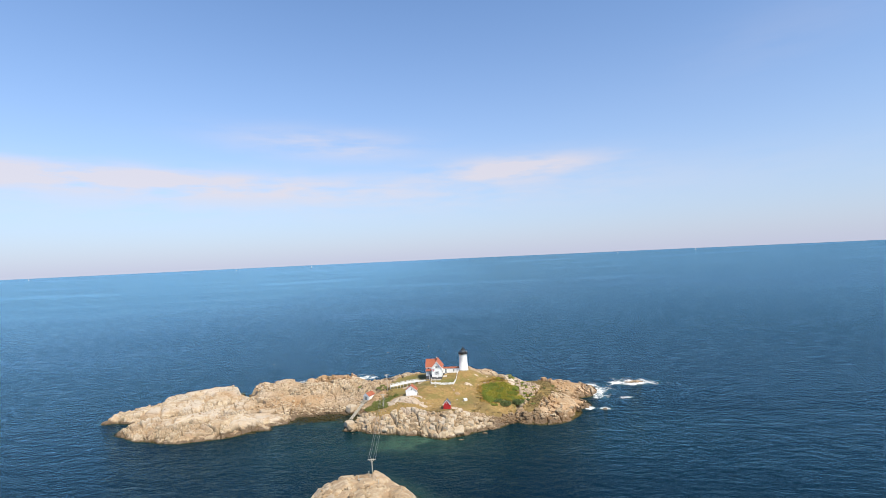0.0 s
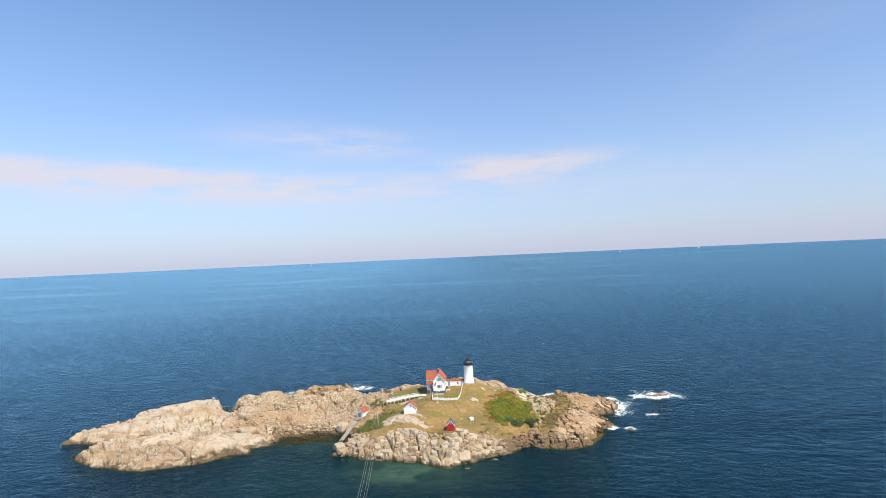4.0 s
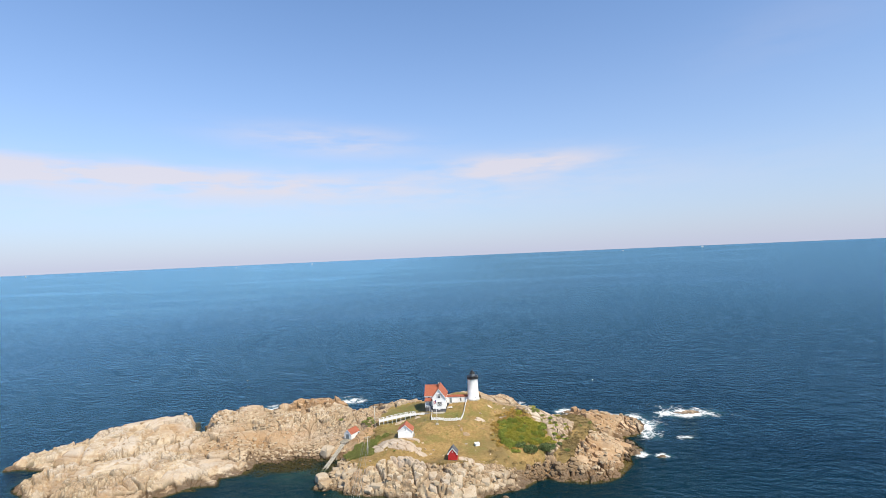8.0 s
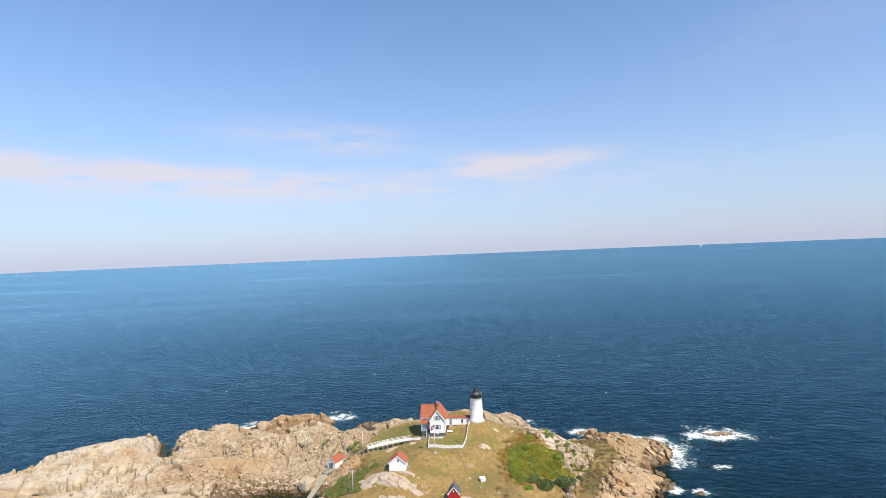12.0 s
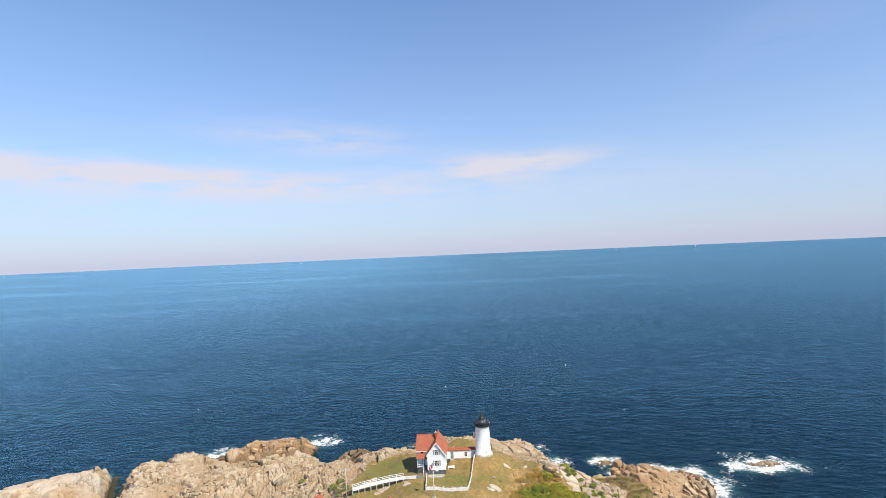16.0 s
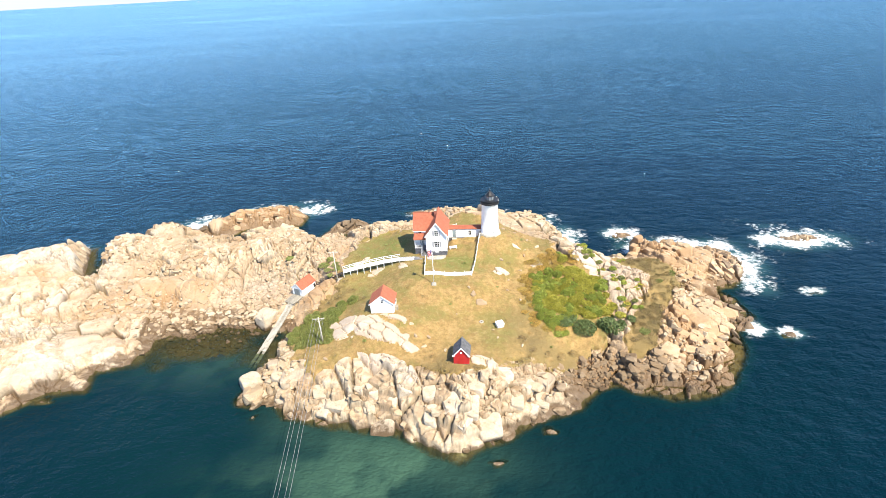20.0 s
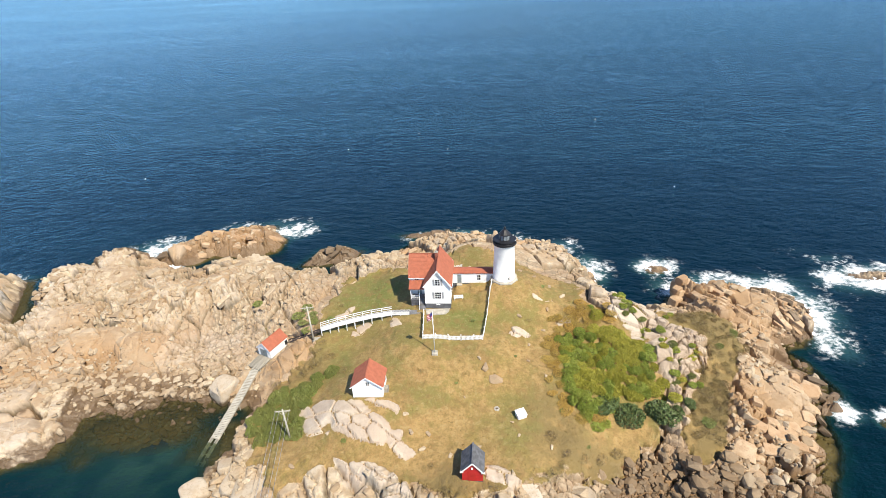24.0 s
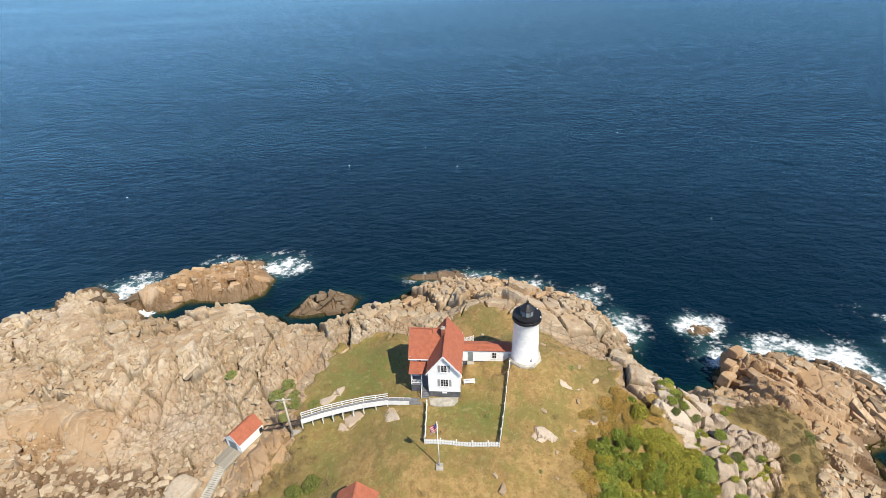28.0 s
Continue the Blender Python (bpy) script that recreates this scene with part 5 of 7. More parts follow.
red_shed = outbuilding("red_shed", pose(-2.1, 227.5, 7.45, 0, 0, -6), "small bright red shed with a grey shingle roof", 3.1, 3.3, 0.15, 2.35, 4.15, red_paint, grey_roof, 10, 0.2)
part("door", box(-0.55, 0.45, -0.06, 0.02, 0.15, 2.1), red_paint, red_shed, "red plank door")
for x in (-0.62, 0.45):
    part("door_trim", box(x, x + 0.07, -0.07, 0.02, 0.15, 2.15), red_paint, red_shed)
part("wall_lamp", box(-0.16, 0.12, -0.18, -0.02, 2.75, 3.05, bevel=0.03), white_paint, red_shed, "white lamp box under the gable")
for sd in (-1, 1):
    part("cornice_return", box(sd * 1.55 - 0.25, sd * 1.55 + 0.25, -0.24, 0.02, 2.05, 2.2), white_paint, red_shed)

boat = outbuilding("boathouse", pose(-44.2, 261.65, 3.75, 0, 0, -28), "small white boathouse with a red roof above a slipway", 3.5, 5.2, 0.2, 2.25, 3.75, white_clap, red_roof, 11, 0.16)
bd = part("boat_door", box(-1.05, 0.75, -0.06, 0.02, 0.25, 2.0), door_grey, boat, "grey double boat door")
# dark strip laid on the door for the shade between its leaves
part("door_gap", box(-0.17, -0.13, -0.07, -0.05, 0.3, 1.95), shutter_dark, bd)
part("side_window", box(1.72, 1.80, 4.3, 5.0, 0.5, 1.6), dark_glass, boat)
part("small_board", box(1.72, 1.9, 3.6, 4.0, 0.3, 1.9), white_paint, boat)

# landing stage and slipway below the boathouse
landing = thing("landing_stage", pose(-44.2, 261.65, 3.75, 0, 0, -28), "grey plank landing in front of the boathouse", "landing")
pl = part("plank", box(-1.7, 1.7, -0.26, -0.02, 0.0, 0.07), old_wood, landing)
for k in range(1, 13):
    again(pl, pose(0, -0.27 * k, -0.02 * k))
for x in (-1.5, 1.5):
    for y in (-0.4, -1.9, -3.2):
        part("pile", rod((x, y, -2.5), (x, y, 0.0), 0.12, 8), old_wood, landing)
part("kerb_rail", beam((1.72, -0.1, 0.15), (1.72, -3.5, 0.1), 0.12, 0.14), old_wood, landing)
slip = thing("slipway", Matrix(), "long weathered timber slipway running into the water", "slipway")
A, B, C = Vector((-45.5, 258.6, 3.2)), Vector((-47.0, 252.0, 1.7)), Vector((-50.2, 238.4, -0.9))
for P, Q in ((A, B), (B, C)):
    side = (Q - P).cross(Vector((0, 0, 1))).normalized()
    for sd in (-0.78, -0.44, 0.40, 0.74):
        part("runner", beam(P + side * sd, Q + side * sd, 0.3, 0.16), old_wood, slip)
    n = int((Q - P).length / 1.5)
    for k in range(n):
        c0 = P.lerp(Q, (k + 0.5) / n) - Vector((0, 0, 0.14))
        part("sleeper", beam(c0 - side * 0.85, c0 + side * 0.85, 0.2, 0.1), old_wood, slip)
for P, Q, f in ((A, B, 1.0), (B, C, 0.62)):                  # the upper part is decked over
    side = (Q - P).cross(Vector((0, 0, 1))).normalized()
    n = int((Q - P).length * f / 0.34)
    for k in range(n):
        c0 = P.lerp(Q, f * (k + 0.5) / n) + Vector((0, 0, 0.11))
        part("plank", beam(c0 - side * 0.80, c0 + side * (0.76 + 0.1 * (k * 37 % 5) / 5), 0.29, 0.05), pole_wood, slip)
for f in (0.1, 0.5, 0.9):
    for sd in (-0.75, 0.75):
        p = B.lerp(C, f) + (C - B).cross(Vector((0, 0, 1))).normalized() * sd
        part("pile", rod(p - Vector((0, 0, 2.5)), p, 0.1, 8), old_wood, slip)

# ---- white picket fence ----
picket_me = None
fence = thing("picket_fence", Matrix(), "white picket fence round the cottage garden", "fence")


def fence_run(a, b, height=1.15):
    global picket_me
    a, b = Vector((*a, 0)), Vector((*b, 0))
    length = (b - a).length
    ang = math.degrees(math.atan2(b.y - a.y, b.x - a.x))
    n = int(length / 0.24)
    for k in range(n + 1):
        p = a.lerp(b, k / n)
        z = ground_at(p.x, p.y)
        if k % 10 == 0 or k == n:
            o = part("post", box(-0.08, 0.08, -0.08, 0.08, -0.4, height + 0.12), white_paint, fence)
            o.matrix_basis = pose(p.x, p.y, z, 0, 0, ang)
            part("post_cap", box(-0.11, 0.11, -0.11, 0.11, height + 0.12, height + 0.18), white_paint, o)
        else:
            if picket_me is None:
                picket_me = part("picket", solid([(-0.095, -0.035, 0.08), (0.095, -0.035, 0.08), (0.095, -0.035, height - 0.1), (0, -0.035, height), (-0.095, -0.035, height - 0.1)], (0, 0.025, 0)), white_paint, fence)
                picket_me.matrix_basis = pose(p.x, p.y, z, 0, 0, ang)
            else:
                again(picket_me, pose(p.x, p.y, z, 0, 0, ang))
    for k in range(0, n, 10):
        p, q = a.lerp(b, k / n), a.lerp(b, min(1, (k + 10) / n))
        for dz in (0.3, 0.85):
            part("rail", beam((p.x, p.y, ground_at(p.x, p.y) + dz), (q.x, q.y, ground_at(q.x, q.y) + dz), 0.05, 0.1), white_paint, fence)


fence_run((-9.9, 263.0), (-9.95, 255.35))
fence_run((-9.95, 255.35), (1.55, 254.85))
fence_run((1.55, 254.85), (4.6, 269.6))

# ---- boardwalk and tramway ----
walkway = thing("boardwalk", Matrix(), "white-painted raised boardwalk with railings", "boardwalk")
WAY = [Vector(p) for p in ((-31.4, 262.2, 10.3), (-28.0, 263.1, 10.75), (-24.6, 263.75, 11.15), (-21.0, 264.3, 11.55), (-16.7, 264.6, 11.95), (-12.9, 264.2, 12.15), (-10.8, 263.9, 12.15))]
for k, (P, Q) in enumerate(zip(WAY, WAY[1:])):
    side = (Q - P).cross(Vector((0, 0, 1))).normalized()        # towards the garden
    far = -side * 0.75
    n = max(3, int((Q - P).length / 0.2))
    for i in range(n):
        c0 = P.lerp(Q, (i + 0.5) / n)
        part("plank", beam(c0 - side * 0.6, c0 + side * 0.6, 0.17, 0.05), grey_deck, walkway)
    for sd in (-0.62, 0.62):
        part("skirt", beam(P + side * sd + Vector((0, 0, -0.12)), Q + side * sd + Vector((0, 0, -0.12)), 0.05, 0.42), white_paint if k < 5 else grey_deck, walkway)
    for f in (0.0, 0.5):
        c0 = P.lerp(Q, f)
        for sd in (-0.55, 0.55):
            p = c0 + side * sd
            part("leg", box(p.x - 0.07, p.x + 0.07, p.y - 0.07, p.y + 0.07, ground_at(p.x, p.y) - 0.3, p.z - 0.03), white_paint, walkway)
    if k < 4:
        for sd in (-0.62, 0.62):
            for dz in ((0.5, 0.95) if sd < 0 else (0.38,)):
                part("rail", beam(P + side * sd + Vector((0, 0, dz)), Q + side * sd + Vector((0, 0, dz)), 0.07, 0.13 if sd < 0 else 0.62), white_paint, walkway)
            for f in (0.0, 0.5):
                p = P.lerp(Q, f) + side * sd
                part("rail_post", box(p.x - 0.06, p.x + 0.06, p.y - 0.06, p.y + 0.06, p.z, p.z + (1.0 if sd < 0 else 0.66)), white_paint, walkway)
    elif k == 4:
        part("rail", beam(P + side * 0.62 + Vector((0, 0, 0.35)), Q + side * 0.62 + Vector((0, 0, 0.3)), 0.07, 0.4), white_paint, walkway)
tram = thing("tramway", Matrix(), "narrow rusty rails on a timber trestle down to the boathouse", "rails")
P, Q = Vector((-31.4, 262.1, 10.0)), Vector((-40.4, 265.4, 4.6))
side = (Q - P).cross(Vector((0, 0, 1))).normalized()
for sd in (-0.55, 0.55):
    part("rail", beam(P + side * sd, Q + side * sd, 0.14, 0.2), rail_iron, tram)
for k in range(16):
    c0 = P.lerp(Q, (k + 0.5) / 16) - Vector((0, 0, 0.12))
    part("sleeper", beam(c0 - side * 0.75, c0 + side * 0.75, 0.18, 0.12), rail_iron, tram)
for f in (0.15, 0.4, 0.65, 0.9):
    for sd in (-0.55, 0.55):
        p = P.lerp(Q, f) + side * sd
        part("trestle_leg", beam((p.x, p.y, min(ground_at(p.x, p.y), p.z) - 0.4), p, 0.14, 0.14), rail_iron, tram)

# ---- flagpole, poles and cables ----
fz = ground_at(-7.64, 251.33)
flag = thing("flagpole", pose(-7.64, 251.33, fz), "white flagpole with a furled striped flag on a concrete base", "flagpole")
part("base", box(-0.55, 0.55, -0.55, 0.55, -0.3, 0.3, bevel=0.06), concrete, flag)
part("pole", rod((0, 0, 0.2), (0, 0, 9.6), 0.08, 12, r2=0.045), white_paint, flag)
part("truck", turned([(0.0, 9.55), (0.09, 9.62), (0.09, 9.7), (0.0, 9.78)], 12), white_paint, flag)
fl = bmesh.new()
grid = [[fl.verts.new((-0.06 - 1.25 * i / 10 * (0.75 + 0.25 * math.sin(i)), 0.16 * math.sin(i * 1.3 + j * 0.5), 9.3 - 1.3 * j / 8 - 0.75 * i / 10)) for i in range(11)] for j in range(9)]
for j in range(8):
    for i in range(10):
        fl.faces.new((grid[j][i], grid[j][i + 1], grid[j + 1][i + 1], grid[j + 1][i])).smooth = True
fo = part("flag", fl, flag_cloth, flag, "furled red and white striped flag")
fo.data.materials.append(flag_red)
fo.data.materials.append(flag_blue)
for p in fo.data.polygons:
    j, i = divmod(p.index, 10)
    p.material_index = 2 if (j < 4 and i < 4) else (1 if j % 2 == 0 else 0)
part("halyard", rod((0.12, 0, 0.9), (0.06, 0, 9.5), 0.012, 5), white_paint, flag)


def utility_pole(x, y, base, top, arm, ang, label):
    root = thing("utility_pole", pose(x, y, base, 0, 0, ang), label, "utility pole", "poles carrying the island cable")
    hgt = top - base
    part("pole", rod((0, 0, -0.8), (0, 0, hgt), 0.18, 10, r2=0.14), pole_wood, root)
    part("crossarm", box(-arm / 2, arm / 2, -0.16, -0.04, hgt - 0.35, hgt - 0.2), pole_wood, root)
    for s in (-1, 1):
        part("brace", beam((s * arm * 0.32, -0.1, hgt - 0.35), (0, -0.1, hgt - 1.1), 0.05, 0.05), pole_wood, root)
    for f in (-0.45, -0.2, 0.2, 0.45):
        part("insulator", turned([(0.03, hgt - 0.22), (0.06, hgt - 0.16), (0.06, hgt - 0.06), (0.02, hgt)], 8), concrete, root).matrix_basis = pose(f * arm, -0.1, 0)
    return root


utility_pole(-32.9, 260.8, ground_at(-32.9, 260.8), 16.9, 2.5, 4, "weathered wooden pole with a crossarm beside the boardwalk")
utility_pole(-32.2, 237.5, ground_at(-32.2, 237.5), 13.2, 2.5, 4, "weathered wooden pole with a crossarm among the shrubs")
utility_pole(-26.8, 164.0, ground_at(-26.8, 164.0), 11.6, 2.6, 2, "weathered wooden pole with a crossarm on the headland")
pbase = thing("pole_footing", pose(-32.2, 261.2, ground_at(-32.2, 261.2)), "pale stone block at the foot of the pole", "footing")
part("block", box(-1.0, 1.1, -0.6, 0.6, -0.5, 0.35, bevel=0.12), concrete, pbase)
cables = thing("cables", Matrix(), "thin grey cables slung over the channel between two poles", "cables")
for f in (-0.45, -0.2, 0.2, 0.45):
    a, b = Vector((-32.2 + f * 2.5, 237.4, 13.1)), Vector((-26.8 + f * 2.6, 163.9, 11.5))
    bm, prev = bmesh.new(), None
    for k in range(25):
        s = k / 24
        p = a.lerp(b, s) - Vector((0, 0, 4 * 1.6 * s * (1 - s)))
        if prev is not None:
            rod(prev, p, 0.03, 5, bm)
        prev = p
    part("cable", bm, wire_mat, cables)

# ---- boulders ----
def loose_rock(name, lo, hi, stain):
    """Broken granite, stone by stone from lo to hi, stained, wet and weedy below the tide mark."""
    m, t, b = material(name, 0.92)
    info, g, sp = nd(t, "ShaderNodeObjectInfo"), nd(t, "ShaderNodeNewGeometry"), nd(t, "ShaderNodeSeparateXYZ")
    t.links.new(g.outputs["Position"], sp.inputs[0])
    place = setv(nd(t, "ShaderNodeTexNoise"), Scale=0.7, Detail=6.0, Roughness=0.65)
    t.links.new(g.outputs["Position"], place.inputs["Vector"])
    speck = setv(nd(t, "ShaderNodeTexNoise"), Scale=3.4, Detail=5.0, Roughness=0.7)
    t.links.new(g.outputs["Position"], speck.inputs["Vector"])
    pick = math_node(t, "FRACT", math_node(t, "ADD", info.outputs["Random"], g.outputs["Random Per Island"]))
    c = mix_rgb(t, pick, lo, hi)
    c = mix_rgb(t, math_node(t, "MULTIPLY", ramp(t, place.outputs["Fac"], 0.42, 0.64), 0.6), c, stain)
    c = mix_rgb(t, math_node(t, "MULTIPLY", ramp(t, speck.outputs["Fac"], 0.50, 0.68), 0.45), c, tuple(0.55 * q for q in stain))
    level = math_node(t, "ADD", sp.outputs["Z"], math_node(t, "MULTIPLY", math_node(t, "SUBTRACT", place.outputs["Fac"], 0.5), 3.0))
    low = math_node(t, "SUBTRACT", 1.0, ramp(t, level, 0.2, 1.4))
    far = nd(t, "ShaderNodeVectorMath", op="DISTANCE")
    t.links.new(g.outputs["Position"], far.inputs[0])
    far.inputs[1].default_value = (30, 228, 0)
    c = mix_rgb(t, math_node(t, "MULTIPLY", math_node(t, "SUBTRACT", 1.0, ramp(t, far.outputs["Value"], 8, 18)), 0.75), c, (0.17, 0.108, 0.055))     # weed-stained stones of the small cove
    t.links.new(mix_rgb(t, low, c, (0.096, 0.06, 0.03)), b.inputs["Base Color"])
    bump(t, b, math_node(t, "ADD", place.outputs["Fac"], math_node(t, "MULTIPLY", speck.outputs["Fac"], 0.5)), 0.8, 0.2)
    return m


rock_mat = loose_rock("boulder_granite", (0.34, 0.235, 0.135), (0.55, 0.445, 0.31), (0.37, 0.26, 0.155))
pale_rock = loose_rock("pale_granite", (0.45, 0.365, 0.265), (0.55, 0.465, 0.36), (0.41, 0.30, 0.19))
rust_rock = loose_rock("rusty_granite", (0.42, 0.27, 0.15), (0.57, 0.42, 0.27), (0.38, 0.225, 0.115))


def stone_mesh(seed, flat):
    rnd = random.Random(seed)
    bm = bmesh.new()
    for k in range(20):
        v = Vector((rnd.gauss(0, 1), rnd.gauss(0, 1), rnd.gauss(0, 1))).normalized()
        v = Vector((max(-0.72, min(0.72, v.x)), max(-0.66, min(0.66, v.y)), max(-0.6, min(0.6, v.z))))
        bm.verts.new((v.x * 1.15, v.y * 0.95, v.z * flat))
    r = bmesh.ops.convex_hull(bm, input=bm.verts[:])
    bmesh.ops.delete(bm, geom=list({g for g in r["geom_interior"] + r["geom_unused"] if isinstance(g, bmesh.types.BMVert)}), context="VERTS")
    bmesh.ops.bevel(bm, geom=bm.edges[:], offset=0.025, segments=1, affect="EDGES")
    me = bpy.data.meshes.new("boulder")
    bm.to_mesh(me)
    bm.free()
    me.materials.append(rock_mat)
    return me


stones = [stone_mesh(k, 0.6 + 0.06 * (k % 6)) for k in range(12)]
rng = np.random.RandomState(4)
# centre, spread, how many, sizes
FIELDS = [(-63, 250.5, 14, 5.5, 800, 0.35, 1.5), (-56, 261, 12, 6, 260, 0.3, 1.2), (26, 231.5, 8, 3.6, 420, 0.4, 1.7), (45, 235, 8, 6, 240, 0.4, 1.9), (54, 255, 5, 6, 150, 0.4, 1.8), (66, 262, 6, 10, 60, 0.4, 1.6),
          (2, 304, 22, 6, 150, 0.4, 1.7), (-22, 297, 8, 5, 120, 0.6, 3.0), (-88, 259, 14, 6, 300, 0.35, 1.7), (-82, 277, 16, 4, 160, 0.4, 1.8), (-105, 290, 10, 9, 160, 0.5, 2.0), (-20, 222, 20, 5, 90, 0.5, 2.0),
          (6, 223, 8, 5, 70, 0.6, 2.2), (-40, 236, 3.5, 7, 110, 0.5, 1.8), (-44, 228, 3.0, 3.0, 36, 1.0, 2.8), (-75, 322, 14, 6, 90, 0.5, 1.6), (55, 284, 9, 5, 70, 0.5, 2.2), (24, 298, 8, 8, 110, 0.4, 1.5),
          (-130, 262, 24, 14, 110, 0.4, 1.6), (-28, 148, 10, 9, 60, 0.5, 2.2), (-46, 275, 8, 9, 120, 0.4, 1.4), (37, 231, 4, 4, 60, 0.8, 2.6)]
px, py, ps = [], [], []
for cx, cy, sx, sy, n, lo, hi in FIELDS:
    px.append(cx + sx * rng.uniform(-1, 1, n) + 0.3 * sx * rng.randn(n))
    py.append(cy + sy * rng.uniform(-1, 1, n) + 0.3 * sy * rng.randn(n))
    ps.append(lo * (hi / lo) ** (rng.uniform(0, 1, n) ** 2.2))
px, py, ps = np.concatenate(px), np.concatenate(py), np.concatenate(ps)
pz, pgrass, pd = surface(px, py)
keep = (pgrass < 0.35) & (pz > np.where((np.abs(px + 62) < 16) & (py < 256), -2.4, -0.9))
px, py, pz, ps = px[keep], py[keep], pz[keep], ps[keep]
score = ps * (1.0 + 0.8 * ((np.abs(px - 45) < 25) & (py < 262)) + 0.8 * ((np.abs(px + 62) < 20) & (py < 262)))
order = np.argsort(-score)
for i in order[:300]:
    o = new("boulder", stones[i % 12])
    o.parent = island if py[i] > 200 else shore
    s = ps[i] * 0.72
    o.matrix_basis = pose(px[i], py[i], pz[i] + 0.18 * s, rng.uniform(-14, 14), rng.uniform(-14, 14), rng.uniform(0, 360)) @ Matrix.Diagonal((s, s * rng.uniform(0.8, 1.2), s * rng.uniform(0.8, 1.15), 1))


def joined(name, places, meshes, mat, parent, label=""):
    """Many small copies as one mesh. places: index, matrix."""
    cos, tris, base = [], [], 0
    cache = []
    for me in meshes:
        v = np.array([tuple(q.co) for q in me.vertices])
        cache.append((v, [tuple(p.vertices) for p in me.polygons]))
    faces = []
    for k, m in places:
        v, f = cache[k]
        a = np.array(m.to_3x3())
        cos.append(v @ a.T + np.array(m.translation))
        faces += [tuple(i + base for i in q) for q in f]
        base += len(v)
    me = bpy.data.meshes.new(name)
    me.from_pydata(np.concatenate(cos).tolist(), [], faces)
    me.materials.append(mat)
    o = new(name, me)
    o.parent = parent
    return tagged(o, label, kind="stuff")


places = []
for i in order[300:]:
    s = ps[i] * 0.72
    places.append((i % 12, pose(px[i], py[i], pz[i] + 0.2 * s, rng.uniform(-20, 20), rng.uniform(-20, 20), rng.uniform(0, 360)) @ Matrix.Diagonal((s, s * rng.uniform(0.75, 1.25), s, 1))))
joined("rubble", places, stones, rock_mat, island, "scattered broken granite stones")


# ---- great blocks of the shore ----
def block_mesh(seed, mat, worn=0.07, segments=2, chop=0.5):
    """A joint-bounded block of granite: a crooked box with some corners broken off and worn edges."""
    rnd = random.Random(seed)
    bm = bmesh.new()
    for a in (-1, 1):
        for b in (-1, 1):
            for c in (-1, 1):
                v = Vector((a * (0.5 + rnd.uniform(-0.16, 0.06)), b * (0.5 + rnd.uniform(-0.16, 0.06)), c * (0.5 + rnd.uniform(-0.12, 0.05))))
                if rnd.random() < chop:
                    for k in range(3):
                        w = v.copy()
                        w[k] *= rnd.uniform(0.25, 0.7)
                        bm.verts.new(w)
                else:
                    bm.verts.new(v)
    r = bmesh.ops.convex_hull(bm, input=bm.verts[:])
    bmesh.ops.delete(bm, geom=list({g for g in r["geom_interior"] + r["geom_unused"] if isinstance(g, bmesh.types.BMVert)}), context="VERTS")
    bmesh.ops.dissolve_limit(bm, angle_limit=radians(12), verts=bm.verts[:], edges=bm.edges[:])
    bmesh.ops.bevel(bm, geom=bm.edges[:], offset=worn, segments=segments, affect="EDGES", profile=0.6)
    me = bpy.data.meshes.new("rock_block")
    bm.to_mesh(me)
    bm.free()
    me.materials.append(mat)
    return me


PALE_BLOCKS = [block_mesh(100 + k, pale_rock, 0.085, 3) for k in range(14)]
RUST_BLOCKS = [block_mesh(140 + k, rust_rock, 0.04, 1) for k in range(14)]
weedy_rock = loose_rock("weedy_rock", (0.13, 0.09, 0.055), (0.26, 0.19, 0.125), (0.12, 0.08, 0.045))
WEED_BLOCKS = [block_mesh(220 + k, weedy_rock, 0.04, 1) for k in range(14)]
SLAB_BLOCKS = [block_mesh(180 + k, rock_mat, 0.04, 1) for k in range(14)]
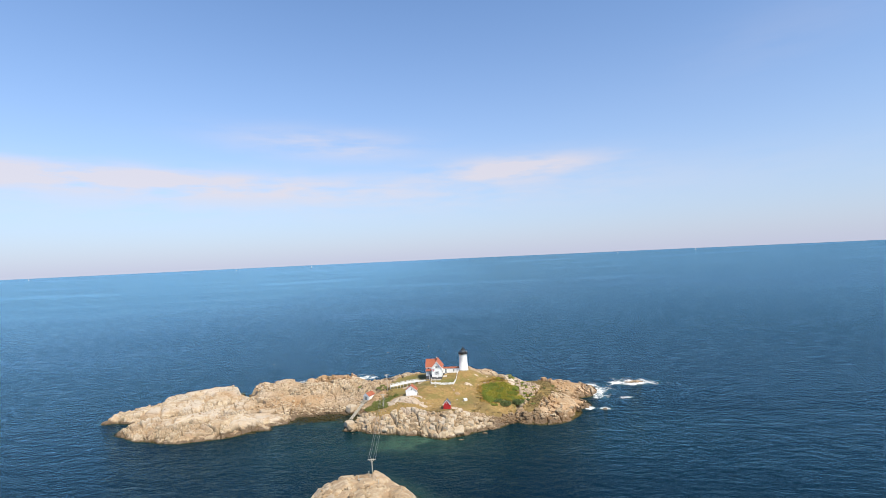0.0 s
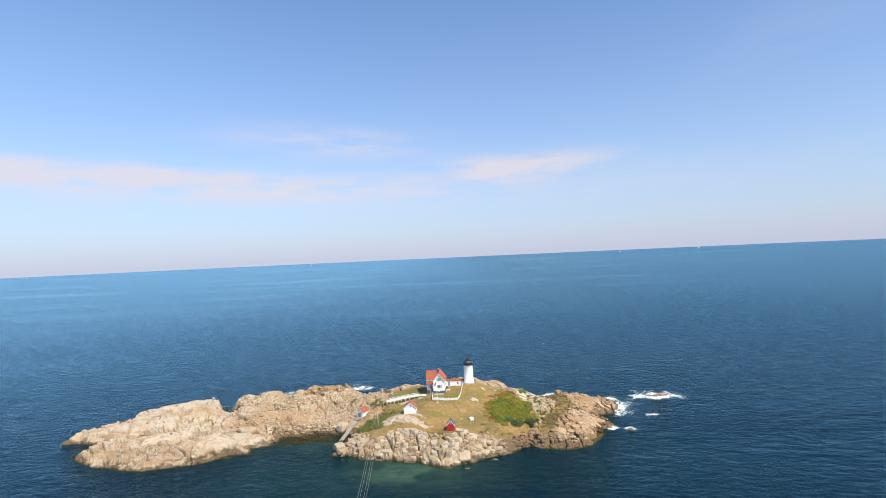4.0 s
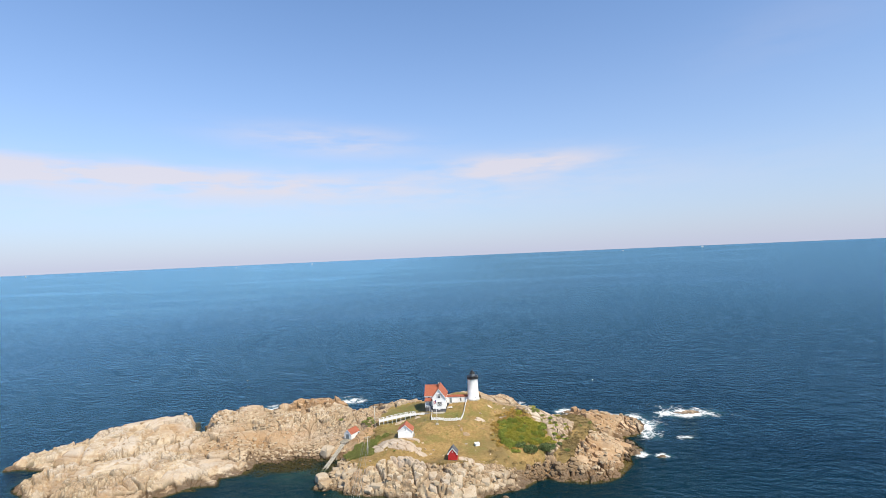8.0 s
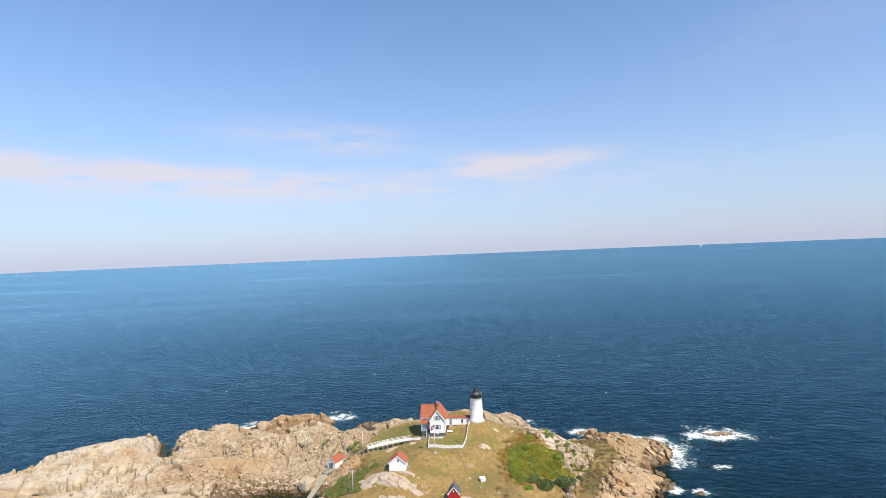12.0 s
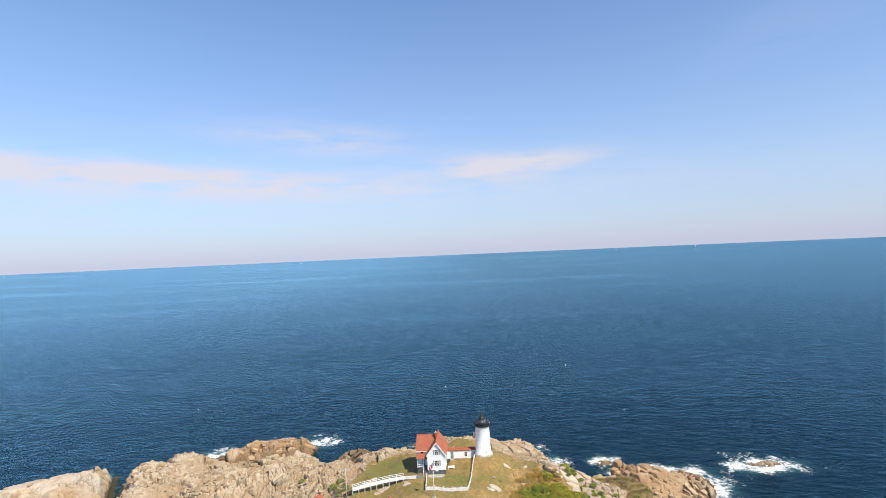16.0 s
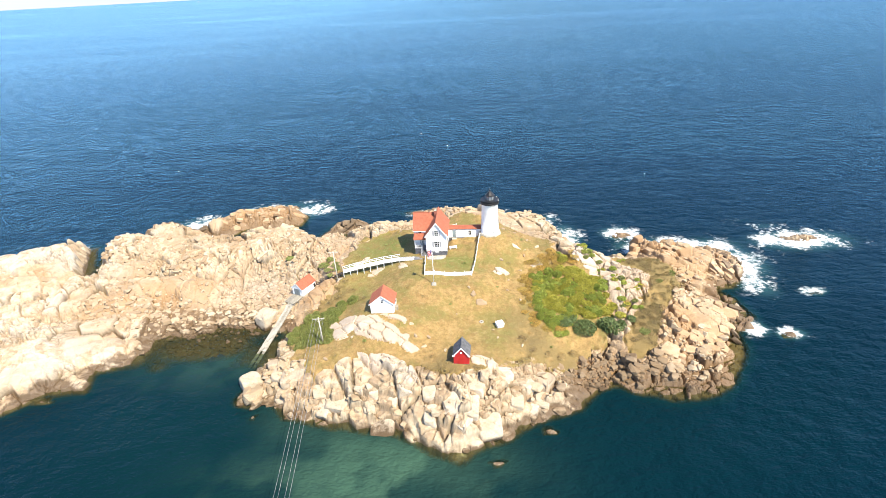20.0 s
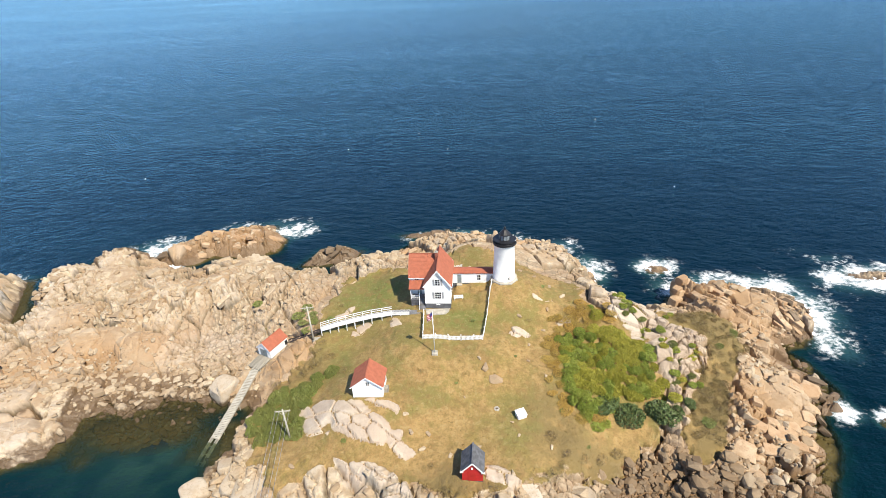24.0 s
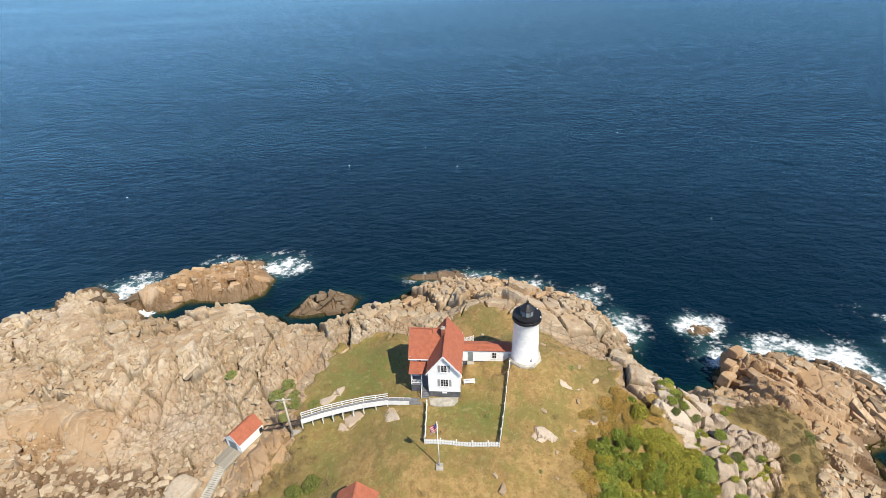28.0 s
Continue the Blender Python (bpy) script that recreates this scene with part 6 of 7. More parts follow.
# a stretch of shore: outline, spacing, length, width and height of a block, way of the joints, lean, how proud, the chance of a block
STRETCHES = [("front", [(-44, 236), (-40, 226), (-30, 221.5), (-16, 218), (-2, 212.5), (10, 219), (18, 223), (17, 229), (6, 226.5), (-2, 223.5), (-10, 224), (-18, 228), (-30, 228), (-38, 232)], 2.9, 4.6, 3.6, 4.6, 78, 0.35, -0.35, 0.8),
             ("east", [(33, 233), (42, 230), (52, 232), (60, 240), (64, 250), (58, 252), (50, 247), (42, 234)], 2.3, 3.2, 2.2, 1.6, -28, 0.7, 0.1, 0.8),
             ("east", [(48, 279), (50, 284), (57, 285), (66, 284), (75, 280), (77, 272), (72, 266), (62, 264), (56, 266), (52, 270), (49, 274)], 2.1, 3.4, 1.3, 1.9, 128, 0.8, 0.0, 0.85),
             ("east", [(-8, 315), (4, 317), (14, 313), (24, 306), (30, 297), (26, 290), (16, 300), (4, 304), (-12, 303), (-22, 300), (-24, 304), (-14, 312)], 2.4, 3.0, 1.6, 1.2, 40, 0.8, -0.1, 0.55),
             ("west", [(-46, 276), (-50, 289), (-62, 293), (-78, 290), (-84, 281), (-76, 275), (-60, 275)], 1.7, 2.7, 1.1, 1.5, 62, 0.9, -0.05, 0.75),
             ("west", [(-100, 300), (-84, 300), (-66, 302), (-50, 298), (-50, 289), (-64, 293), (-80, 290), (-96, 284), (-106, 294)], 2.2, 2.8, 1.9, 1.3, 25, 0.9, 0.0, 0.6),
             ("west", [(-104, 286), (-84, 280), (-74, 273), (-66, 268), (-68, 262), (-80, 258), (-94, 256), (-106, 264)], 1.6, 2.0, 1.3, 0.9, -20, 0.9, 0.05, 0.5),
             ("west", [(-104, 256), (-84, 256), (-72, 252), (-52, 254), (-50, 260), (-62, 262), (-80, 260), (-96, 262)], 1.35, 1.7, 1.1, 0.8, 10, 0.9, 0.10, 0.5)]
STRETCHES += [("east", [(-60, 314), (-59, 322), (-65, 329), (-72, 331), (-80, 326), (-90, 319), (-91, 313), (-80, 312), (-72, 315)], 2.6, 3.4, 2.2, 2.0, 20, 0.8, -0.30, 0.6),
              ("weed", DARK_ROCK, 1.9, 3.0, 1.5, 1.7, 30, 0.9, 0.1, 0.8), ("weed", [(-14, 323), (-4, 323), (-2, 319), (-14, 318)], 1.8, 2.6, 1.5, 1.2, 30, 0.9, 0.0, 0.8),
              ("weed", [(62, 236), (70, 248), (68, 258), (64, 252), (58, 240)], 2.0, 2.8, 1.6, 1.2, -30, 0.8, 0.05, 0.6), ("weed", [(72, 266), (79, 274), (78, 280), (72, 284), (73, 276)], 2.0, 2.8, 1.6, 1.3, 120, 0.8, 0.05, 0.6),
              ("weed", [(-112, 320), (-98, 318), (-90, 311), (-100, 307), (-110, 312)], 2.2, 2.8, 1.8, 1.4, 20, 0.8, 0.05, 0.6)]
sets = {"front": [], "east": [], "west": [], "weed": []}
for side, outline, gap, bl, bw, bh, way, lean, proud, chance in STRETCHES:
    r = random.Random(int(100 * gap + way + 50))
    xs, ys = [p[0] for p in outline], [p[1] for p in outline]
    cells, got = {}, []
    for _ in range(9000):
        x, y = r.uniform(min(xs), max(xs)), r.uniform(min(ys), max(ys))
        i, j = int(x // gap), int(y // gap)
        if all((x - a) ** 2 + (y - b) ** 2 > gap * gap for di in (-1, 0, 1) for dj in (-1, 0, 1) for a, b in cells.get((i + di, j + dj), ())):
            cells.setdefault((i, j), []).append((x, y))
            got.append((x, y))
    gx, gy = np.array([p[0] for p in got]), np.array([p[1] for p in got])
    inside = inside_by(gx, gy, outline)
    z0, g0, d0 = surface(gx, gy) if side == "west" else land(gx, gy, False)
    zb = land(gx, gy, False)[0]
    zx, zy = land(gx + 1.5, gy, False)[0] - zb, land(gx, gy + 1.5, False)[0] - zb
    swells = np.zeros(len(got))
    for mx, my, ma, mb, mz in MOUNDS:
        swells = np.maximum(swells, 1 - ((gx - mx) / ma) ** 2 - ((gy - my) / mb) ** 2)
    for k in range(len(got)):
        if inside[k] < 0 or g0[k] > 0.3 or d0[k] < -0.4 or r.random() > chance or swells[k] > 0.15:
            continue
        if side == "west" and ((gx[k] + 57) / 9) ** 2 + ((gy[k] - 267) / 4) ** 2 < 1 or (gx[k] + 43) ** 2 + (gy[k] - 262) ** 2 < 49:
            continue
        s = r.choice([0.6, 0.75, 0.9, 1.0, 1.3])
        n = Vector((-lean * zx[k] / 1.5 + r.gauss(0, 0.10), -lean * zy[k] / 1.5 + r.gauss(0, 0.10), 1)).normalized()
        a = radians(way + r.gauss(0, 12))
        u = Vector((math.cos(a), math.sin(a), 0))
        u = (u - n * u.dot(n)).normalized()
        v = n.cross(u)
        m = Matrix(((u.x, v.x, n.x), (u.y, v.y, n.y), (u.z, v.z, n.z))).to_4x4()
        hgt = bh * s * r.uniform(0.8, 1.1)
        spot = Vector((gx[k], gy[k], max(z0[k], 0.1))) + n * (proud + 0.25 * s + r.uniform(-0.25, 0.35) - 0.5 * hgt)
        sets[side].append((r.randrange(14), Matrix.Translation(spot) @ m @ Matrix.Diagonal((bl * s * r.uniform(0.8, 1.25), bw * s * r.uniform(0.8, 1.25), hgt, 1))))
sets["front"] += [(3, pose(-51.2, 254.6, 1.6, 4, -6, 70) @ Matrix.Diagonal((5.6, 4.6, 4.2, 1))), (8, pose(-47.6, 231.2, 0.9, 6, 4, 40) @ Matrix.Diagonal((4.6, 3.6, 3.8, 1)))]       # lone rounded boulders of the landing
sets["east"] += [(k, pose(x, y, z, 4 * (k % 3) - 4, 3 - 3 * (k % 2), 22 + 5 * (k % 4)) @ Matrix.Diagonal((a, b, c, 1))) for k, x, y, z, a, b, c in (
    (2, 51.2, 280.4, 2.4, 3.6, 2.6, 4.0), (6, 49.4, 278.2, 1.6, 3.4, 2.4, 3.0), (11, 54.4, 282.6, 2.6, 3.4, 2.6, 3.8), (4, 51.8, 282.8, 3.0, 3.2, 2.2, 4.2), (9, 52.0, 281.6, 5.6, 2.8, 2.2, 2.2), (1, 53.6, 280.2, 3.6, 3.0, 2.2, 2.6), (7, 50.2, 279.8, 4.2, 2.2, 1.8, 1.6))]       # the stack at the mouth of the gut
for side, data in (("front", PALE_BLOCKS), ("east", RUST_BLOCKS), ("weed", WEED_BLOCKS)):
    for k, m in sets[side]:
        o = new("rock_block", data[k])
        o.parent = island
        o.matrix_basis = m
joined("ledge_blocks", sets["west"], SLAB_BLOCKS, rock_mat, island, "split granite slabs of the western ledges")


# ---- shrubs and grass ----
def leaf_material(name, a, b, c):
    m, t, bs = material(name, 0.65)
    g, o = nd(t, "ShaderNodeNewGeometry"), nd(t, "ShaderNodeObjectInfo")
    col = mix_rgb(t, g.outputs["Random Per Island"], a, b)
    col = mix_rgb(t, math_node(t, "MULTIPLY", o.outputs["Random"], 0.6), col, c)
    t.links.new(col, bs.inputs["Base Color"])
    return m


leaf_yellow = leaf_material("yellow_green_leaves", (0.23, 0.23, 0.03), (0.42, 0.37, 0.045), (0.36, 0.33, 0.04))
leaf_green = leaf_material("bright_green_leaves", (0.145, 0.20, 0.028), (0.30, 0.345, 0.048), (0.28, 0.29, 0.042))
leaf_orange = leaf_material("autumn_leaves", (0.308, 0.175, 0.035), (0.518, 0.322, 0.063), (0.350, 0.266, 0.063))
leaf_dark = leaf_material("dark_green_leaves", (0.06, 0.095, 0.028), (0.15, 0.195, 0.055), (0.10, 0.13, 0.04))
leaf_juniper = leaf_material("juniper_leaves", (0.126, 0.161, 0.039), (0.294, 0.315, 0.084), (0.210, 0.210, 0.063))
leaf_brown = leaf_material("dry_scrub", (0.20, 0.135, 0.055), (0.31, 0.22, 0.09), (0.24, 0.20, 0.07))
twig = plain("twig", (0.12, 0.085, 0.06), 0.9)


def crown_mesh(name, seed, mat, n=1500, leaf=0.17, upright=False):
    """Leaves on a lumpy shell of unit radius, thinner inside."""
    r = np.random.RandomState(seed)
    d = r.randn(n, 3)
    d /= np.linalg.norm(d, axis=1)[:, None]
    d[:, 2] = np.abs(d[:, 2]) * 0.95 - 0.12
    lumps = r.randn(9, 3)
    lumps /= np.linalg.norm(lumps, axis=1)[:, None]
    lumps[:, 2] = np.abs(lumps[:, 2])
    near = (d @ lumps.T).max(1)
    rad = (0.55 + 0.5 * np.clip(near, 0, 1) ** 2.5) * (1 - 0.35 * r.uniform(0, 1, n) ** 2.0)
    c = d * rad[:, None] * np.array([1, 1, 0.85])
    a = r.randn(n, 3)
    if upright:
        a = a * 0.35 + np.array([0, 0, 1.0])
    else:
        a = a + 0.4 * d
    a /= np.linalg.norm(a, axis=1)[:, None]
    b = np.cross(a, r.randn(n, 3))
    b /= np.linalg.norm(b, axis=1)[:, None]
    ln = leaf * r.uniform(0.6, 1.3, n)[:, None]
    wd = ln * (0.28 if upright else 0.55)
    v = np.stack([c - a * ln * 0.5, c + b * wd * 0.5, c + a * ln * 0.5, c - b * wd * 0.5], 1).reshape(-1, 3)
    me = bpy.data.meshes.new(name)
    me.from_pydata(v.tolist(), [], np.arange(4 * n).reshape(-1, 4).tolist())
    me.materials.append(mat)
    return me


def stem_mesh(seed):
    rnd = random.Random(seed)
    bm = bmesh.new()
    for k in range(6):
        a = rnd.uniform(0, 6.28)
        mid = Vector((0.25 * math.cos(a), 0.25 * math.sin(a), 0.3))
        rod((0.05 * math.cos(a), 0.05 * math.sin(a), -0.35), mid, 0.03, 5, bm, 0.022)
        rod(mid, (0.6 * math.cos(a), 0.6 * math.sin(a), rnd.uniform(0.4, 0.65)), 0.022, 5, bm, 0.008)
    me = bpy.data.meshes.new("stem")
    bm.to_mesh(me)
    bm.free()
    me.materials.append(twig)
    return me


stem_data = [stem_mesh(k) for k in range(3)]
CROWNS = {"yellow": [crown_mesh("crown", 10 + k, leaf_yellow) for k in range(3)], "green": [crown_mesh("crown", 20 + k, leaf_green) for k in range(3)],
          "orange": [crown_mesh("crown", 30 + k, leaf_orange, 1100, 0.15) for k in range(3)], "dark": [crown_mesh("crown", 40 + k, leaf_dark, 1900, 0.15) for k in range(2)],
          "juniper": [crown_mesh("crown", 50 + k, leaf_juniper, 2000, 0.24, True) for k in range(3)], "brown": [crown_mesh("crown", 60 + k, leaf_brown, 700, 0.2, True) for k in range(2)]}
SHRUB = {"yellow": "dense yellow-green shrub turning for autumn", "green": "dense bright green leafy shrub", "orange": "low orange-brown autumn shrub", "dark": "round dark green shrub on the thicket edge",
         "juniper": "spreading green juniper-like shrub", "brown": "low dry brown scrub bush"}


def shrub(kind, x, y, r, hgt, k, group):
    root = new("shrub")
    root.matrix_basis = pose(x, y, ground_at(x, y) + 0.05, 0, 0, (k * 77) % 360)
    tagged(root, SHRUB[kind], "shrub", group)
    c = new("crown", CROWNS[kind][k % len(CROWNS[kind])])
    c.parent = root
    c.matrix_basis = Matrix.Diagonal((r, r * (0.9 + 0.2 * (k % 3) / 2), hgt, 1))
    s = new("stem", stem_data[k % 3])
    s.parent = root
    s.matrix_basis = Matrix.Diagonal((r, r, hgt, 1))


THICKET = [(14.5, 258.5), (16, 263), (20, 265.5), (24.5, 266), (28, 264), (27.5, 258), (30.5, 256), (34.5, 252.5), (35.5, 248), (34.5, 243.5), (29, 241.5), (24, 241.5), (20, 238.5), (15.5, 239.5), (12.8, 244.5), (13.5, 251.5)]
JUNIPERS = [(-41.5, 243.5), (-41.5, 246), (-36, 248.5), (-31, 250.5), (-27, 253), (-27.5, 250), (-30.5, 247.5), (-31, 243.5), (-30, 239.5), (-32, 238), (-37, 238), (-40.5, 241)]
rr = random.Random(8)


def fill(outline, gap, seed):
    """Points about gap apart inside an outline."""
    r = random.Random(seed)
    xs, ys = [p[0] for p in outline], [p[1] for p in outline]
    got = []
    for _ in range(4000):
        x, y = r.uniform(min(xs), max(xs)), r.uniform(min(ys), max(ys))
        if all((x - a) ** 2 + (y - b) ** 2 > gap * gap for a, b in got):
            got.append((x, y))
    e = inside_by(np.array([p[0] for p in got]), np.array([p[1] for p in got]), outline)
    return [(x, y, q) for (x, y), q in zip(got, e) if q > -0.3]


for k, (x, y, e) in enumerate(fill(THICKET, 1.22, 5)):
    if (x - 26) ** 2 + (y - 241) ** 2 < 8 or (x - 31.8) ** 2 + (y - 241) ** 2 < 9:
        continue
    tone = float(fractal(np.array([x]), np.array([y]), 6, 99, 2)[0])
    if e < 1.2 and rr.random() < 0.3:
        continue
    if rr.random() < 0.86 and ((e < 2.2 and x < 18) or e < 1.4 and (x < 20 or (y < 244 and x < 26)) or y > 258.5 + 3 * (tone - 0.5)):
        kind = "orange"
    else:
        kind = "yellow" if rr.random() < (0.75 if x + 20 * (tone - 0.5) > 25 else 0.35) else "green"
    shrub(kind, x, y, rr.uniform(0.95, 1.65), (0.9 if kind == "orange" else 1.8) * rr.uniform(0.55, 1.3) * min(1.0, 0.55 + 0.2 * max(e, 0)), k, "shrubs of the thicket")
for k, (x, y, r, hgt) in enumerate(((26.0, 241.2, 3.1, 3.0), (31.8, 241.0, 3.4, 3.1), (22.8, 243.4, 2.3, 1.8), (34.4, 241.0, 1.5, 1.5), (21.4, 241.8, 1.6, 1.4), (36.8, 242.4, 1.3, 1.0))):
    shrub("dark", x, y, r, hgt, k, "dark shrubs before the thicket")
for k, (x, y, e) in enumerate(fill(JUNIPERS, 1.6, 6)):
    shrub("juniper", x, y, rr.uniform(1.2, 1.9), rr.uniform(1.3, 2.1), k, "shrubs above the slipway")
for k, (x, y) in enumerate(((30.5, 266.5), (32.5, 265.0), (33.0, 261.2), (34.4, 257.6), (36.6, 257.0), (38.4, 253.2), (36.8, 248.0), (31.4, 263.4), (40.6, 262.6), (41.4, 254.2), (-50, 277), (-46, 272), (-34, 268), (-35.5, 265.5), (-30.5, 267), (-36.8, 268.6), (-38.4, 270.4), (-37, 272.5), (-35, 269.8), (31, 262), (33.5, 258), (35, 254.5), (37.5, 252), (40, 247), (41.5, 252))):
    if x < 0:
        shrub("juniper", x, y, rr.uniform(1.1, 1.8), rr.uniform(0.4, 0.7), k, "scattered low shrubs")
        continue
    for q in range(3):                                        # straggling clumps among the slabs
        shrub(("green", "green", "yellow", "juniper")[(k + q) % 4], x + rr.uniform(-1.3, 1.3), y + rr.uniform(-1.3, 1.3), rr.uniform(0.6, 1.15), rr.uniform(0.45, 0.9), k + q, "scattered low shrubs")
for k, (x, y, e) in enumerate(fill(HUMMOCK, 1.3, 7)):
    if e > 0.3:
        shrub("juniper" if e > 2.4 and rr.random() < 0.28 else "brown", x, y, rr.uniform(0.8, 1.5), rr.uniform(0.3, 0.75), k, "scrub on the hummock")
for k, (x, y) in enumerate(((-33.4, 252.5), (-31.6, 254.6), (-32.2, 257.2), (-30.6, 259.4), (-34.6, 260.6), (-33.2, 262.0), (-38.6, 251.6), (-38, 254), (-35, 255), (-32, 254), (-30, 251.5), (-36, 257.5), (-28.5, 256), (10.5, 229.5), (12, 231), (13, 233), (11, 236), (16, 233), (19, 234), (22, 235.5), (-25, 251), (-6, 226), (-9, 227), (1, 226.5))):
    shrub("brown", x, y, rr.uniform(1.0, 1.7), rr.uniform(0.3, 0.55), k, "dry scrub at the turf edge")

for k, (x, y, e) in enumerate(fill(GRASS, 6.5, 17)):
    if e > 1.0 and rr.random() < 0.55 and not (-15 < x < 6 and 262 < y < 277):
        shrub(rr.choice(["brown", "brown", "juniper"]), x, y, rr.uniform(0.35, 0.75), rr.uniform(0.1, 0.22), k, "low weeds in the turf")
# turf: clumps of dry blades
gx, gy = rng.uniform(-42, 56, 30000), rng.uniform(224, 292, 30000)
gz, gg, gd = surface(gx, gy)
ok = (gg > 0.55) & (gz > 3)
gx, gy, gz = gx[ok][:5000], gy[ok][:5000], gz[ok][:5000]
n = len(gx)
ang, hgt, wid = rng.uniform(0, 6.28, (n, 3)), rng.uniform(0.06, 0.2, (n, 3)), rng.uniform(0.05, 0.13, (n, 3))
verts = []
for q in range(3):
    cx, cy = np.cos(ang[:, q]), np.sin(ang[:, q])
    ox, oy = rng.uniform(-0.12, 0.12, n), rng.uniform(-0.12, 0.12, n)
    p0 = np.stack([gx + ox - cx * wid[:, q], gy + oy - cy * wid[:, q], gz - 0.05], -1)
    p1 = np.stack([gx + ox + cx * wid[:, q], gy + oy + cy * wid[:, q], gz - 0.05], -1)
    p2 = np.stack([gx + ox + rng.uniform(-0.15, 0.15, n), gy + oy + rng.uniform(-0.15, 0.15, n), gz + hgt[:, q]], -1)
    verts.append(np.stack([p0, p1, p2], 1))
verts = np.concatenate(verts).reshape(-1, 3)
tuft_mat = leaf_material("dry_grass", (0.27, 0.175, 0.06), (0.35, 0.25, 0.09), (0.26, 0.20, 0.065))
tm = bpy.data.meshes.new("grass")
tm.from_pydata(verts.tolist(), [], np.arange(len(verts)).reshape(-1, 3).tolist())
tm.materials.append(tuft_mat)
tagged(new("grass", tm), "tufts of dry golden grass on the island turf", "grass", kind="stuff")

# ---- loose things on the turf ----
well = thing("hatch_box", pose(6.8, 239.4, ground_at(6.8, 239.4), 0, 0, 18), "white painted box hatch standing on the turf", "box")
part("body", box(-0.75, 0.75, -0.65, 0.65, -0.4, 0.75), white_paint, well)
part("lid", solid([(-0.85, -0.75, 0.75), (0.85, -0.75, 0.75), (0.85, 0.75, 0.95), (-0.85, 0.75, 0.95)], (0, 0, 0.08)), white_paint, well, "sloping white lid")
for x in (-0.5, 0.5):
    part("hinge", box(x - 0.08, x + 0.08, 0.66, 0.78, 0.8, 1.04), black_iron, well)
ring = thing("stone_ring", pose(2.9, 241.1, ground_at(2.9, 241.1)), "small pale ring of stone set in the turf", "ring")
bm = bmesh.new()
for k in range(9):
    a = 2 * math.pi * k / 9
    box(0.36 * math.cos(a) - 0.14, 0.36 * math.cos(a) + 0.14, 0.36 * math.sin(a) - 0.14, 0.36 * math.sin(a) + 0.14, -0.15, 0.14, bm, 0.04)
part("kerb", bm, concrete, ring)
part("soil", turned([(0.26, -0.1), (0.26, 0.02)], 12), twig, ring)
for k, (x, y, s) in enumerate(((5.2, 238.2, 0.32), (6.0, 235.6, 0.34), (-2.6, 243.0, 0.26), (3.2, 246.6, 1.25), (1.7, 248.6, 0.9), (0.6, 250.2, 0.45), (-0.6, 233.5, 0.36), (-5.3, 232.2, 0.42), (-8.8, 236.2, 0.5), (-9.8, 233.6, 0.55), (11, 233.8, 0.4), (9.5, 261.5, 0.5), (14, 259, 0.45),
                                (10.6, 255.2, 0.4), (-11.8, 236.4, 0.6), (-12.6, 239.2, 0.5), (4.2, 228.6, 0.6), (-18, 228.8, 0.5), (14.5, 274, 0.55), (17.5, 271.5, 0.5), (11.6, 276, 0.5), (19.6, 268.4, 0.7), (15.6, 263.8, 0.5), (-30.5, 231.8, 0.5),
                                (-36.2, 232.6, 0.5), (0.5, 281, 0.5), (-4.5, 283.5, 0.6), (9, 280.5, 0.6), (12.5, 247.5, 0.4), (9.8, 250.8, 0.35))):
    o = new("field_stone", stones[k % 12])
    o.matrix_basis = pose(x, y, ground_at(x, y) + 0.05, 0, 0, 61 * k) @ Matrix.Diagonal((s * 1.3, s, s, 1))
    tagged(o, "pale weathered stone lying in the turf", "stone", "stones in the turf")

# small posts and a low stand on the headland
for k, (x, y, hgt) in enumerate(((-30.4, 159.0, 1.6), (-27.0, 158.4, 1.9), (-26.4, 158.0, 1.3), (-38.6, 155.2, 1.7), (-23.3, 153.4, 1.5), (-16.2, 152.6, 1.5))):
    o = thing("marker_post", pose(x, y, ground_at(x, y)), "short pale wooden post on the bare headland", "post", "posts on the headland")
    part("shaft", rod((0, 0, -0.4), (0, 0, hgt), 0.11, 8, r2=0.09), concrete, o)
    part("cap", turned([(0.13, hgt), (0.13, hgt + 0.06), (0.0, hgt + 0.12)], 8), concrete, o)
stand = thing("cable_stand", pose(-29.6, 158.3, ground_at(-29.6, 158.3)), "low weathered cable stand on the headland", "stand")
for x in (-0.5, 0.5):
    part("leg", box(x - 0.08, x + 0.08, -0.5, 0.5, -0.3, 0.5), concrete, stand)
part("top", box(-0.9, 0.9, -0.45, 0.45, 0.5, 0.62), concrete, stand)

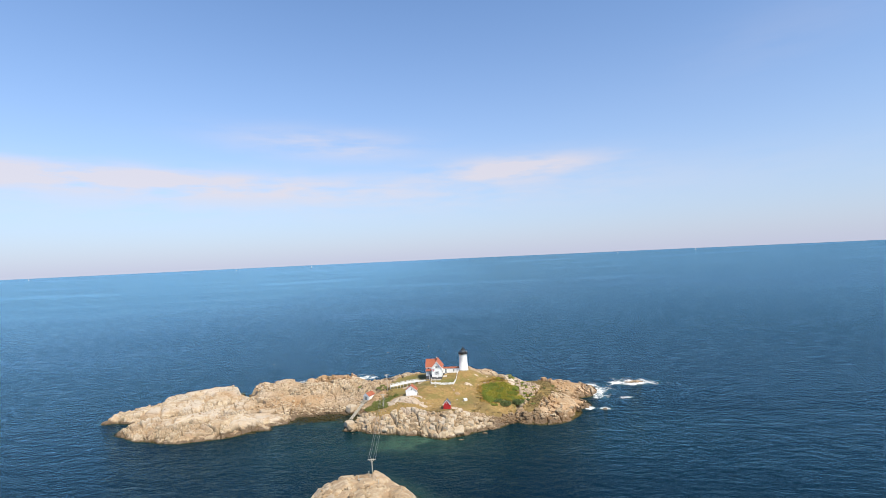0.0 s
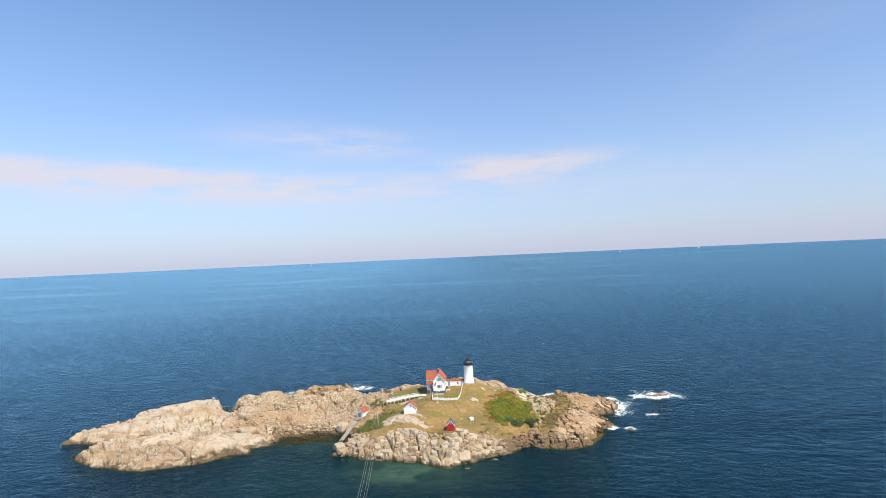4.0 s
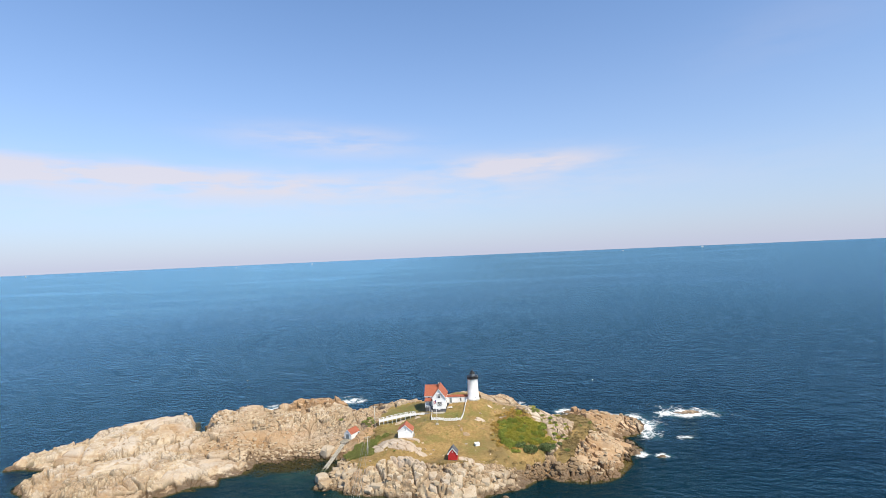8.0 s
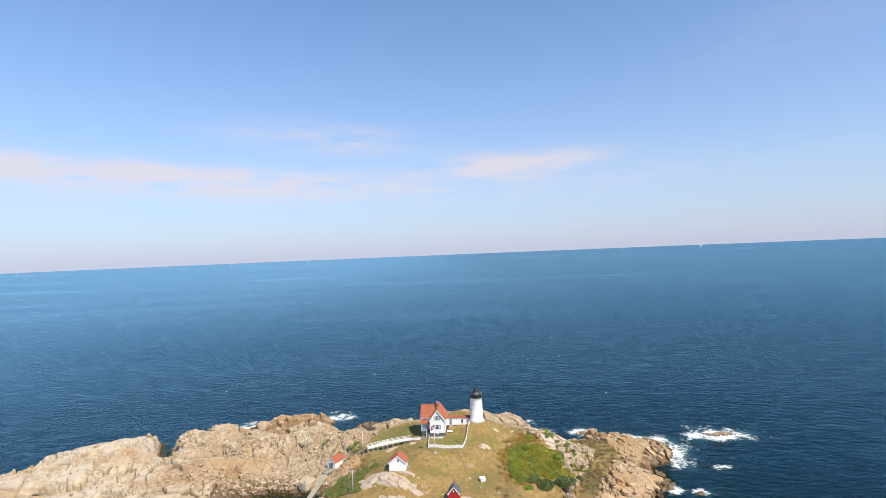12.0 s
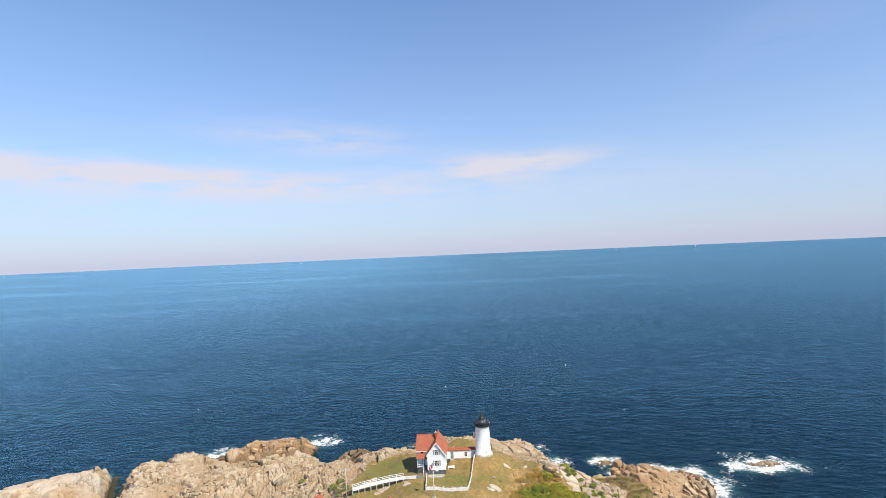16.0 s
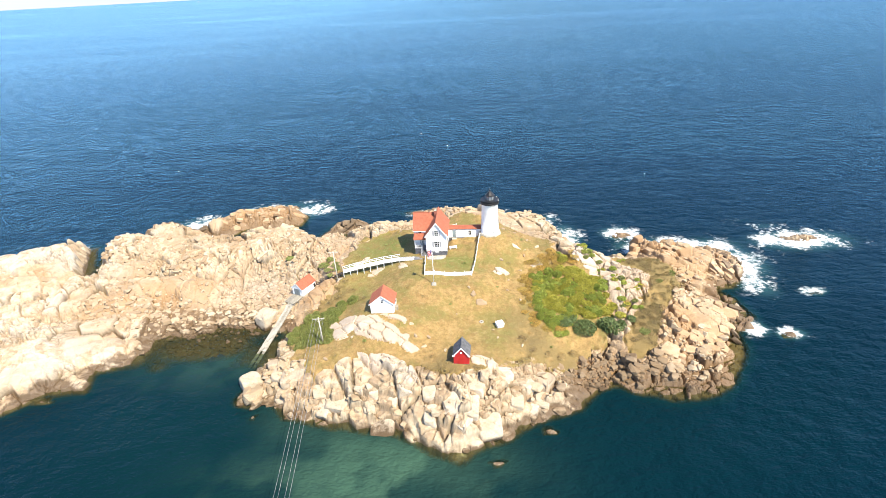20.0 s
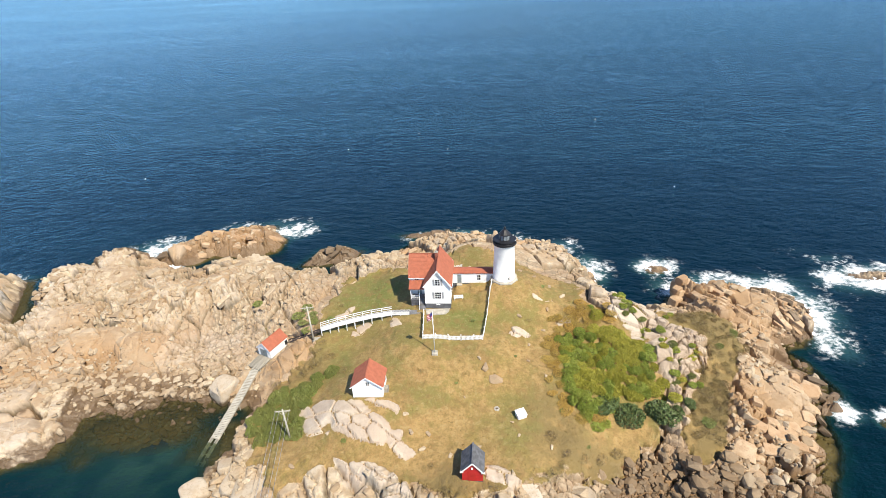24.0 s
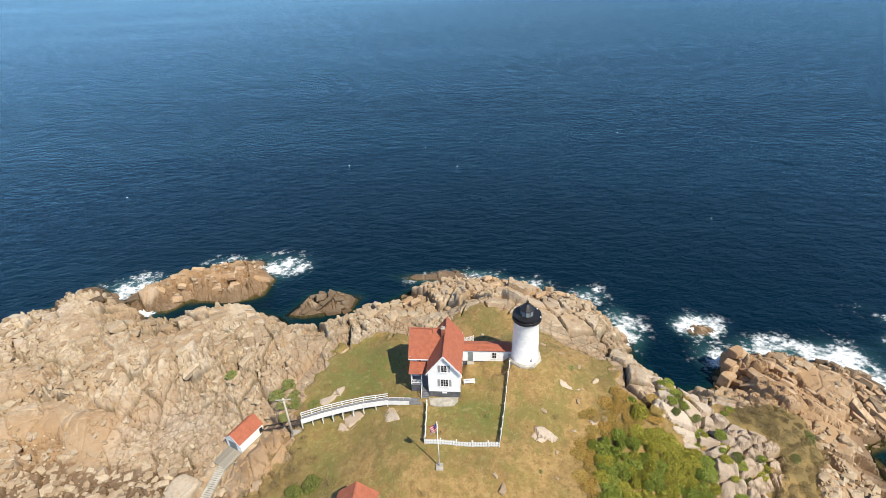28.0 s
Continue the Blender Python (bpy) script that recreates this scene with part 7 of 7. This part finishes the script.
# floats on the water
float_red = plain("float_paint", (0.85, 0.82, 0.76), 0.5)
FLOATS = [(-50.5, 413.5), (-3, 408), (80, 352.4), (-17.5, 435), (-134.4, 385.3), (76.6, 448)]
b1 = None
for k, (x, y) in enumerate(FLOATS):
    if b1 is None:
        b1 = thing("lobster_float", pose(x, y, 0.0, 12, 0, 30), "small pale lobster float on the open water", "float", "floats on the sea")
        part("body", turned([(0.0, -0.2), (0.14, -0.14), (0.16, 0.06), (0.12, 0.18), (0.0, 0.32)], 12), float_red, b1)
        part("eye_ring", turned([(0.05, 0.32), (0.08, 0.36), (0.05, 0.40), (0.02, 0.36)], 8), old_wood, b1)
    else:
        copy_thing(b1, pose(x, y, 0.0, 8, 4, 40 * k))


def far_boat(x, y, kind):
    q = math.hypot(x, y - 100)
    z = RIM * (max(q - 1300, 0) / (SEA_R - 1300)) ** 2
    root = thing("sailing_boat" if kind == "sail" else "motor_boat", pose(x, y, z, 0, 0, 70), "tiny white sailing boat near the horizon" if kind == "sail" else "tiny white motor boat near the horizon", "boat")
    n = [(-0.5, -6), (0.9, -5.5), (1.6, 0), (0.7, 6), (0, 8), (-0.7, 6), (-1.6, 0), (-0.9, -5.5)]
    part("hull", solid([(a * 1.2, b, -0.4) for a, b in n], (0, 0, 2.0)), white_paint, root)
    if kind == "sail":
        part("mast", rod((0, 0, 1.5), (0, 0, 15), 0.12, 8), white_paint, root)
        part("sail", solid([(0.05, -0.3, 3), (0.05, -6, 3), (0.05, -0.3, 14.5)], (0.05, 0, 0)), white_paint, root)
        part("jib", solid([(0.05, 0.6, 3), (0.05, 6.5, 2.2), (0.05, 0.4, 12)], (0.05, 0, 0)), white_paint, root)
    else:
        part("cabin", box(-1.1, 1.1, -3.5, 2.0, 1.6, 4.2, bevel=0.2), white_paint, root)
        part("wheelhouse", box(-0.9, 0.9, -1.0, 1.4, 4.2, 5.8, bevel=0.2), white_paint, root)


far_boat(-1130, 4250, "sail")
far_boat(2030, 4100, "sail")
far_boat(1450, 4250, "motor")
far_boat(-2900, 3500, "sail")
far_boat(-1720, 4150, "motor")
